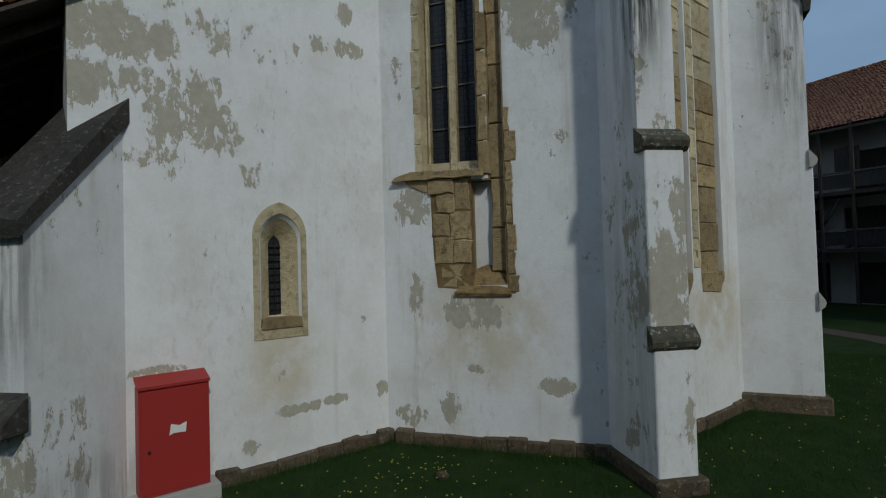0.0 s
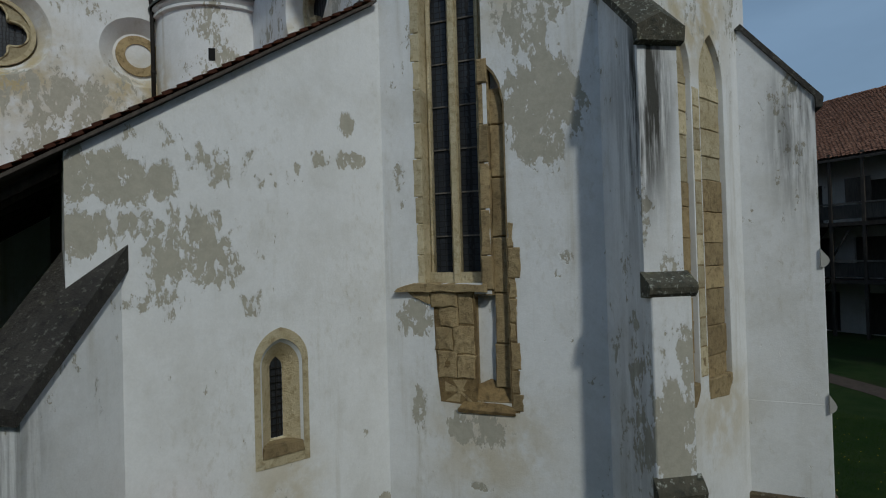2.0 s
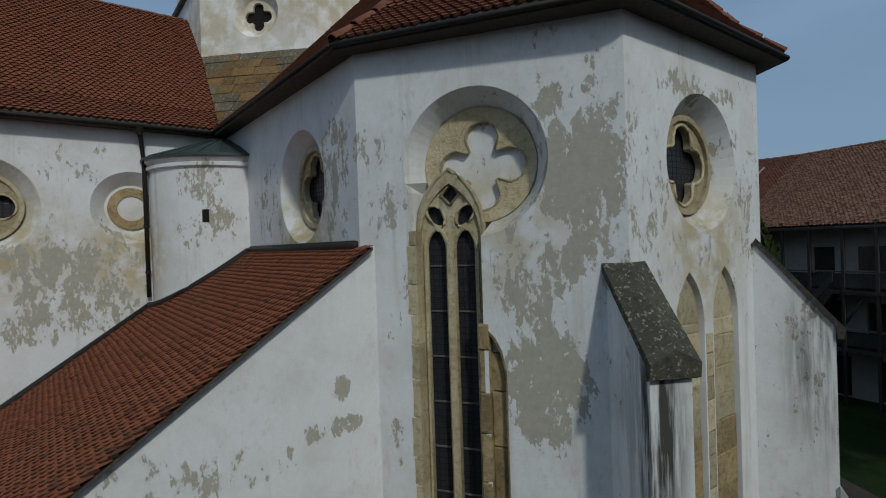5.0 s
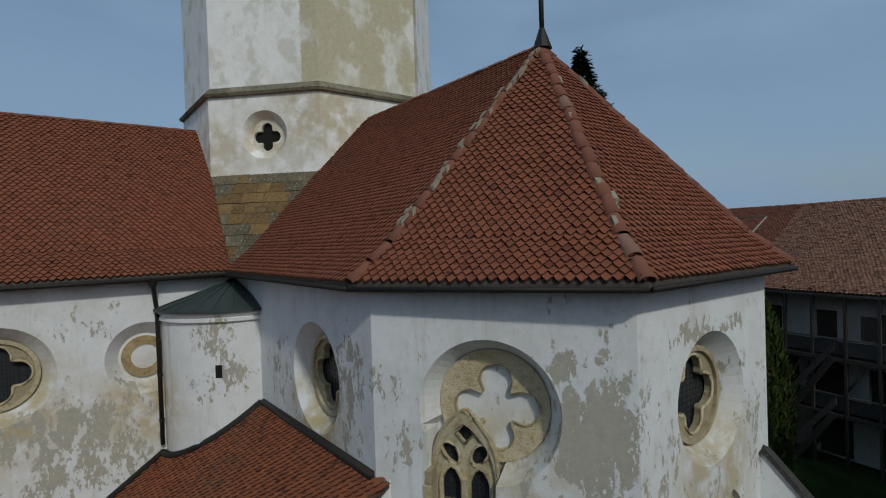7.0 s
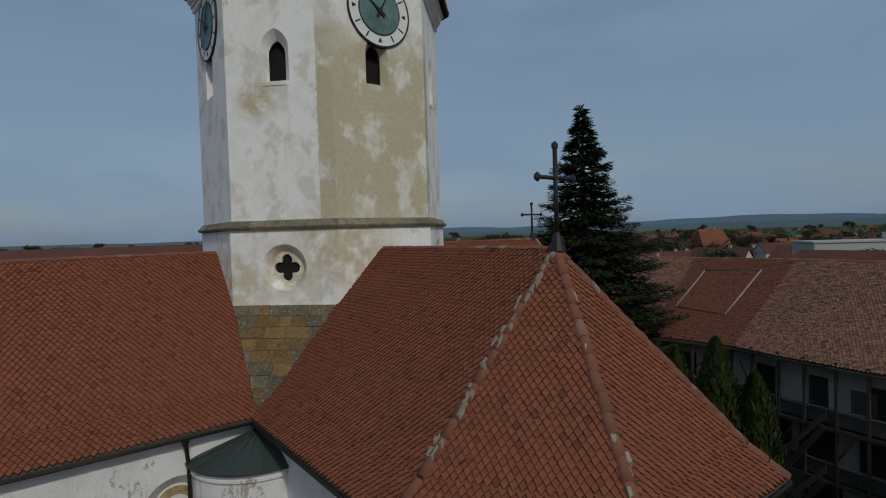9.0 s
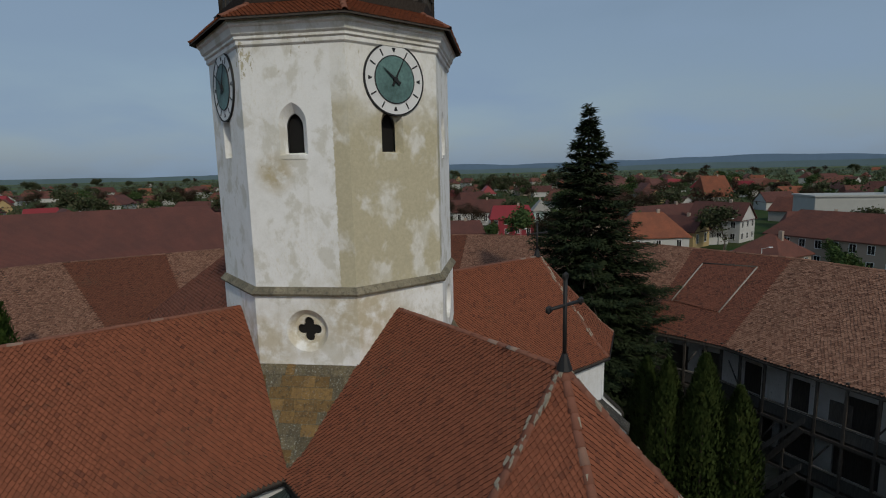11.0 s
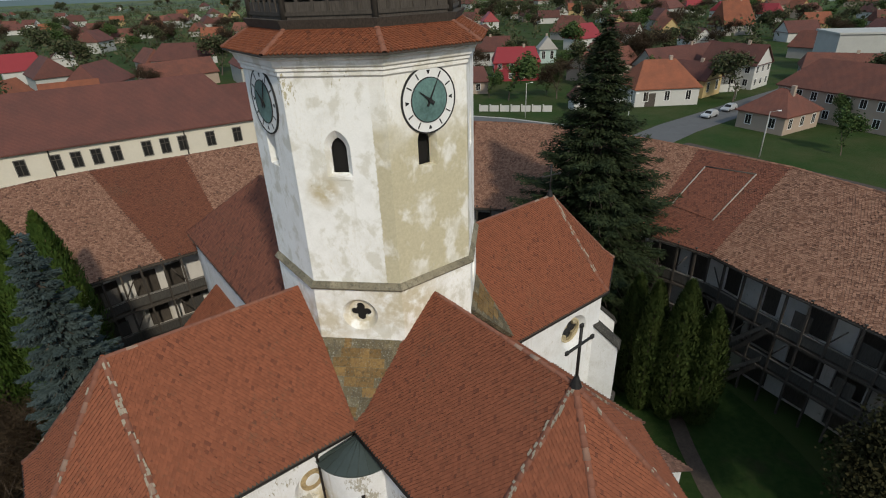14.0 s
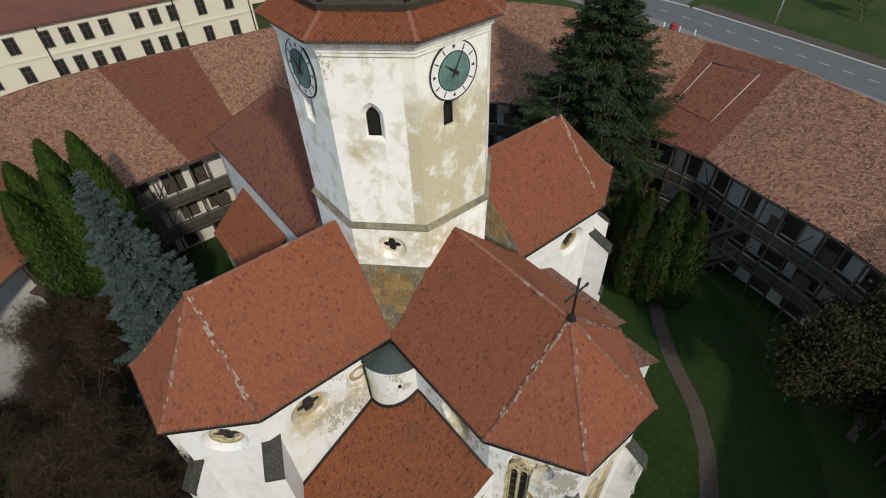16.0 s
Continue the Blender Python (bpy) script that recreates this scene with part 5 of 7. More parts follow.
        # black sheet closing the hole, painted as the darkness within
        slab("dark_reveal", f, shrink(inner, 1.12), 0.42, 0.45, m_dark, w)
        if i % 2:
            slab("sill", f, [(c - 0.4, 21.72), (c + 0.4, 21.72), (c + 0.36, 21.85), (c - 0.36, 21.85)], -0.02, 0.3, m_tower, w)
    # cornice
    prof = [(4.18, 25.2), (4.24, 25.26), (4.24, 25.38), (4.3, 25.42), (4.3, 25.5), (4.37, 25.56), (4.42, 25.74), (4.5, 25.8), (4.5, 25.94), (4.38, 25.98), (3.6, 25.98)]
    for i in range(8):
        bm = bmesh.new()
        rings = []
        for ap, z in prof:
            o = octagon(ap)
            rings.append((bm.verts.new((*o[i - 1], z)), bm.verts.new((*o[i], z))))
        for (a, b), (c, d) in zip(rings[:-1], rings[1:]):
            bm.faces.new((a, b, d, c))
        bmesh.ops.recalc_face_normals(bm, faces=bm.faces)
        part("cornice", bm, m_tower, tower, "profiled whitewashed cornice")
    # tiled skirt
    e, t = octagon(4.72), octagon(3.5)
    skirt = []
    for i in range(8):
        skirt.append([(*e[i - 1], 25.95), (*e[i], 25.95), (*t[i], 26.72), (*t[i - 1], 26.72)])
    me_hip = ridge_mesh(m_ridge, 0.42, 0.1)
    for i, poly in enumerate(skirt):
        verts = [Vector(p) - Vector((0, 0, 0.012)) for p in poly] + [Vector(poly[1]) - Vector((0, 0, 0.06)), Vector(poly[0]) - Vector((0, 0, 0.06))]
        roof = raw("skirt_roof", verts, [(0, 1, 2, 3), (0, 5, 4, 1)], m_wood, tower, "skirt roof of bright red plain tiles")
        v, f = tile_cloud([poly], seed=41 + i)
        raw("tiles", v, f, m_tile_new, roof, kind="stuff")
        ridge_row((*e[i], 25.97), (*t[i], 26.74), me_hip, roof, "hip_tile")
    # timber gallery under the spire
    g = octagon(3.62)
    hull_prism("gallery_floor", octagon(3.75), 26.62, 26.9, m_wood, tower, "dark timber gallery", octagon(3.9))
    for i in range(8):
        f = Face(g[i - 1], g[i])
        slab("lower_rail", f, [(0, 27.0), (f.length, 27.0), (f.length, 27.12), (0, 27.12)], -0.05, 0.07, m_wood, tower)
        slab("upper_rail", f, [(0, 27.8), (f.length, 27.8), (f.length, 27.95), (0, 27.95)], -0.06, 0.08, m_wood, tower)
        slab("parapet", f, [(0, 26.9), (f.length, 26.9), (f.length, 27.4), (0, 27.4)], 0.0, 0.05, m_wood, tower)
        for j in range(6):
            s = f.length * j / 6
            slab("baluster", f, [(s - 0.05, 27.1), (s + 0.05, 27.1), (s + 0.05, 27.82), (s - 0.05, 27.82)], -0.03, 0.06, m_wood, tower)
        tube("post", [(*g[i], 26.9), (*g[i], 29.6)], 0.11, m_wood, tower, "", 6)
    hull_prism("spire_eave", octagon(4.1), 29.5, 29.7, m_wood, tower)
    hull_prism("spire", octagon(4.05), 29.7, 38.5, m_tile_dark, tower, "steep octagonal spire", octagon(0.05))
    hull_prism("core", octagon(1.2), 26.8, 29.6, m_wood, tower)
    hull_prism("shaft_floor", octagon(3.6), 25.9, 26.8, m_wood, tower)
    # clocks on the sides along the arms
    for i in (0, 2, 4, 6):
        f = Face(hi[i - 1], hi[i])
        c, z = hs2, 24.22
        k = attach(new("clock"), tower, "round tower clock with white ring and green copper dial")
        slab("dial_ring", f, circle(c, z, 1.1, 48), -0.05, 0.1, m_white, k)
        plate("rim", f, [circle(c, z, 1.15, 48), circle(c, z, 1.1, 48)], -0.065, 0.1, m_black, k, "black rim")
        slab("dial", f, circle(c, z, 0.74, 40), -0.07, 0.0, m_dial, k, "green copper dial")
        plate("inner_rim", f, [circle(c, z, 0.765, 40), circle(c, z, 0.735, 40)], -0.08, 0.0, m_black, k)
        for h in range(12):
            a = math.pi * 2 * h / 12
            w, r0, r1 = (0.07, 0.86, 0.99) if h % 3 == 0 else (0.022, 0.82, 1.04)
            d, s = (math.cos(a), math.sin(a)), (-math.sin(a), math.cos(a))
            wi = 0.02 if h % 3 == 0 else w
            loop = [(c + d[0] * r0 + s[0] * -wi, z + d[1] * r0 - s[1] * wi), (c + d[0] * r1 - s[0] * w, z + d[1] * r1 - s[1] * w), (c + d[0] * r1 + s[0] * w, z + d[1] * r1 + s[1] * w), (c + d[0] * r0 + s[0] * wi, z + d[1] * r0 + s[1] * wi)]
            slab("hour_mark", f, loop, -0.062, -0.03, m_black, k)
        for a, r, w in ((math.radians(62), 0.92, 0.04), (math.radians(142), 0.6, 0.065)):
            d, s = (math.cos(a), math.sin(a)), (-math.sin(a), math.cos(a))
            loop = [(c - d[0] * 0.22 - s[0] * w, z - d[1] * 0.22 - s[1] * w), (c + d[0] * r, z + d[1] * r), (c - d[0] * 0.22 + s[0] * w, z - d[1] * 0.22 + s[1] * w)]
            slab("hand", f, loop, -0.12, -0.1, m_black, k, "black iron hand")
        slab("boss", f, circle(c, z, 0.08, 12), -0.14, -0.06, m_black, k)
    return tower


build_tower()


# ---- stair turret and the lean-to chapel in the corner of choir and transept ----
def build_turret():
    t = thing("stair_turret", "round limewashed stair turret with lead roof", "turret", CHURCH)
    c, r = (4.3, -4.3), 1.75
    a0, a1, n = math.radians(-95), math.radians(5), 22
    ring = [(c[0] + r * math.cos(a0 + (a1 - a0) * i / n), c[1] + r * math.sin(a0 + (a1 - a0) * i / n)) for i in range(n + 1)]
    prof = [(1.0, 4.0), (1.0, 11.0), (1.045, 11.03), (1.045, 11.1), (1.01, 11.13), (1.06, 11.2), (1.06, 11.27), (0.9, 11.3)]
    verts, fcs = [], []
    for k, z in prof:
        verts += [(c[0] + (x - c[0]) * k, c[1] + (y - c[1]) * k, z) for x, y in ring]
    m = n + 1
    for j in range(len(prof) - 1):
        for i in range(n):
            fcs.append((j * m + i, j * m + i + 1, (j + 1) * m + i + 1, (j + 1) * m + i))
    raw("wall", verts, fcs, m_transept, t, smooth=False)
    # lead roof, fan shaped
    apex = (c[0] + 0.42, c[1] - 0.1, 11.95)
    tip = [(c[0] + (x - c[0]) * 1.1, c[1] + (y - c[1]) * 1.1, 11.3) for x, y in ring]
    low = [(x, y, z - 0.06) for x, y, z in tip]
    raw("lead_roof", tip + low + [apex], [(i, i + 1, 2 * m) for i in range(n)] + [(m + i, m + i + 1, i + 1, i) for i in range(n)], m_lead, t, "green-grey lead sheet roof")
    for i in range(2, n, 3):
        tube("seam", [Vector(tip[i]) + Vector((0, 0, 0.012)), Vector(apex) + Vector((0, 0, 0.012))], 0.014, m_lead, t, "", 5)
    # slit: a black box whose colour stands for the unlit inside
    a = math.radians(-29)
    q = (c[0] + (r - 0.05) * math.cos(a), c[1] + (r - 0.05) * math.sin(a))
    bm = bmesh.new()
    box_into(bm, (-0.1, -0.075, 9.72), (0.056, 0.075, 10.02), pose(q[0], q[1], 0, 0, 0, -29))
    part("slit", bm, m_dark, t, "small dark slit window")
    return t


build_turret()

CH_P, CH_Q0, CH_Q1 = 11.66, -4.1, -8.24
SLOPE = (9.05 - 6.24) / (CH_Q0 - CH_Q1)


def chapel_z(q):
    return 9.05 + (q - CH_Q0) * SLOPE


def build_chapel():
    ch = thing("chapel", "whitewashed lean-to chapel with red tiled pent roof", "chapel", CHURCH)
    f = Face((CH_P, CH_Q1), (CH_P, CH_Q0))
    n = f.length
    top = [(0, 0), (n, 0), (n, chapel_z(CH_Q0) - 0.01), (0, chapel_z(CH_Q1) - 0.01)]
    wc = CH_Q1
    lw = lancet(-5.82 - wc, 0.30, 2.28, 3.5, 0.62)
    li = lancet(-5.80 - wc, 0.09, 2.42, 3.42, 0.9)
    wall("wall", (CH_P, CH_Q1), (CH_P, CH_Q0), 0, 9, [(lw, li, 0.3, False)], m_chapel, ch, 0.75, "", top)
    w = attach(new("lancet_window"), ch, "narrow lancet window with splayed yellow stone surround")
    outer = lancet(-5.82 - wc, 0.385, 2.12, 3.55, 0.62)
    plate("surround", f, [outer, lw], -0.012, 0.02, m_pale_stone, w, "yellow stone surround")
    bm = bmesh.new()
    fr = [bm.verts.new(f.at(s, z, 0.004)) for s, z in shrink(lw, 0.995)]
    bk = [bm.verts.new(f.at(s, z, 0.29)) for s, z in li]
    bridge(bm, fr, bk)
    bmesh.ops.recalc_face_normals(bm, faces=bm.faces)
    part("splay", bm, m_pale_stone, w)
    slab("pane", f, shrink(li, 1.4), 0.31, 0.32, m_leaded, w)
    s0 = -5.82 - wc
    slab("sill", f, [(s0 - 0.29, 2.26), (s0 + 0.30, 2.26), (s0 + 0.28, 2.40), (s0 - 0.27, 2.40)], -0.03, 0.27, m_lime_stone, w, "worn yellow stone sill")
    for z in [2.5 + 0.1 * i for i in range(10)]:
        slab("bar", f, [(s0 - 0.07, z), (s0 + 0.11, z), (s0 + 0.11, z + 0.012), (s0 - 0.07, z + 0.012)], 0.28, 0.295, m_iron, w)
    slab("bar", f, [(s0 + 0.012, 2.42), (s0 + 0.024, 2.42), (s0 + 0.024, 3.6), (s0 + 0.012, 3.6)], 0.28, 0.295, m_iron, w)
    # roof
    q_low, p0, p1 = -11.6, 4.45, CH_P + 0.12
    poly = [(p0, q_low, chapel_z(q_low) + 0.06), (p1, q_low, chapel_z(q_low) + 0.06), (p1, -4.2, chapel_z(-4.2) + 0.06), (p0, -4.2, chapel_z(-4.2) + 0.06)]
    roof = raw("roof", [Vector(p) - Vector((0, 0, 0.015)) for p in poly] + [Vector(p) - Vector((0, 0, 0.06)) for p in poly], [(0, 1, 2, 3), (7, 6, 5, 4), (0, 4, 5, 1), (1, 5, 6, 2), (2, 6, 7, 3), (3, 7, 4, 0)], m_wood, ch, "pent roof of red plain tiles")
    verge = [(p1 - 1.1, -8.3, chapel_z(-8.3) + 0.06), (p1, -8.3, chapel_z(-8.3) + 0.06), (p1, -4.2, chapel_z(-4.2) + 0.06), (p1 - 1.1, -4.2, chapel_z(-4.2) + 0.06)]
    rest2 = [(p0, q_low, chapel_z(q_low) + 0.06), (p1 - 1.1, q_low, chapel_z(q_low) + 0.06), (p1 - 1.1, -4.2, chapel_z(-4.2) + 0.06), (p0, -4.2, chapel_z(-4.2) + 0.06)]
    low = [(p1 - 1.1, q_low, chapel_z(q_low) + 0.06), (p1, q_low, chapel_z(q_low) + 0.06), (p1, -8.3, chapel_z(-8.3) + 0.06), (p1 - 1.1, -8.3, chapel_z(-8.3) + 0.06)]
    tile_pieces(verge, 300, m_tile_rust, roof, seed=44)
    v, fc = tile_cloud([verge], seed=46, skip=300)
    darken_tails(raw("tiles", v, fc, m_tile_rust, roof, kind="stuff"), 5)
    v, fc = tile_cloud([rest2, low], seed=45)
    darken_tails(raw("tiles", v, fc, m_tile_rust, roof, kind="stuff"), 5)
    # lead flashing along choir, transept and turret
    flash = [(4.33, q_low), (4.33, -6.1)] + [(4.3 + 1.82 * math.cos(math.radians(a)), -4.3 + 1.82 * math.sin(math.radians(a))) for a in range(-88, 1, 8)] + [(6.2, -4.27), (11.4, -4.27)]
    tube("flashing", [(p, q, chapel_z(q) + 0.12) for p, q in flash], 0.09, m_metal, ch, "dark metal flashing", 6)
    # wall plate and rafters over the open side
    tube("wall_plate", [(p0, q_low + 0.5, chapel_z(q_low + 0.5) - 0.15), (p1 - 0.2, q_low + 0.5, chapel_z(q_low + 0.5) - 0.15)], 0.1, m_wood, ch, "", 6)
    for i in range(9):
        p = p0 + 0.3 + i * 0.82
        tube("rafter", [(p, q_low + 0.05, chapel_z(q_low + 0.05) - 0.12), (p, -4.4, chapel_z(-4.4) - 0.12)], 0.07, m_wood, ch, "", 4)
    wall("side_wall", (4.4, CH_Q1), (CH_P - 0.76, CH_Q1), 0, chapel_z(CH_Q1) - 0.1, [], m_wood, ch, 0.3)
    box("post", (CH_P - 0.3, q_low + 0.4, GROUND), (CH_P - 0.1, q_low + 0.6, chapel_z(q_low + 0.5) - 0.1), m_wood, ch)
    plinth(ch, [(CH_P, -6.75), (CH_P, -4.05)], 0.5)
    return ch


chapel = build_chapel()


def chapel_buttress():
    """A diagonal buttress at the chapel's outer corner, with a long sloping cap."""
    b = thing("buttress", "whitewashed diagonal buttress with a dark rough stone cap", "buttress", CHURCH)
    m = pose(11.5, -8.14, 0, 0, 0, -50)
    h = 0.40
    bm = bmesh.new()
    prof = [(-0.75, 0.0), (0.98, 0.0), (0.98, 3.58), (-0.3, 5.02), (-0.75, 5.02)]
    l = [bm.verts.new(m @ Vector((x, -h, z))) for x, z in prof]
    r = [bm.verts.new(m @ Vector((x, h, z))) for x, z in prof]
    bridge(bm, l, r)
    bm.faces.new(l)
    bm.faces.new(r[::-1])
    bmesh.ops.recalc_face_normals(bm, faces=bm.faces)
    part("stage", bm, m_chapel, b)
    bm = bmesh.new()
    prof = [(1.05, 3.46), (1.07, 3.62), (-0.28, 5.18), (-0.5, 5.18), (-0.4, 5.0), (0.98, 3.54)]
    e = h + 0.05
    l = [bm.verts.new(m @ Vector((x, -e, z))) for x, z in prof]
    c = [bm.verts.new(m @ Vector((x, 0, z + (0.06 if i in (1, 2, 3) else 0)))) for i, (x, z) in enumerate(prof)]
    r = [bm.verts.new(m @ Vector((x, e, z))) for x, z in prof]
    bridge(bm, l, c)
    bridge(bm, c, r)
    bm.faces.new(l)
    bm.faces.new(r[::-1])
    bmesh.ops.recalc_face_normals(bm, faces=bm.faces)
    part("cap", bm, m_cap_stone, b, "black rough-grained sloping cap")
    bm = bmesh.new()
    prof = [(1.24, 1.62), (1.24, 1.76), (0.97, 2.0), (0.97, 1.62)]
    l = [bm.verts.new(m @ Vector((x, -e, z))) for x, z in prof]
    r = [bm.verts.new(m @ Vector((x, e, z))) for x, z in prof]
    bridge(bm, l, r)
    bm.faces.new(l)
    bm.faces.new(r[::-1])
    bmesh.ops.bevel(bm, geom=bm.edges[:], offset=0.015, segments=1, profile=0.5, affect="EDGES")
    bmesh.ops.recalc_face_normals(bm, faces=bm.faces)
    part("lower_coping", bm, m_cap_stone, b)


chapel_buttress()


def drain_pipe(pts, label):
    d = thing("drain_pipe", label, "drain pipe", CHURCH)
    tube("pipe", pts, 0.05, m_metal, d)
    top = Vector(pts[0])
    bm = bmesh.new()
    bmesh.ops.create_cone(bm, cap_ends=True, segments=10, radius1=0.06, radius2=0.13, depth=0.22, matrix=Matrix.Translation(top))
    part("hopper", bm, m_metal, d)
    for z in (11.0, 9.7, 8.6):
        bm = bmesh.new()
        bmesh.ops.create_cone(bm, cap_ends=True, segments=10, radius1=0.065, radius2=0.065, depth=0.06, matrix=Matrix.Translation((pts[-1][0], pts[-1][1], z)))
        part("clip", bm, m_metal, d)


drain_pipe([(4.58, -6.25, 11.95), (4.52, -6.22, 11.75), (4.36, -6.18, 11.5), (4.34, -6.15, 11.3), (4.34, -6.14, 8.0)], "dark metal rain pipe on the transept wall")


def electric_box():
    b = thing("electrical_cabinet", "red painted steel electrical cabinet with a torn white sticker", "electrical cabinet", CHURCH)
    f = Face((CH_P, -7.62), (CH_P, -6.86))
    w = f.length
    z0, z1 = 0.5, 1.74
    slab("body", f, [(0, z0), (w, z0), (w, z1), (0, z1)], -0.26, 0.0, m_red, b)
    slab("door", f, [(0.03, z0 + 0.04), (w - 0.03, z0 + 0.04), (w - 0.03, z1 - 0.03), (0.03, z1 - 0.03)], -0.275, -0.255, m_red, b)
    bm = bmesh.new()
    pts = [(-0.012, z1 + 0.035, -0.285), (w + 0.012, z1 + 0.035, -0.285), (w + 0.012, z1 + 0.12, 0.0), (-0.012, z1 + 0.12, 0.0)]
    t = [bm.verts.new(f.at(*p)) for p in pts]
    l = [bm.verts.new(f.at(p[0], p[1] - 0.035, p[2])) for p in pts]
    bridge(bm, t, l)
    bm.faces.new(t)
    bm.faces.new(l[::-1])
    bmesh.ops.recalc_face_normals(bm, faces=bm.faces)
    part("lid", bm, m_red, b, "sloping red lid")
    slab("sticker", f, [(0.31, 1.17), (0.36, 1.19), (0.49, 1.18), (0.5, 1.3), (0.42, 1.27), (0.33, 1.3)], -0.279, -0.275, m_white, b, "torn white sticker")
    slab("lock", f, circle(0.1, 1.02, 0.018, 8), -0.29, -0.275, m_black, b)
    slab("foot", f, [(-0.1, GROUND - 0.1), (w + 0.1, GROUND - 0.1), (w + 0.1, 0.49), (-0.1, 0.49)], -0.36, 0.0, m_kerb, b, "concrete foot")


electric_box()


# ---- ground ----
def ground_sheet():
    verts, fcs = [], []
    radii = [0, 6, 12, 18, 24, 30, 40, 60, 100, 180, 320, 600, 1100, 2000, 3500, 4900]
    n = 48
    verts.append((0, 12, GROUND))
    for r in radii[1:]:
        for k in range(n):
            a = 2 * math.pi * k / n
            verts.append((r * math.cos(a), 12 + r * math.sin(a), GROUND))
    for k in range(n):
        fcs.append((0, 1 + k, 1 + (k + 1) % n))
    for j in range(len(radii) - 2):
        for k in range(n):
            a, b = 1 + j * n + k, 1 + j * n + (k + 1) % n
            fcs.append((a, a + n, b + n, b))
    g = raw("ground", verts, fcs, m_fields, None)
    tagged(g, "green lawn and fields reaching the horizon", "ground", kind="structure")


ground_sheet()


def flat_strip(name, pts, width, z, material, label, category):
    """A strip along points in the world, 4 mm or more over the ground."""
    verts, fcs = [], []
    pts = [Vector((x, y, 0)) for x, y in pts]
    for i, p in enumerate(pts):
        d = (pts[min(i + 1, len(pts) - 1)] - pts[max(0, i - 1)]).normalized()
        s = Vector((-d.y, d.x, 0))
        w = width[i] if isinstance(width, (list, tuple)) else width
        verts += [p + s * w / 2 + Vector((0, 0, z)), p - s * w / 2 + Vector((0, 0, z)), p - s * w / 2 + Vector((0, 0, z - 0.4)), p + s * w / 2 + Vector((0, 0, z - 0.4))]
    for i in range(len(pts) - 1):
        o = 4 * i
        for k in range(4):
            fcs.append((o + k, o + 4 + k, o + 4 + (k + 1) % 4, o + (k + 1) % 4))
    ob = raw(name, verts, fcs, material, None)
    return tagged(ob, label, category, kind="structure")


def cw(p, q):
    """Church axes to the world."""
    v = CHURCH @ Vector((p, q, 0))
    return v.x, v.y


flat_strip("path", [cw(19.5, 5.0), cw(18.3, 7.5), cw(16.7, 9.9), cw(14.5, 12.1), cw(11.4, 14.1), cw(9.0, 16.1), cw(6, 19.0), cw(3, 22)], 1.05, GROUND + 0.02, m_gravel, "worn gravel path across the lawn", "path")

# lawn inside the ring
lawn = []
for k in range(72):
    a = 2 * math.pi * k / 72
    lawn.append((*cw(1.5 + 25.3 * math.cos(a), -1 + 25.3 * math.sin(a)), GROUND + 0.012))
lw_ob = raw("lawn", lawn, [tuple(range(72))], m_lawn, None)
tagged(lw_ob, "mown green courtyard lawn", "lawn", kind="structure")

soil = [cw(-22, -14.5), cw(-10, -14.6), cw(-4, -15.2), cw(3, -15.6), cw(8, -16), cw(10, -20), cw(6, -24.5), cw(-3, -26), cw(-12, -25), cw(-20, -21)]
tagged(raw("soil_bed", [(x, y, GROUND + 0.03) for x, y in soil], [tuple(range(len(soil)))], m_soil, None), "dark leaf litter under the bare trees", "soil", kind="structure")

# ---- the ring of the fortified courtyard ----
RING = (1.5, -1.0)
R_EAVE, R_WALL, R_RIDGE, R_OUT = 25.6, 27.4, 33.0, 35.0
Z_EAVE, Z_RIDGE = 9.4, 14.4


EAVE_AT = ((0, 28), (40, 28.4), (54, 28), (62, 27.2), (69, 26.1), (77, 25.7), (84, 26.1), (93, 25.7), (119, 25), (128, 25), (160, 24.5), (189, 24.2), (196, 25.2), (205, 26.1), (240, 27), (360, 28))
RIDGE_AT = ((0, 36.5), (54, 36.4), (69, 34.5), (77, 34.1), (84, 34.5), (93, 34.1), (104, 34.8), (122, 36.5), (136, 37.0), (160, 34.8), (170, 34.0), (182, 34.3), (194, 36.5), (202, 38.0), (240, 36.5), (360, 36.5))


def around(a, table):
    return float(np.interp(math.degrees(a) % 360, [t[0] for t in table], [t[1] for t in table]))


def ring_pt(a, r, z):
    """A point of the ring. r: as if it were a plain circle of the four radii above; the true line bends from it."""
    e, t = around(a, EAVE_AT), around(a, RIDGE_AT)
    r = e + (r - R_EAVE) * (t - e) / (R_RIDGE - R_EAVE) if r > R_WALL else e + (r - R_EAVE)
    x, y = cw(RING[0] + r * math.cos(a), RING[1] + r * math.sin(a))
    return (x, y, z)


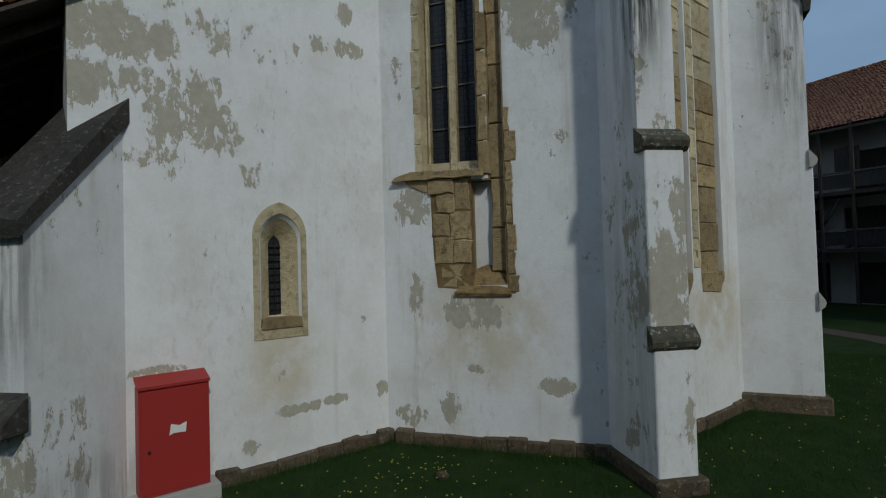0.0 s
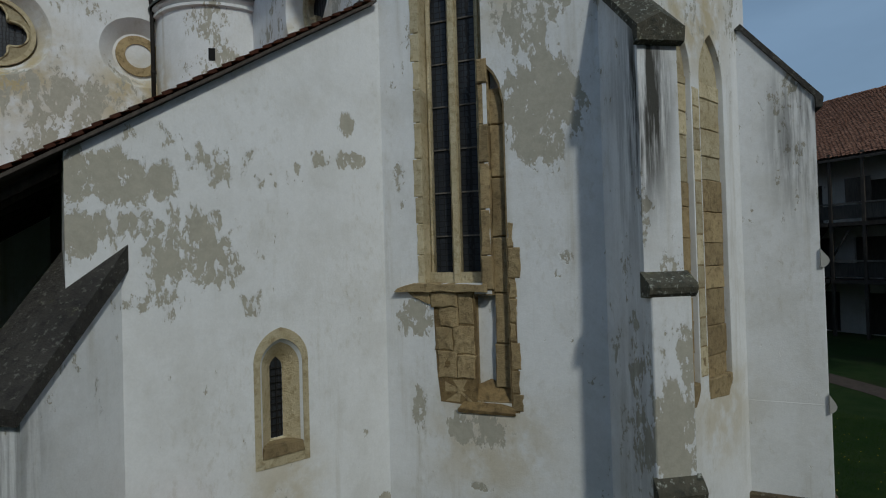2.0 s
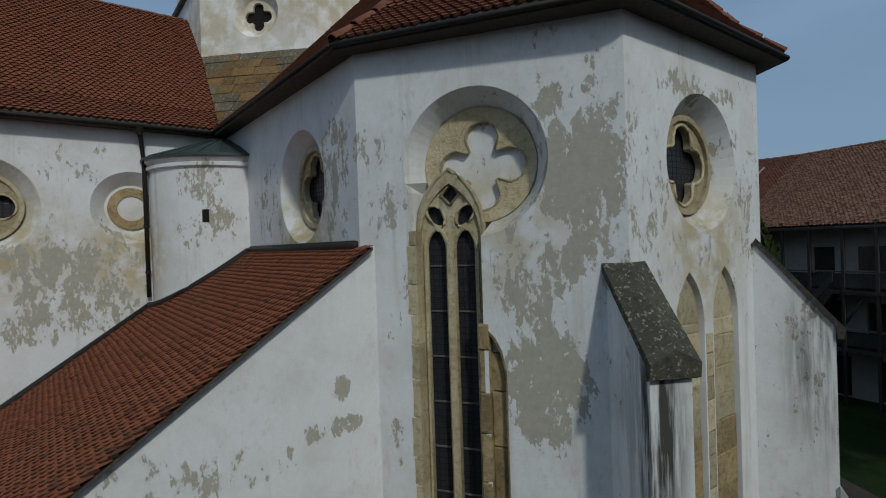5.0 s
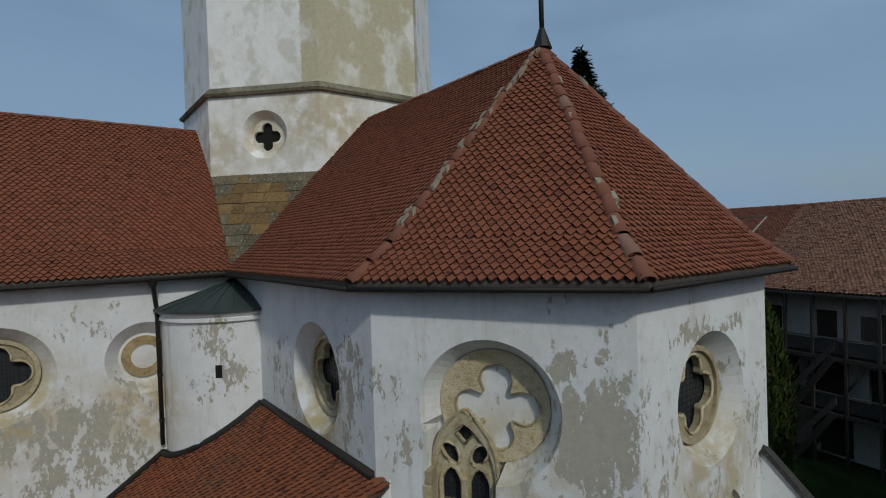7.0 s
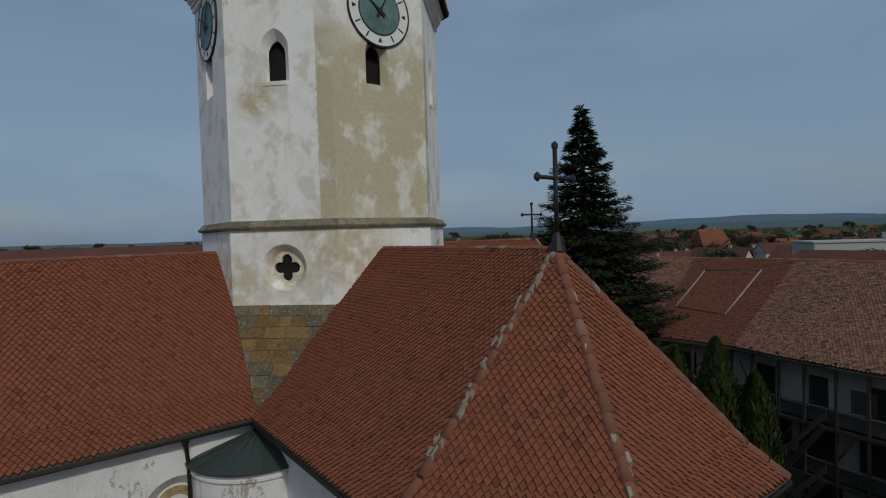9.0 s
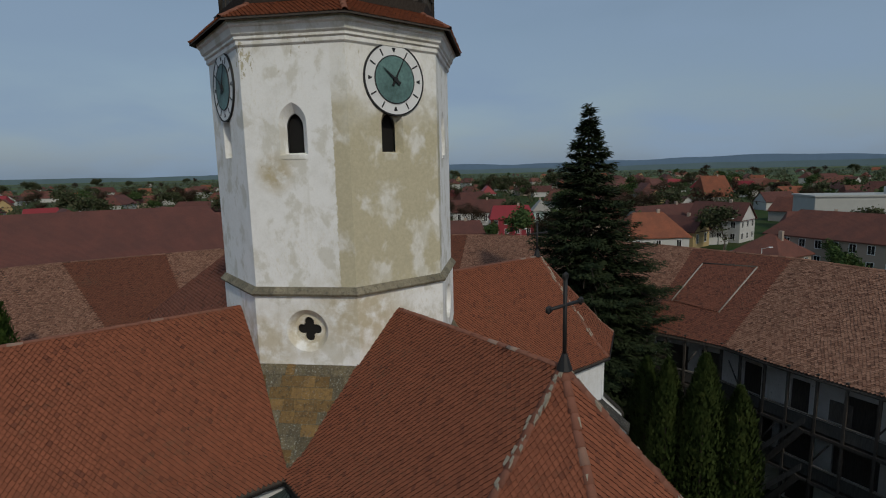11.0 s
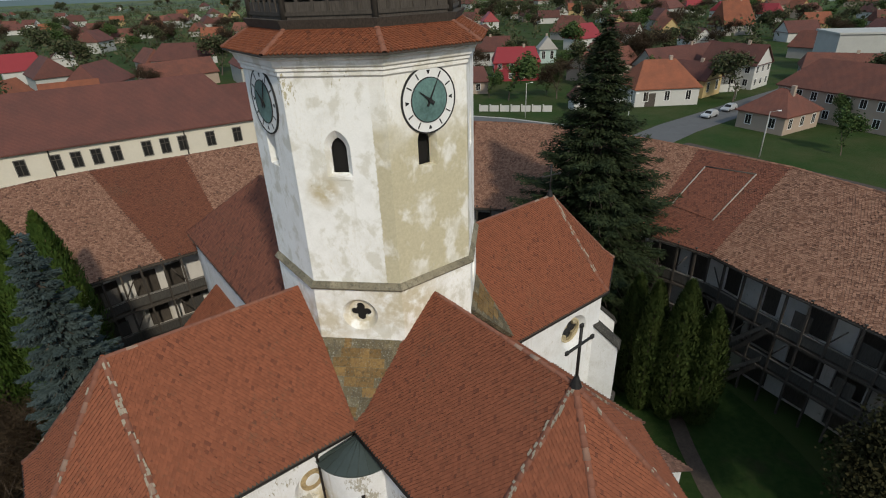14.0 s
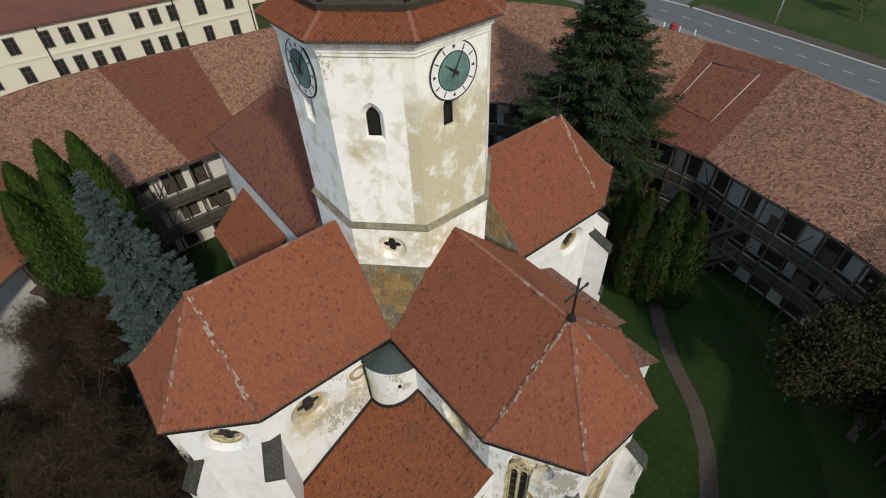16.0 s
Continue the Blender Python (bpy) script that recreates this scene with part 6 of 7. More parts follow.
def gallery_bay(name_parent, a0, a1, kind, seed):
    """One bay of the galleries: posts, floors, boarded parapets and the whitewashed wall behind, with a dark door."""
    rng = random.Random(seed)
    A, B = Vector(ring_pt(a1, R_WALL, 0)), Vector(ring_pt(a0, R_WALL, 0))
    f = Face((A.x, A.y), (B.x, B.y))
    n = f.length
    floors = [GROUND, 3.2, 6.1]
    for i, z in enumerate(floors):
        top = floors[i + 1] if i < 2 else Z_EAVE + 0.5
        w = rng.uniform(0.55, 1.2)
        c = rng.uniform(w + 0.1, n - w - 0.1)
        hole = [(c - w, z + 0.03), (c + w, z + 0.03), (c + w, z + 2.15), (c - w, z + 2.15)]
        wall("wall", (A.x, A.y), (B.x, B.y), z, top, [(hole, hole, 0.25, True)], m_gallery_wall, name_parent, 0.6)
        slab("door", f, hole, 0.2, 0.24, m_wood, name_parent)
        if i:
            slab("gallery_floor", f, [(0, z - 0.2), (n, z - 0.2), (n, z), (0, z)], -1.75, 0.0, m_wood, name_parent)
            slab("parapet", f, [(0, z + 0.15), (n, z + 0.15), (n, z + 0.85), (0, z + 0.85)], -1.66, -1.62, m_wood_dark, name_parent)
            slab("hand_rail", f, [(0, z + 0.9), (n, z + 0.9), (n, z + 0.98), (0, z + 0.98)], -1.7, -1.58, m_wood_grey, name_parent)
    for s in (0.06, n / 2):
        slab("post", f, [(s - 0.07, GROUND), (s + 0.07, GROUND), (s + 0.07, Z_EAVE + 0.2), (s - 0.07, Z_EAVE + 0.2)], -1.72, -1.58, m_wood, name_parent)
    for z in floors[1:]:
        if rng.random() < 0.6:
            e = rng.choice((-1, 1))
            s0 = 0.1 if e > 0 else n / 2 - 0.1
            tube("brace", [f.at(s0, z + 1.2, -1.64), f.at(s0 + e * 0.75, z + 2.5, -1.64)], 0.05, m_wood, name_parent, "", 5)
        if rng.random() < 0.35:
            s0 = rng.uniform(0.2, n - 1.3)
            slab("hung_board", f, [(s0, z + 1.0), (s0 + 1.1, z + 1.0), (s0 + 1.1, z + 2.2), (s0, z + 2.2)], -1.5, -1.46, rng.choice((m_wood, m_wood_dim, m_wood_dark)), name_parent)
    if kind == "stair":
        for i, (z0, z1) in enumerate(((GROUND, 3.2), (3.2, 6.1))):
            s0, s1 = (0.3, n - 0.3)
            for off in (0, 0.8):
                bm = bmesh.new()
                loop = [(s0, z0 - 0.15), (s0 + 0.3, z0 - 0.15), (s1, z1 - 0.1), (s1 - 0.3, z1 + 0.05)]
                pl = [bm.verts.new(f.at(s, z, -1.69 + off)) for s, z in loop]
                pr = [bm.verts.new(f.at(s, z, -1.77 + off)) for s, z in loop]
                bridge(bm, pl, pr)
                bm.faces.new(pl)
                bm.faces.new(pr[::-1])
                bmesh.ops.recalc_face_normals(bm, faces=bm.faces)
                part("stringer", bm, m_wood, name_parent)
            k = 14
            for j in range(k):
                t = (j + 0.5) / k
                s, z = s0 + (s1 - s0) * t, z0 + (z1 - z0) * t
                slab("tread", f, [(s - 0.14, z), (s + 0.14, z), (s + 0.14, z + 0.04), (s - 0.14, z + 0.04)], -1.7, -0.95, m_wood, name_parent)
            loop = [(s0, z0 + 0.5), (s0, z0 + 0.95), (s1, z1 + 0.9), (s1, z1 + 0.45)]
            slab("stair_parapet", f, loop, -1.80, -1.775, m_wood_dim, name_parent)


def build_ring():
    n = 60
    for k in range(n):
        a0, a1 = 2 * math.pi * k / n, 2 * math.pi * (k + 1) / n
        mid = math.degrees((a0 + a1) / 2)
        mid = mid - 360 if mid > 180 else mid
        seg = thing("ring_house", "dwelling of the ring wall with wooden galleries", "gallery house", None, "dwellings of the ring wall")
        seen = -15 < mid or mid < -140
        if seen:
            gallery_bay(seg, a0, a1, "stair" if k == 12 else "", k)
        else:
            p, q = ring_pt(a1, R_WALL, 0), ring_pt(a0, R_WALL, 0)
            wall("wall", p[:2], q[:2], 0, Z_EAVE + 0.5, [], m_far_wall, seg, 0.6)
        p, q = ring_pt(a0, R_OUT, 0), ring_pt(a1, R_OUT, 0)
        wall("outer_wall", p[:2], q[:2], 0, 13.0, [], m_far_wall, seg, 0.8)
        poly = [ring_pt(a0, R_EAVE, Z_EAVE), ring_pt(a1, R_EAVE, Z_EAVE), ring_pt(a1, R_RIDGE, Z_RIDGE), ring_pt(a0, R_RIDGE, Z_RIDGE)]
        back = [ring_pt(a0, R_OUT + 0.4, 12.9), ring_pt(a1, R_OUT + 0.4, 12.9)]
        vs = [Vector(p) - Vector((0, 0, 0.10)) for p in poly + back] + [Vector(poly[0]) - Vector((0, 0, 0.2)), Vector(poly[1]) - Vector((0, 0, 0.2)), Vector(ring_pt(a1, R_WALL + 0.3, Z_EAVE + 0.6)), Vector(ring_pt(a0, R_WALL + 0.3, Z_EAVE + 0.6))]
        mat = ring_tile(mid)
        roof = raw("roof", vs, [(0, 1, 2, 3), (3, 2, 5, 4), (6, 7, 1, 0), (6, 9, 8, 7)], m_wood, seg)
        if seen:
            v, f = tile_patch(poly, 0.19, 0.15, 200 + k)
            darken_tails(raw("tiles", v, f, mat, roof, kind="stuff"), 3)
        else:
            raw("tile_sheet", poly, [(0, 1, 2, 3)], mat, roof)
        raw("outer_tiles", [Vector(p) + Vector((0, 0, 0.02)) for p in (poly[3], poly[2], back[1], back[0])], [(0, 1, 2, 3)], mat, roof)
        me = ridge_meshes[0]
        ridge_row(poly[3], poly[2], me, roof, step=0.5)


def ring_tile(deg):
    """Roof patches of different age round the ring."""
    for a, b, m in ((10, 62, m_tile_grey), (62, 84, m_tile_pink), (84, 96, m_tile_dark), (96, 132, m_tile_pink), (132, 162, m_tile_ring), (162, 180, m_tile_pink), (180, 192, m_tile_ring), (192, 212, m_tile_pink)):
        if a <= deg < b or a <= deg + 360 < b or a <= deg - 360 < b:
            return m
    return m_tile_ring


ridge_meshes = [ridge_mesh(m_tile_grey, 0.55, 0.12)]
build_ring()


def roof_hatch():
    """A patch of renewed roof with pale flashings down its sides."""
    h = thing("roof_hatch", "renewed strip of ring roof edged with pale flashings", "roof hatch")
    def on(a, r):
        p = Vector(ring_pt(radians(a), r, 0))
        e, t = around(radians(a), EAVE_AT), around(radians(a), RIDGE_AT)
        rr = (Vector((p.x, p.y, 0)) - Vector((*cw(*RING), 0))).length
        p.z = Z_EAVE + (Z_RIDGE - Z_EAVE) * (rr - e) / (t - e)
        return p
    lift = Vector((0, 0, 0.10))
    a0, a1 = 93.6, 87.0
    top0, top1, low0, low1 = on(a0, 31.6), on(a1, 31.8), on(94.6, 28.1), on(87.6, 27.8)
    tube("flashing", [top0 + lift, low0 + lift], 0.06, m_flash, h, "pale metal flashing", 6)
    tube("flashing", [top1 + lift, low1 + lift], 0.06, m_flash, h, "pale metal flashing", 6)
    tube("head", [top0 + lift, top1 + lift], 0.08, m_wood, h, "dark upper edge", 6)
    quad = [low0 + lift * 0.7, low1 + lift * 0.7, top1 + lift * 0.7, top0 + lift * 0.7]
    v, f = tile_patch(quad, 0.19, 0.15, 5)
    raw("tiles", v, f, m_tile_dark, h, kind="stuff")


roof_hatch()


# ---- trees ----
def needle_tree(name, label, x, y, h, r, material, layers=26, seed=1, droop=0.35, z0=GROUND, clumps=9, power=0.9, low=None):
    """A conifer: tapered trunk, whorls of drooping limbs, each carrying many small sprays."""
    rng = np.random.default_rng(seed)
    t = thing(name, label, "tree", Matrix.Translation((x, y, z0)))
    tube("trunk", [(0, 0, -0.2), (0, 0, h * 0.5), (0, 0, h * 0.98)], 0.028 * h, m_bark, t, "", 8, 0.02)
    LV, LF, V, F = [], [], [], []
    for k in range(layers):
        f = (k + 0.5) / layers
        z = h * (0.06 + 0.93 * f)
        reach = r * (1 - f) ** power * rng.uniform(0.85, 1.1) + 0.12
        if low and z < low[0]:
            reach = min(reach, low[1])
        n = int(8 + 8 * (1 - f))
        z1 = z
        for j in range(n):
            a = 2 * math.pi * (j + rng.random()) / n
            z = z1 + h / layers * rng.uniform(-0.6, 0.6)
            L = reach * rng.uniform(0.7, 1.12)
            d = np.array([math.cos(a), math.sin(a), 0])
            side = np.array([-d[1], d[0], 0])
            tip_z = z - droop * L * rng.uniform(0.6, 1.2)
            o = len(LV)
            for s, w in ((0.0, 0.035), (1.0, 0.008)):
                c = d * L * s + np.array([0, 0, z + (tip_z - z) * s])
                for q in ((1, 0), (-0.5, 0.86), (-0.5, -0.86)):
                    LV.append((c + side * w * q[0] * (h / 12) + np.array([0, 0, w * q[1] * (h / 12)])).tolist())
            LF += [(o, o + 1, o + 4, o + 3), (o + 1, o + 2, o + 5, o + 4), (o + 2, o, o + 3, o + 5)]
            m = 3 * max(4, int(clumps * L / r * 13.0) + 6)
            k3 = np.arange(m)
            q = 0.1 + 0.9 * np.sqrt((k3 + rng.random(m)) / m)
            bough = 0.24 * L * (1 - q) + 0.025 * r
            across = rng.uniform(-1, 1, m) * bough
            c = d * L * q[:, None] + side * across[:, None] + np.stack([0 * q, 0 * q, z + (tip_z - z) * q + 0.16 * L * q ** 3 - 0.25 * np.abs(across)], 1) + rng.normal(0, 0.018 * r / 2, (m, 3))
            w = ((0.17 + 0.3 * (1 - q)) * (0.25 + 0.15 * r / 3.5) * rng.uniform(0.5, 1.35, m))[:, None]
            v1 = d * 0.8 + side * (across / (bough + 1e-6) * 0.8 + rng.normal(0, 0.2, m))[:, None]
            v1[:, 2] += -0.08 + rng.normal(0, 0.28, m)
            v1 /= np.linalg.norm(v1, axis=1)[:, None]
            v2 = np.cross(v1, [0, 0, 1]) + rng.normal(0, 0.3, (m, 3))
            V.append(np.stack([c - v2 * w * 0.3, c + v1 * w - v2 * w * 0.26, c + v1 * w * 1.8, c + v1 * w + v2 * w * 0.28, c + v2 * w * 0.3], 1).reshape(-1, 3))
    V = np.concatenate(V).tolist()
    F = np.arange(len(V)).reshape(-1, 5).tolist()
    raw("branchwork", LV, LF, m_bark, t, kind="stuff")
    raw("crown", V, F, material, t)
    return t


def column_tree(name, label, x, y, h, r, seed, material=None, density=1.0, z0=GROUND, lean=0.0):
    """A narrow thuja or cypress of upright sprays."""
    rng = np.random.default_rng(seed)
    t = thing(name, label, "tree", Matrix.Translation((x, y, z0)))
    tube("trunk", [(0, 0, -0.2), (0, 0, h * 0.85)], 0.12, m_bark, t, "", 6, 0.03)
    n = int(6000 * density * (h / 9) * (r / 1.2))
    f = rng.random(n) ** 0.8
    z = h * f
    env = r * np.minimum(1, f / 0.16) ** 0.5 * (1 - np.maximum(0, (f - 0.45) / 0.55) ** 1.9) ** 0.75
    a = rng.random(n) * 2 * math.pi
    lob = 1 + 0.13 * np.sin(3 * a + seed) + 0.08 * np.sin(7 * a + z * 1.3)
    rr = env * lob * (0.72 + 0.3 * rng.random(n))
    c = np.stack([rr * np.cos(a) + lean * z, rr * np.sin(a), z], 1)
    up = np.stack([0.35 * np.cos(a), 0.35 * np.sin(a), np.ones(n)], 1) + rng.normal(0, 0.22, (n, 3))
    up /= np.linalg.norm(up, axis=1)[:, None]
    sd = np.cross(up, np.stack([np.cos(a), np.sin(a), np.zeros(n)], 1)) + rng.normal(0, 0.3, (n, 3))
    w = rng.uniform(0.06, 0.13, (n, 1))
    V = np.stack([c - sd * w * 0.4, c + up * w * 1.2 - sd * w * 0.45, c + up * w * 2.6, c + up * w * 1.2 + sd * w * 0.45, c + sd * w * 0.4], 1).reshape(-1, 3).tolist()
    F = np.arange(5 * n).reshape(-1, 5).tolist()
    raw("crown", V, F, material or m_thuja, t)
    return t


def branching(V, F, p, d, L, r, depth, rng, tips):
    """A limb that forks, as three-sided tapered pieces."""
    steps = 2
    q = p
    for s in range(steps):
        nd = (d + rng.normal(0, 0.12, 3))
        nd /= np.linalg.norm(nd)
        e = q + nd * L / steps
        o = len(V)
        side = np.cross(nd, [0.3, 0.5, 0.8])
        side /= np.linalg.norm(side) + 1e-9
        up = np.cross(nd, side)
        r0, r1 = r * (1 - 0.3 * s), r * (1 - 0.3 * (s + 1))
        for c, rr in ((q, r0), (e, r1)):
            for k in range(3):
                a = 2.094 * k
                V.append((c + rr * (math.cos(a) * side + math.sin(a) * up)).tolist())
        F += [(o, o + 1, o + 4, o + 3), (o + 1, o + 2, o + 5, o + 4), (o + 2, o, o + 3, o + 5)]
        q, d = e, nd
    tips.append((q, d))
    if depth > 0:
        for k in range(rng.integers(2, 4)):
            nd = d + rng.normal(0, 0.5, 3) + np.array([0, 0, 0.12])
            nd /= np.linalg.norm(nd)
            branching(V, F, q, nd, L * rng.uniform(0.6, 0.85), r * 0.58, depth - 1, rng, tips)


def broad_tree(name, label, x, y, h, material, seed, leaves=900, leaf_size=0.25, depth=4, bark=None, trunk=0.3, z0=GROUND, thin=False):
    """A leafy or bare tree: forking limbs, and small leaf clumps at the ends."""
    rng = np.random.default_rng(seed)
    t = thing(name, label, "tree", Matrix.Translation((x, y, z0)))
    V, F, tips = [], [], []
    base = np.array([0, 0, -0.2])
    branching(V, F, base, np.array([0, 0, 1.0]), h * 0.3, trunk, depth, rng, tips)
    raw("branchwork", V, F, bark or m_bark, t, kind="stuff")
    if leaves:
        pts = [p for p, d in tips if p[2] > h * 0.25] or [p for p, d in tips]
        P = np.array(pts)
        c = P[rng.integers(len(P), size=leaves)] + rng.normal(0, h * 0.05, (leaves, 3))
        a, b = rng.normal(0, 1, (leaves, 3)), rng.normal(0, 1, (leaves, 3))
        a /= np.linalg.norm(a, axis=1)[:, None]
        b = np.cross(a, b)
        b /= np.linalg.norm(b, axis=1)[:, None] + 1e-9
        w = leaf_size * rng.uniform(0.6, 1.4, (leaves, 1))
        fl, fw = (3.2, 0.09) if thin else (1.0, 0.7)
        LV = np.stack([c - a * w * fl, c + b * w * fw, c + a * w * fl, c - b * w * fw], 1).reshape(-1, 3).tolist()
        LF = np.arange(4 * leaves).reshape(-1, 4).tolist()
        raw("crown", LV, LF, material, t)
    return t


needle_tree("spruce_tree", "tall dark green spruce beside the ring roofs", *cw(-4.0, 21.3), 25.4, 10.4, m_spruce, 44, 3, 0.26, clumps=17, power=1.0, low=(8.5, 5.6))
needle_tree("spruce_tree", "blue-grey spruce beside the transept", *cw(-9.3, -13.0), 18.2, 4.0, m_blue, 40, 7, 0.3, clumps=12, power=0.72)
for i, (p, q, h, r) in enumerate(((-18.4, -12.6, 16.2, 1.5), (-19.6, -14.4, 15.8, 1.5), (-17.2, -14.8, 15.0, 1.5), (-20.6, -16.6, 14.6, 1.5), (-18.6, -17.4, 13.8, 1.5))):
    column_tree("thuja_tree", "bright green upright thuja", *cw(p, q), h, r * 1.05, 20 + i, density=1.2)
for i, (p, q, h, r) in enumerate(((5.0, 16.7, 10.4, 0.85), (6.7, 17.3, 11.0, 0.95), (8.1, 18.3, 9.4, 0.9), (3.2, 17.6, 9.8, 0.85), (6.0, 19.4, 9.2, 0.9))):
    column_tree("thuja_tree", "columnar thuja in shaded green on the courtyard lawn", *cw(p, q), h, r * 1.3, 40 + i, m_thuja_dark, 1.3)
broad_tree("yew_tree", "broad dark yew on the courtyard lawn", *cw(18.6, 18.6), 10.5, m_yew, 5, 42000, 0.1, 5, None, 0.35)
broad_tree("yew_tree", "broad dark yew on the courtyard lawn", *cw(22.0, 17.6), 9.5, m_yew, 6, 24000, 0.1, 5, None, 0.35)
for i, (p, q) in enumerate(((-6, -20), (-10, -19), (-3, -22), (-13, -20.5), (1, -21), (-8, -22.5), (-16, -19), (4, -19), (-1, -19.5), (-4, -18), (1, -18), (-12, -17.5))):
    broad_tree("bare_tree", "bare brown tree with fine twigs", *cw(p, q), 7.5, m_twig, 60 + i, 9000, 0.12, 5, m_bark, 0.16, thin=True)


# ---- turf by the walls, with dandelions ----
def turf():
    rng = np.random.default_rng(11)
    n = 210000
    p, q = rng.uniform(11.75, 20, n), rng.uniform(-8.5, 9, n)
    inside_choir = (q > -4) & (p < 14.86 - np.maximum(0, -(q + 2.1)) * 1.5) & (q < 2.4)
    at_foot = (abs(p - 15.1) < 0.6) & (abs(q + 2.35) < 0.4) | (abs(p - 15.3) < 0.6) & (abs(q - 2.1) < 0.4)
    keep = ~(inside_choir | at_foot)
    p, q = p[keep], q[keep]
    n = len(p)
    gap = np.where(q < -4, p - 11.66, np.where(q < -2, abs((p - 11.66) * 0.547 - (q + 4.24) * 0.837), np.where(q < 2, abs(p - 14.72), 9)))
    h = rng.uniform(0.025, 0.07, n) * np.where(gap < 0.3, 2.2, 1.0)
    a, w = rng.uniform(0, 6.28, n), rng.uniform(0.003, 0.006, n)
    M = np.array(CHURCH)
    x, y = M[0, 0] * p + M[0, 1] * q + M[0, 3], M[1, 0] * p + M[1, 1] * q + M[1, 3]
    lean = rng.normal(0, 0.03, (2, n))
    g0 = np.full(n, GROUND)
    V = np.stack([np.stack([x - w * np.cos(a), y - w * np.sin(a), g0], 1), np.stack([x + w * np.cos(a), y + w * np.sin(a), g0], 1), np.stack([x + lean[0], y + lean[1], g0 + h], 1)], 1).reshape(-1, 3).tolist()
    F = np.arange(3 * n).reshape(-1, 3).tolist()
    g = raw("grass", V, F, m_blade, None)
    tagged(g, "short green grass by the church walls", "grass", kind="stuff")
    V, F = [], []
    for i in range(560):
        p, q = rng.uniform(12.2, 17.5), rng.uniform(-6.5, 8.5)
        if i % 9 == 0:
            p, q = rng.normal(13.2, 0.5), rng.normal(-5.0, 0.6)
        if q > -4.5 and p < 15.2 - max(0, -(q + 2.1)) * 1.4 and q < 2.4 or (rng.random() < 0.35 and q > 0):
            continue
        x, y = cw(p, q)
        z = GROUND + rng.uniform(0.06, 0.13)
        r = rng.uniform(0.008, 0.015)
        o = len(V)
        V += [(x + r * math.cos(k * 1.047), y + r * math.sin(k * 1.047), z + 0.006 * (k % 2)) for k in range(6)] + [(x, y, z + 0.014)]
        F += [(o + k, o + (k + 1) % 6, o + 6) for k in range(6)]
    g = raw("dandelions", V, F, m_flower, None)
    tagged(g, "yellow dandelion heads in the grass", "flowers", kind="stuff")


turf()
bm = bmesh.new()
bmesh.ops.create_icosphere(bm, subdivisions=2, radius=0.09, matrix=Matrix.Translation((*cw(13.42, -4.42), GROUND + 0.05)) @ Matrix.Diagonal((1, 0.7, 0.9, 1)))
for v in bm.verts:
    v.co += 0.03 * Vector(noise.noise_vector(v.co * 9))
tagged(part("stone", bm, m_plinth, None), "small grey stone lying in the grass", "stone")


# ---- the town beyond the ring ----
m_ochre = plain("ochre_facade", (0.45, 0.33, 0.16), 0.9, 0, 0.1, 0.7)
m_whitew = plain("white_facade", (0.5, 0.49, 0.46), 0.9, 0, 0.1, 0.7)
m_greyw = plain("grey_facade", (0.33, 0.31, 0.28), 0.9, 0, 0.12, 0.7)
m_redw = plain("bright_red_facade", (0.26, 0.035, 0.045), 0.9, 0, 0.08, 0.7)
m_pinkw = plain("brownish_facade", (0.36, 0.28, 0.22), 0.9, 0, 0.1, 0.7)
m_tealw = plain("pale_teal_facade", (0.4, 0.5, 0.47), 0.9, 0, 0.1, 0.7)
m_concrete = plain("pale_concrete", (0.4, 0.4, 0.37), 0.9, 0, 0.12, 0.4)
m_redroof = plain("bright_red_sheet_roof", (0.24, 0.025, 0.03), 0.6, 0, 0.1, 0.5)
m_paint = plain("worn_road_paint", (0.33, 0.33, 0.32), 0.8, 0, 0.1)
m_car = plain("silver_car_paint", (0.5, 0.51, 0.52), 0.3, 0.3, 0.03)
m_tyre = plain("black_rubber", (0.02, 0.02, 0.02), 0.8)


def rows_roof(name, a, b, rr):
    """Tile rows as a bump for roofs that stay far off."""
    k = Nodes(name, 0.85, 0, 0.3)
    w = k.add("ShaderNodeTexWave")
    k.link(k.geo.outputs["Position"], w.inputs["Vector"])
    w.bands_direction = "Z"
    w.inputs["Scale"].default_value, w.inputs["Distortion"].default_value = rr, 1.2
    n = k.noise(0.35, 5, 0.65)
    f = k.noise(6, 5, 0.7)
    c = k.mix(k.ramp(n, 0.3, 0.7), (*a, 1), (*b, 1))
    c = k.shift(k.shift(c, f, 0.3), w.outputs["Fac"], 0.12)
    c = k.shift(c, k.rnd(), 0.18)
    return k.done(c, w.outputs["Fac"], 0.4, 0.05)


m_roof_a = rows_roof("town_roof_brown", (0.125, 0.047, 0.036), (0.095, 0.04, 0.032), 2.2)
m_roof_b = rows_roof("town_roof_red", (0.17, 0.062, 0.042), (0.12, 0.05, 0.037), 2.2)
m_roof_c = rows_roof("town_roof_orange", (0.25, 0.082, 0.042), (0.18, 0.064, 0.036), 2.2)


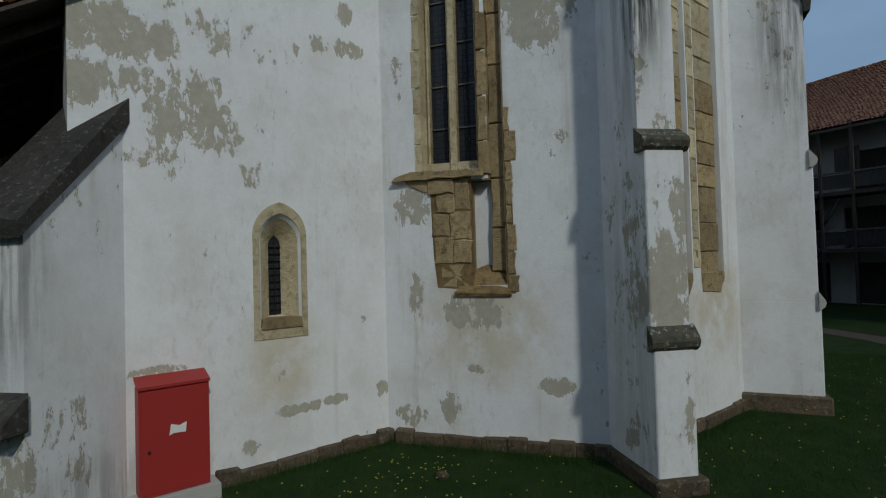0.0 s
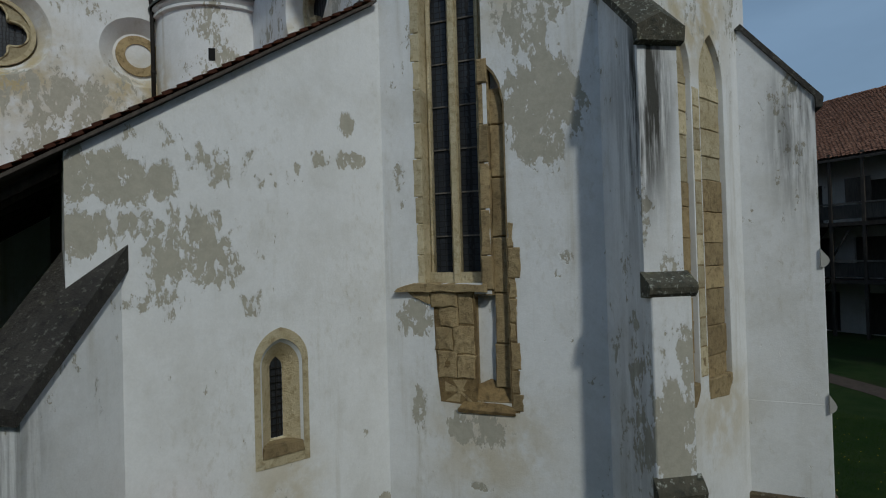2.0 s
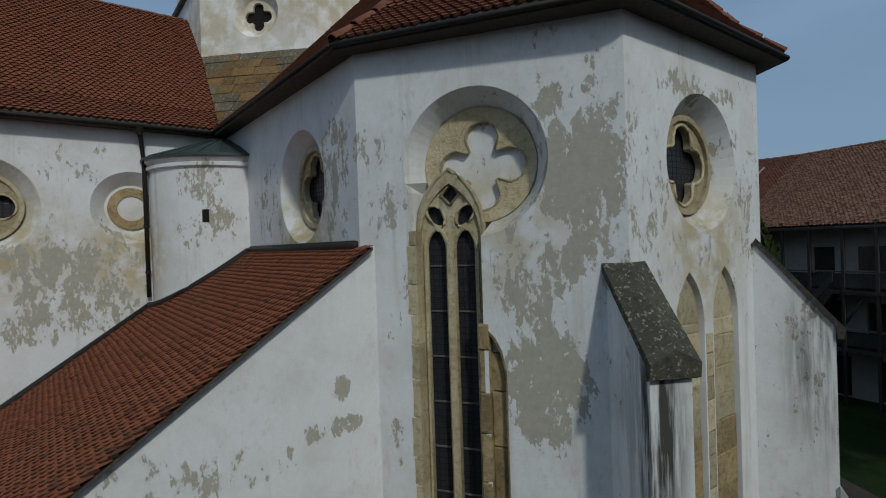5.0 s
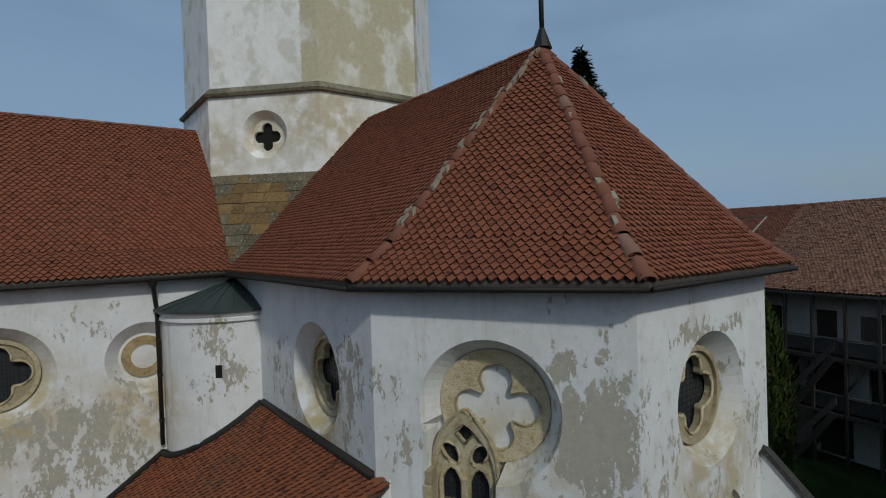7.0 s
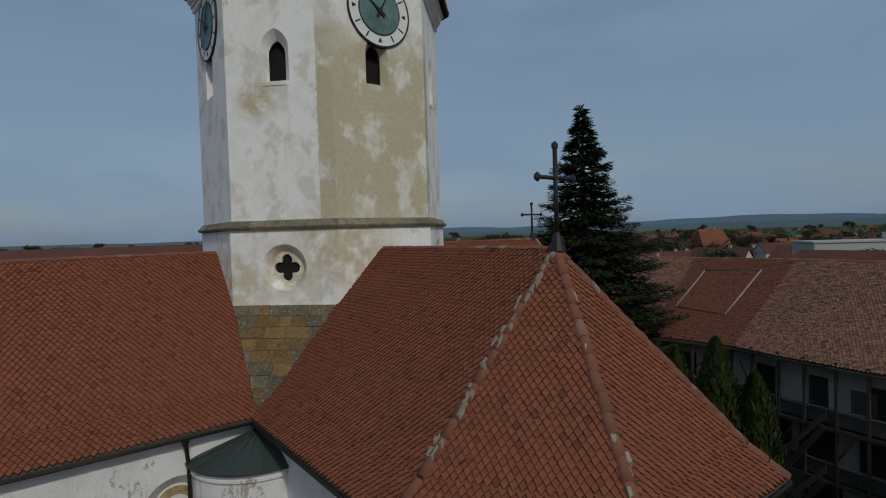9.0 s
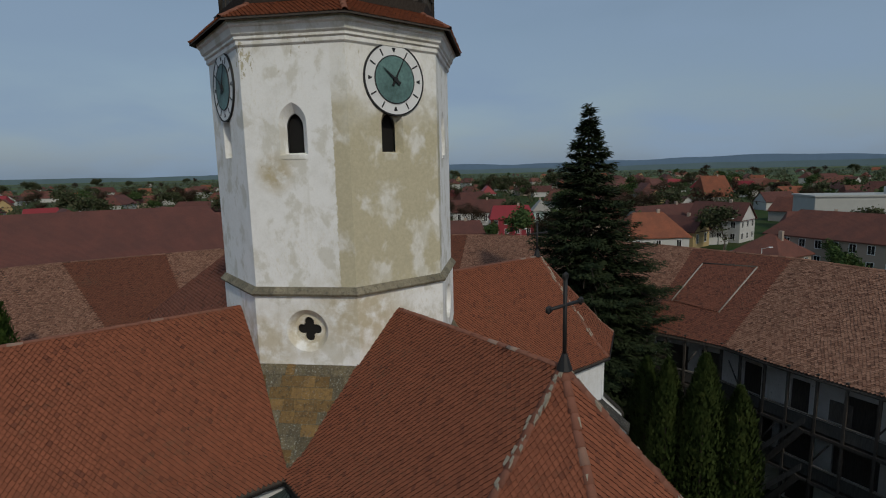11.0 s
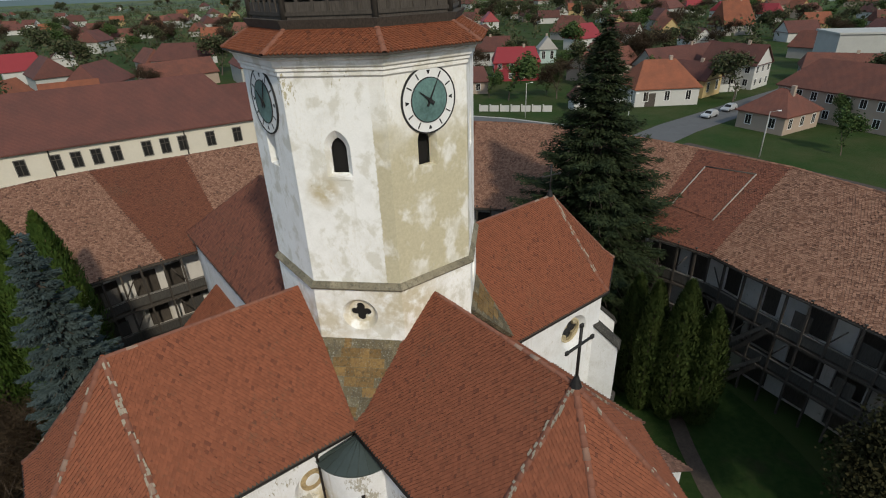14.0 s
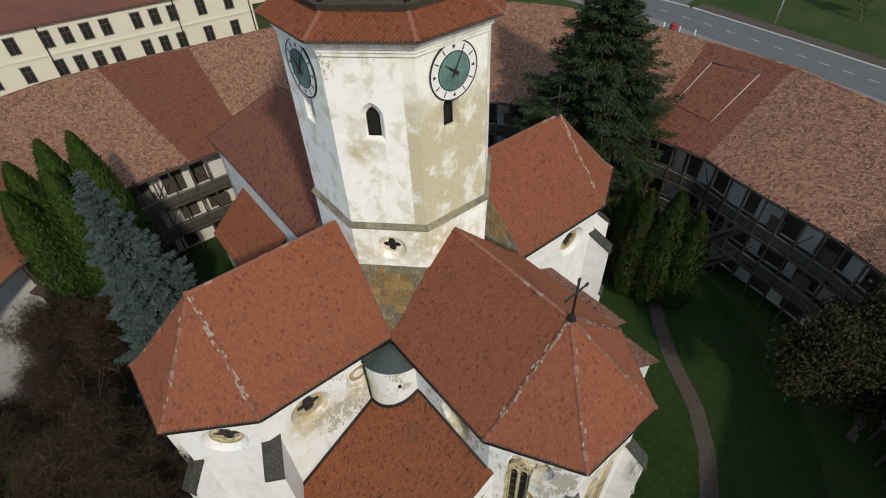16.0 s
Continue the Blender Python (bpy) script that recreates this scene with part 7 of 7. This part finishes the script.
def gable_house(name, label, x, y, ang, length, depth, h, rise, wall_m, roof_m, windows=4, hip=0.0, storeys=1, doors=(), group="", frame_m=None, far=False):
    """A house: x along its ridge. Its front is the side at -y, where the windows are."""
    t = thing(name, label, "house", Matrix.Translation((x, y, GROUND)) @ pose(0, 0, 0, 0, 0, ang), group)
    L, D = length / 2, depth / 2
    bm = bmesh.new()
    base = [bm.verts.new((sx * L, sy * D, z)) for z in (-0.3, h) for sx, sy in ((-1, -1), (1, -1), (1, 1), (-1, 1))]
    for i in range(4):
        bm.faces.new((base[i], base[(i + 1) % 4], base[4 + (i + 1) % 4], base[4 + i]))
    if hip < 0.2:
        g0, g1 = bm.verts.new((-L, 0, h + rise)), bm.verts.new((L, 0, h + rise))
        bm.faces.new((base[4], base[7], g0))
        bm.faces.new((base[5], g1, base[6]))
    bmesh.ops.recalc_face_normals(bm, faces=bm.faces)
    part("wall", bm, wall_m, t)
    o, hp = 0.45, hip
    s = rise / D
    ze = h - o * s
    E = [(-L - o, -D - o, ze), (L + o, -D - o, ze), (L + o, D + o, ze), (-L - o, D + o, ze)]
    R = [(-L - o + hp * (D + o), 0, h + rise), (L + o - hp * (D + o), 0, h + rise)]
    th = Vector((0, 0, 0.22))
    top = [Vector(p) + th for p in E + R]
    low = [Vector(p) for p in E + R]
    fcs = [(0, 1, 5, 4), (2, 3, 4, 5), (6, 7, 1, 0), (7, 8, 2, 1), (8, 9, 3, 2), (9, 6, 0, 3), (6, 10, 11, 7), (8, 11, 10, 9)]
    if hip >= 0.2:
        fcs += [(1, 2, 5), (3, 0, 4), (7, 11, 8), (9, 10, 6)]
    else:
        fcs += [(0, 4, 10, 6), (3, 9, 10, 4), (1, 7, 11, 5), (2, 5, 11, 8)]
    raw("roof", top + low, fcs, roof_m, t)
    if not far:
        for k, (ax, ay) in enumerate(((1, 0), (0, 1), (-1, 0))):
            if k == 0:
                f = Face((-L, -D), (L, -D))
                cnt = windows
            elif k == 1:
                f = Face((L, -D), (L, D))
                cnt = max(1, round(windows * depth / length))
            else:
                f = Face((-L, D), (-L, -D))
                cnt = max(1, round(windows * depth / length))
            for st in range(storeys):
                hh = h / storeys
                zb = st * hh + hh * 0.3
                for i in range(cnt):
                    c = f.length * (i + 0.5) / cnt
                    ww = min(0.55, f.length / cnt * 0.28)
                    w = attach(new("window"), t)
                    plate("frame", f, [[(c - ww - 0.1, zb - 0.1), (c + ww + 0.1, zb - 0.1), (c + ww + 0.1, zb + hh * 0.5 + 0.1), (c - ww - 0.1, zb + hh * 0.5 + 0.1)], [(c - ww, zb), (c + ww, zb), (c + ww, zb + hh * 0.5), (c - ww, zb + hh * 0.5)]], -0.05, 0.02, frame_m or m_white, w)
                    slab("pane", f, [(c - ww, zb), (c + ww, zb), (c + ww, zb + hh * 0.5), (c - ww, zb + hh * 0.5)], -0.012, 0.01, m_pane, w)
                    slab("glazing_bar", f, [(c - 0.03, zb), (c + 0.03, zb), (c + 0.03, zb + hh * 0.5), (c - 0.03, zb + hh * 0.5)], -0.03, -0.013, frame_m or m_white, w)
        for c, wd, hd, m in doors:
            f = Face((-L, -D), (L, -D))
            slab("door", f, [(c - wd / 2, -0.1), (c + wd / 2, -0.1), (c + wd / 2, hd), (c - wd / 2, hd)], -0.03, 0.02, m, t)
        if length < 30:
            box("chimney", (L * 0.3, -0.35, h + rise * 0.5), (L * 0.3 + 0.7, 0.35, h + rise + 0.9), m_pinkw, t)
    return t


# the long school behind the galleries: cream, two storeys under a high brown roof
def long_school():
    ang = math.degrees(math.atan2(14.4, 21.9))
    d = Vector((math.cos(radians(ang)), math.sin(radians(ang)), 0))
    n = Vector((d.y, -d.x, 0))
    right = Vector((-33.6, 78.4, 0))
    length, depth = 66.0, 14.0
    mid = right - d * length / 2 - n * depth / 2
    t = gable_house("school", "long cream two-storey school with a high brown roof", mid.x, mid.y, ang, length, depth, 10.1, 6.0, m_cream, m_roof_a, 0, 0.75, 2)
    f = Face((-length / 2, -depth / 2), (length / 2, -depth / 2))
    # windows stand in groups
    us = []
    s = f.length - 3.2
    for group in (1, 1, 3, 4, 1, 4, 4, 1, 4, 4):
        for i in range(group):
            us.append(s)
            s -= 2.35
        s -= 1.5
        if s < 1.5:
            break
    for s in us:
        if s < 1.2:
            continue
        for zb, hh in ((3.2, 2.0), (6.95, 1.95)):
            w = attach(new("window"), t)
            loop = [(s - 0.55, zb), (s + 0.55, zb), (s + 0.55, zb + hh), (s - 0.55, zb + hh)]
            plate("frame", f, [[(s - 0.66, zb - 0.12), (s + 0.66, zb - 0.12), (s + 0.66, zb + hh + 0.12), (s - 0.66, zb + hh + 0.12)], loop], -0.07, 0.02, m_wood_grey, w)
            slab("pane", f, loop, -0.012, 0.01, m_pane, w)
            slab("glazing_bar", f, [(s - 0.05, zb), (s + 0.05, zb), (s + 0.05, zb + hh), (s - 0.05, zb + hh)], -0.05, -0.013, m_wood, w)
            slab("glazing_bar", f, [(s - 0.55, zb + 1.3), (s + 0.55, zb + 1.3), (s + 0.55, zb + 1.4), (s - 0.55, zb + 1.4)], -0.05, -0.013, m_wood, w)
    slab("string_course", f, [(0, 5.9), (f.length, 5.9), (f.length, 6.15), (0, 6.15)], -0.1, 0.02, m_cream, t)
    for s in (f.length - 0.4, f.length - 10.5, f.length - 27, f.length - 41):
        tube("drain_pipe", [f.at(s, 0, -0.12), f.at(s, 9.9, -0.12)], 0.09, m_metal, t, "", 6)


long_school()
gable_house("house", "low hall with brown roof behind the school", -40, 108, 30, 44, 12, 6, 5, m_cream, m_roof_a, 8, 0.0)

# houses along the street
gable_house("house", "white house with a red hipped roof and a wide gate", 45, 131, 5, 15, 13, 4.2, 5.2, m_whitew, m_roof_c, 3, 0.6, 1, ((3.6, 2.4, 3.0, m_wood),))
gable_house("house", "ochre house with a brown saddle roof", 56.3, 138.6, -48, 11, 9, 4.4, 3.4, m_ochre, m_roof_a, 2, 0.0)
gable_house("house", "long grey house with a brown roof", 60, 159, 28, 26, 9, 5.0, 4.2, m_greyw, m_roof_a, 6, 0.0)
gable_house("house", "white ornate gabled house", 71.6, 149, -48, 14, 10, 6.2, 4.2, m_whitew, m_roof_a, 4, 0.0, 2)
gable_house("house", "bright red two-storey house with a red sheet roof", 14.5, 169, 0, 13.5, 9, 5.6, 3.6, m_redw, m_redroof, 4, 0.3, 2)
gable_house("house", "white gabled house with a brown roof", 5, 203, 0, 20, 9, 5.2, 4.2, m_whitew, m_roof_a, 4, 0.0)
gable_house("house", "small pale teal house with a tall roof", 29, 204, 90, 7, 6, 5.2, 3.6, m_tealw, m_greyw, 2, 0.5)
gable_house("house", "low brown house by the street", -3, 150, 0, 16, 9, 3.4, 3.0, m_pinkw, m_roof_a, 3, 0.3)
gable_house("kiosk", "small brown corner house with a hipped red roof", 59.6, 103.4, -58, 9.2, 11.6, 3.5, 3.6, m_pinkw, m_roof_b, 2, 0.7)
gable_house("school", "long brown two-storey school with a red tiled roof", 82.2, 94.1, -63, 52, 13, 6.2, 4.6, m_pinkw, m_roof_b, 17, 0.5, 2)
gable_house("house", "grey house with a low red roof", 100, 150, -24, 18, 10, 3.8, 3.2, m_greyw, m_roof_b, 5, 0.2)
gable_house("house", "house with a large orange roof among trees", 130, 282, 10, 16, 14, 5, 10, m_greyw, m_roof_c, 3, 0.2)
gable_house("house", "small white gate house by the fence", 25, 123, 95, 5, 3.4, 3.2, 1.6, m_whitew, m_roof_a, 2, 0.0)


def flat_block():
    t = thing("apartment_block", "pale concrete flat-roofed block behind the trees", "apartment building", Matrix.Translation((132, 165, GROUND)) @ pose(0, 0, 0, 0, 0, -8))
    box("wall", (-26, -7, 0), (26, 7, 10.5), m_concrete, t, bevel=0.05)
    box("parapet", (-26.4, -7.4, 10.52), (26.4, 7.4, 11.0), m_concrete, t)
    f = Face((-26, -7), (26, -7))
    for st in range(3):
        for i in range(9):
            s = 26 + i * 2.8
            w = attach(new("window"), t)
            slab("pane", f, [(s, 1.4 + st * 3.2), (s + 1.6, 1.4 + st * 3.2), (s + 1.6, 2.9 + st * 3.2), (s, 2.9 + st * 3.2)], -0.03, 0.02, m_pane, w)
    for x, h in ((-4, 2.2), (3, 1.6), (8, 3.0)):
        box("roof_box", (x, -2, 11.0), (x + 1.5, 0, 11.0 + h), m_whitew, t)
    tube("mast", [(5, 0, 11), (5, 0, 19)], 0.12, m_metal, t, "", 6)


flat_block()

# streets
ROAD_1 = [(66, 38), (58, 52), (50.6, 63.6), (43, 75), (33, 89), (21, 102), (6, 112), (-14, 120), (-50, 134), (-110, 160)]
ROAD_2 = [(30, 93), (41, 104), (52, 113), (75, 132), (130, 176), (220, 240)]
flat_strip("road", ROAD_1, 8.5, GROUND + 0.03, m_asphalt, "grey asphalt street round the fortress", "road")
flat_strip("road", ROAD_2, 8.0, GROUND + 0.045, m_asphalt, "grey asphalt side street", "road")


def offset(line, d):
    out = []
    for i, p in enumerate(line):
        a, b = Vector((*line[max(0, i - 1)], 0)), Vector((*line[min(len(line) - 1, i + 1)], 0))
        t = (b - a).normalized()
        out.append((p[0] - t.y * d, p[1] + t.x * d))
    return out


flat_strip("kerb", offset(ROAD_1[:5], -4.4), 0.3, GROUND + 0.16, m_kerb, "pale concrete kerb", "kerb")
flat_strip("pavement", offset(ROAD_1[:5], -6.0), 2.6, GROUND + 0.12, m_gravel, "worn brown pavement", "pavement")
flat_strip("kerb", offset(ROAD_1[4:8], -4.4), 0.3, GROUND + 0.16, m_kerb, "pale concrete kerb", "kerb")
flat_strip("pavement", offset(ROAD_1, 5.6), 2.2, GROUND + 0.12, m_foot, "pale paved footway along the fortress", "pavement")
for i in range(0, 26):
    t = i / 25
    k = min(len(ROAD_1) - 2, int(t * 6))
    u = t * 6 - k
    p = Vector((*ROAD_1[k], 0)).lerp(Vector((*ROAD_1[k + 1], 0)), u)
    q = Vector((*ROAD_1[k], 0)).lerp(Vector((*ROAD_1[k + 1], 0)), u + 0.1)
    if (q - p).length > 0.2:
        d = (q - p).normalized() * 1.6
        flat_strip("lane_mark", [(p.x, p.y), (p.x + d.x, p.y + d.y)], 0.16, GROUND + 0.036, m_paint, "white painted lane mark", "road marking")


def car(x, y, ang):
    t = thing("car", "silver parked estate car at the kerb", "car", Matrix.Translation((x, y, GROUND + 0.05)) @ pose(0, 0, 0, 0, 0, ang), "cars in the side street")
    body = [(-2.1, 0.35), (2.1, 0.35), (2.15, 0.62), (1.9, 0.82), (0.95, 0.92), (0.35, 1.42), (-1.5, 1.45), (-2.0, 0.95), (-2.15, 0.75)]
    bm = bmesh.new()
    l = [bm.verts.new((px, -0.85 if z < 1 else -0.68, z)) for px, z in body]
    r = [bm.verts.new((px, 0.85 if z < 1 else 0.68, z)) for px, z in body]
    bridge(bm, l, r)
    bm.faces.new(l)
    bm.faces.new(r[::-1])
    bmesh.ops.recalc_face_normals(bm, faces=bm.faces)
    part("body", bm, m_car, t)
    for sy in (-1, 1):
        raw("side_window", [(-1.7, sy * 0.80, 0.98), (0.75, sy * 0.80, 0.98), (0.3, sy * 0.70, 1.36), (-1.45, sy * 0.70, 1.38)], [(0, 1, 2, 3)], m_pane, t)
        for px in (-1.3, 1.3):
            bm = bmesh.new()
            bmesh.ops.create_cone(bm, cap_ends=True, segments=14, radius1=0.32, radius2=0.32, depth=0.2, matrix=Matrix.Translation((px, sy * 0.78, 0.32)) @ Matrix.Rotation(math.pi / 2, 4, "X"))
            part("wheel", bm, m_tyre, t)
    raw("windscreen", [(0.97, -0.72, 0.95), (0.97, 0.72, 0.95), (0.42, 0.6, 1.39), (0.42, -0.6, 1.39)], [(0, 1, 2, 3)], m_pane, t)


car(50.5, 112.2, 219)
car(57.0, 117.8, 220)


def street_lamp(x, y, h):
    t = thing("street_lamp", "grey concrete street lamp post", "street lamp", Matrix.Translation((x, y, GROUND)))
    tube("post", [(0, 0, -0.2), (0, 0, h)], 0.11, m_kerb, t, "", 7, 0.06)
    tube("arm", [(0, 0, h - 0.1), (0.9, -0.6, h + 0.25)], 0.04, m_kerb, t, "", 5)
    box("lantern", (0.75, -0.75, h + 0.18), (1.3, -0.5, h + 0.32), m_white, t)


for p in ((47, 84), (12, 116), (63, 58), (30, 101), (64, 130)):
    street_lamp(*p, 7.5)


def bollard(x, y):
    t = thing("bollard", "white painted street bollard at the road edge", "bollard", Matrix.Translation((x, y, GROUND)), "bollards at the road edge")
    tube("post", [(0, 0, -0.1), (0, 0, 1.0)], 0.09, m_white, t, "", 8, 0.07)
    tube("cap", [(0, 0, 1.0), (0, 0, 1.06)], 0.1, m_white, t, "", 8)


def barrel(x, y):
    t = thing("barrel", "red painted round barrel between the bollards", "barrel", Matrix.Translation((x, y, GROUND)))
    for z0, z1, r0, r1 in ((0.0, 0.12, 0.5, 0.58), (0.12, 0.9, 0.58, 0.62), (0.9, 1.25, 0.62, 0.4)):
        tube("stave_ring", [(0, 0, z0), (0, 0, z1)], r0, m_redw, t, "", 16, r1)


for p in ((29.2, 82.7), (31.1, 80.9), (32.9, 79.3)):
    bollard(*p)
barrel(30.4, 81.7)


def fence(line, h, label):
    t = thing("fence", label, "fence")
    for a, b in zip(line[:-1], line[1:]):
        f = Face(a, b)
        n = max(1, int(f.length / 2.2))
        for i in range(n):
            s0, s1 = f.length * i / n, f.length * (i + 1) / n - 0.3
            slab("panel", f, [(s0 + 0.3, 0), (s1, 0), (s1, h), (s0 + 0.3, h)], 0, 0.14, m_whitew, t)
            slab("pillar", f, [(s0, 0), (s0 + 0.28, 0), (s0 + 0.28, h + 0.25), (s0, h + 0.25)], -0.06, 0.2, m_whitew, t)


fence([(2, 124), (19, 121.5)], 1.7, "low white street wall in panels")
fence([(34, 127), (38, 126)], 2.0, "low white street wall in panels")
fence([(63.5, 138.5), (69.5, 139.5)], 2.2, "low white street wall in panels")

m_woods = leaf("distant_tree_leaves", (0.045, 0.065, 0.028), (0.085, 0.075, 0.045), (0.075, 0.1, 0.04))

# far houses: a few kinds, copied through the town
rng = random.Random(17)
kinds = []
for wm, rm, L, D, h, ri, hip in ((m_whitew, m_roof_a, 14, 9, 4, 4, 0.0), (m_greyw, m_roof_b, 16, 9, 4, 4.5, 0.3), (m_ochre, m_roof_c, 12, 9, 4.5, 4.5, 0.0), (m_whitew, m_redroof, 13, 10, 5, 5, 0.3), (m_pinkw, m_roof_b, 22, 9, 4, 4, 0.0), (m_concrete, m_roof_a, 18, 11, 6, 5, 0.5)):
    kinds.append(gable_house("house", "distant town house with a tiled roof", -60 + 75 * len(kinds), 420 + 25 * (len(kinds) % 3), 0, L, D, h, ri, wm, rm, 0, hip, 1, (), "houses of the town", None, True))
taken = [(45, 131), (56, 139), (60, 159), (72, 149), (14, 169), (5, 203), (29, 204), (-3, 150), (130, 282), (82, 94), (102, 152), (66, 110), (92, 76), (132, 165), (-40, 108)]
placed = 0
while placed < 240:
    a = radians(rng.uniform(36, 140))
    r = rng.uniform(150, 720) if rng.random() < 0.85 else rng.uniform(600, 1300)
    x, y = r * math.cos(a), r * math.sin(a)
    if y < 110 or any((x - u) ** 2 + (y - v) ** 2 < (19 + r * 0.006) ** 2 for u, v in taken):
        continue
    taken.append((x, y))
    k = rng.choices(kinds, (4, 5, 3, 2, 3, 2))[0]
    copy_thing(k, Matrix.Translation((x, y, GROUND)) @ pose(0, 0, 0, 0, 0, rng.choice((5, 40, 95, 130)) + rng.uniform(-8, 8)))
    placed += 1

# garden trees, copied
proto = [
    broad_tree("garden_tree", "young green garden tree", -120, 330, 9, m_leafy, 81, 2200, 0.24, 4, m_bark, 0.16),
    broad_tree("garden_tree", "bare brown garden tree", 40, 330, 9, m_twig, 82, 2600, 0.26, 4, m_bark, 0.16, thin=True),
    broad_tree("garden_tree", "dark green garden tree", 150, 330, 11, m_woods, 83, 2600, 0.26, 4, m_bark, 0.2),
]
for t in proto:
    tagged(t, group="garden trees of the town")
placed = 0
while placed < 270:
    a = radians(rng.uniform(34, 142))
    r = rng.uniform(125, 520) if rng.random() < 0.8 else rng.uniform(520, 1500)
    x, y = r * math.cos(a), r * math.sin(a)
    if y < 105 or any((x - u) ** 2 + (y - v) ** 2 < 9.5 ** 2 for u, v in taken):
        continue
    if min((x - p[0]) ** 2 + (y - p[1]) ** 2 for p in ROAD_1[3:] + ROAD_2) < 140:
        continue
    s = rng.uniform(0.7, 1.35) * (1 + r / 1800)
    c = copy_thing(rng.choice(proto), Matrix.Translation((x, y, GROUND)) @ pose(0, 0, 0, 0, 0, rng.uniform(0, 360)))
    c.scale = (s * 1.25, s * 1.25, s)
    placed += 1
for x, y, s in ((60, 84, 0.8), (46, 140, 1.0), (70, 100, 0.7), (36, 150, 1.2), (20, 140, 0.8), (5, 140, 0.8), (-8, 170, 1.3), (-22, 175, 1.4)):
    c = copy_thing(proto[0 if s < 1.1 else 1], Matrix.Translation((x, y, GROUND)) @ pose(0, 0, 0, 0, 0, x))
    c.scale = (s, s, s)


def far_trees():
    """The trees between the farther houses, too many to count."""
    g = np.random.default_rng(5)
    V, F = [], []
    for i in range(2300):
        a = math.radians(g.uniform(34, 142))
        r = g.uniform(260, 1500)
        x, y = r * math.cos(a), r * math.sin(a)
        if y < 120:
            continue
        h = g.uniform(5, 11)
        n = 44
        c = np.array([x, y, GROUND + h * 0.55]) + g.normal(0, 1, (n, 3)) * np.array([h * 0.26, h * 0.26, h * 0.24])
        d, e = g.normal(0, 1, (n, 3)), g.normal(0, 1, (n, 3))
        d /= np.linalg.norm(d, axis=1)[:, None]
        e = np.cross(d, e)
        e /= np.linalg.norm(e, axis=1)[:, None] + 1e-9
        w = g.uniform(0.35, 0.95, (n, 1))
        V.append(np.stack([c - d * w, c + e * w * 0.8, c + d * w, c - e * w * 0.8], 1).reshape(-1, 3))
    V = np.concatenate(V).tolist()
    F = np.arange(len(V)).reshape(-1, 4).tolist()
    t = raw("far_woods", V, F, m_woods, None)
    tagged(t, "green and brown trees among the distant houses", "trees", kind="stuff")


far_trees()


# wooded belts and the hills at the horizon
def belt(dist, lo, hi, base, top, seed, material, name, label, n=260, humps=(), rough=0.004):
    r = np.random.default_rng(seed)
    verts, fcs = [], []
    for i in range(n + 1):
        a = radians(lo + (hi - lo) * i / n)
        w = sum(math.sin(a * f + seed * p) / k for k, (f, p) in enumerate(((5, 1.1), (11, 2.3), (23, 0.7), (53, 1.9)), 1))
        h = top * (0.72 + 0.10 * w) + r.normal(0, top * rough)
        for c, wd, up in humps:
            h += up * math.exp(-(((lo + (hi - lo) * i / n) - c) / wd) ** 2)
        d = dist * (1 + 0.03 * math.sin(a * 5 + seed))
        verts += [(d * math.cos(a), d * math.sin(a), base), (1.02 * d * math.cos(a), 1.02 * d * math.sin(a), base + max(1.0, h)), (1.3 * d * math.cos(a), 1.3 * d * math.sin(a), base)]
    for i in range(n):
        o = 3 * i
        fcs += [(o, o + 3, o + 4, o + 1), (o + 1, o + 4, o + 5, o + 2)]
    ob = raw(name, verts, fcs, material, None)
    tagged(ob, label, "hills", kind="structure")


m_belt = plain("distant_woods", (0.06, 0.085, 0.05), 1.0, 0, 0.4, 0.02)
# nearer hills: less haze mixed into the colour
m_hill_near = plain("haze_tinted_hill_woods", (0.085, 0.125, 0.13), 1.0, 0, 0.15, 0.003)
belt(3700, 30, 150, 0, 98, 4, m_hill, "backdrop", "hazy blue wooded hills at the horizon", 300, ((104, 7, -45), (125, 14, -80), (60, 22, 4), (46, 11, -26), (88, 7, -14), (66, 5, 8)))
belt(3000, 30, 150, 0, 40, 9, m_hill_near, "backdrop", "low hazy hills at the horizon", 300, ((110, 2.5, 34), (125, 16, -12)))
belt(1700, 30, 150, 0, 9, 2, m_belt, "tree_belt", "distant belt of dark trees", 600, rough=0.2)
belt(1150, 30, 150, 0, 8, 6, m_belt, "tree_belt", "distant belt of dark trees", 700, rough=0.25)
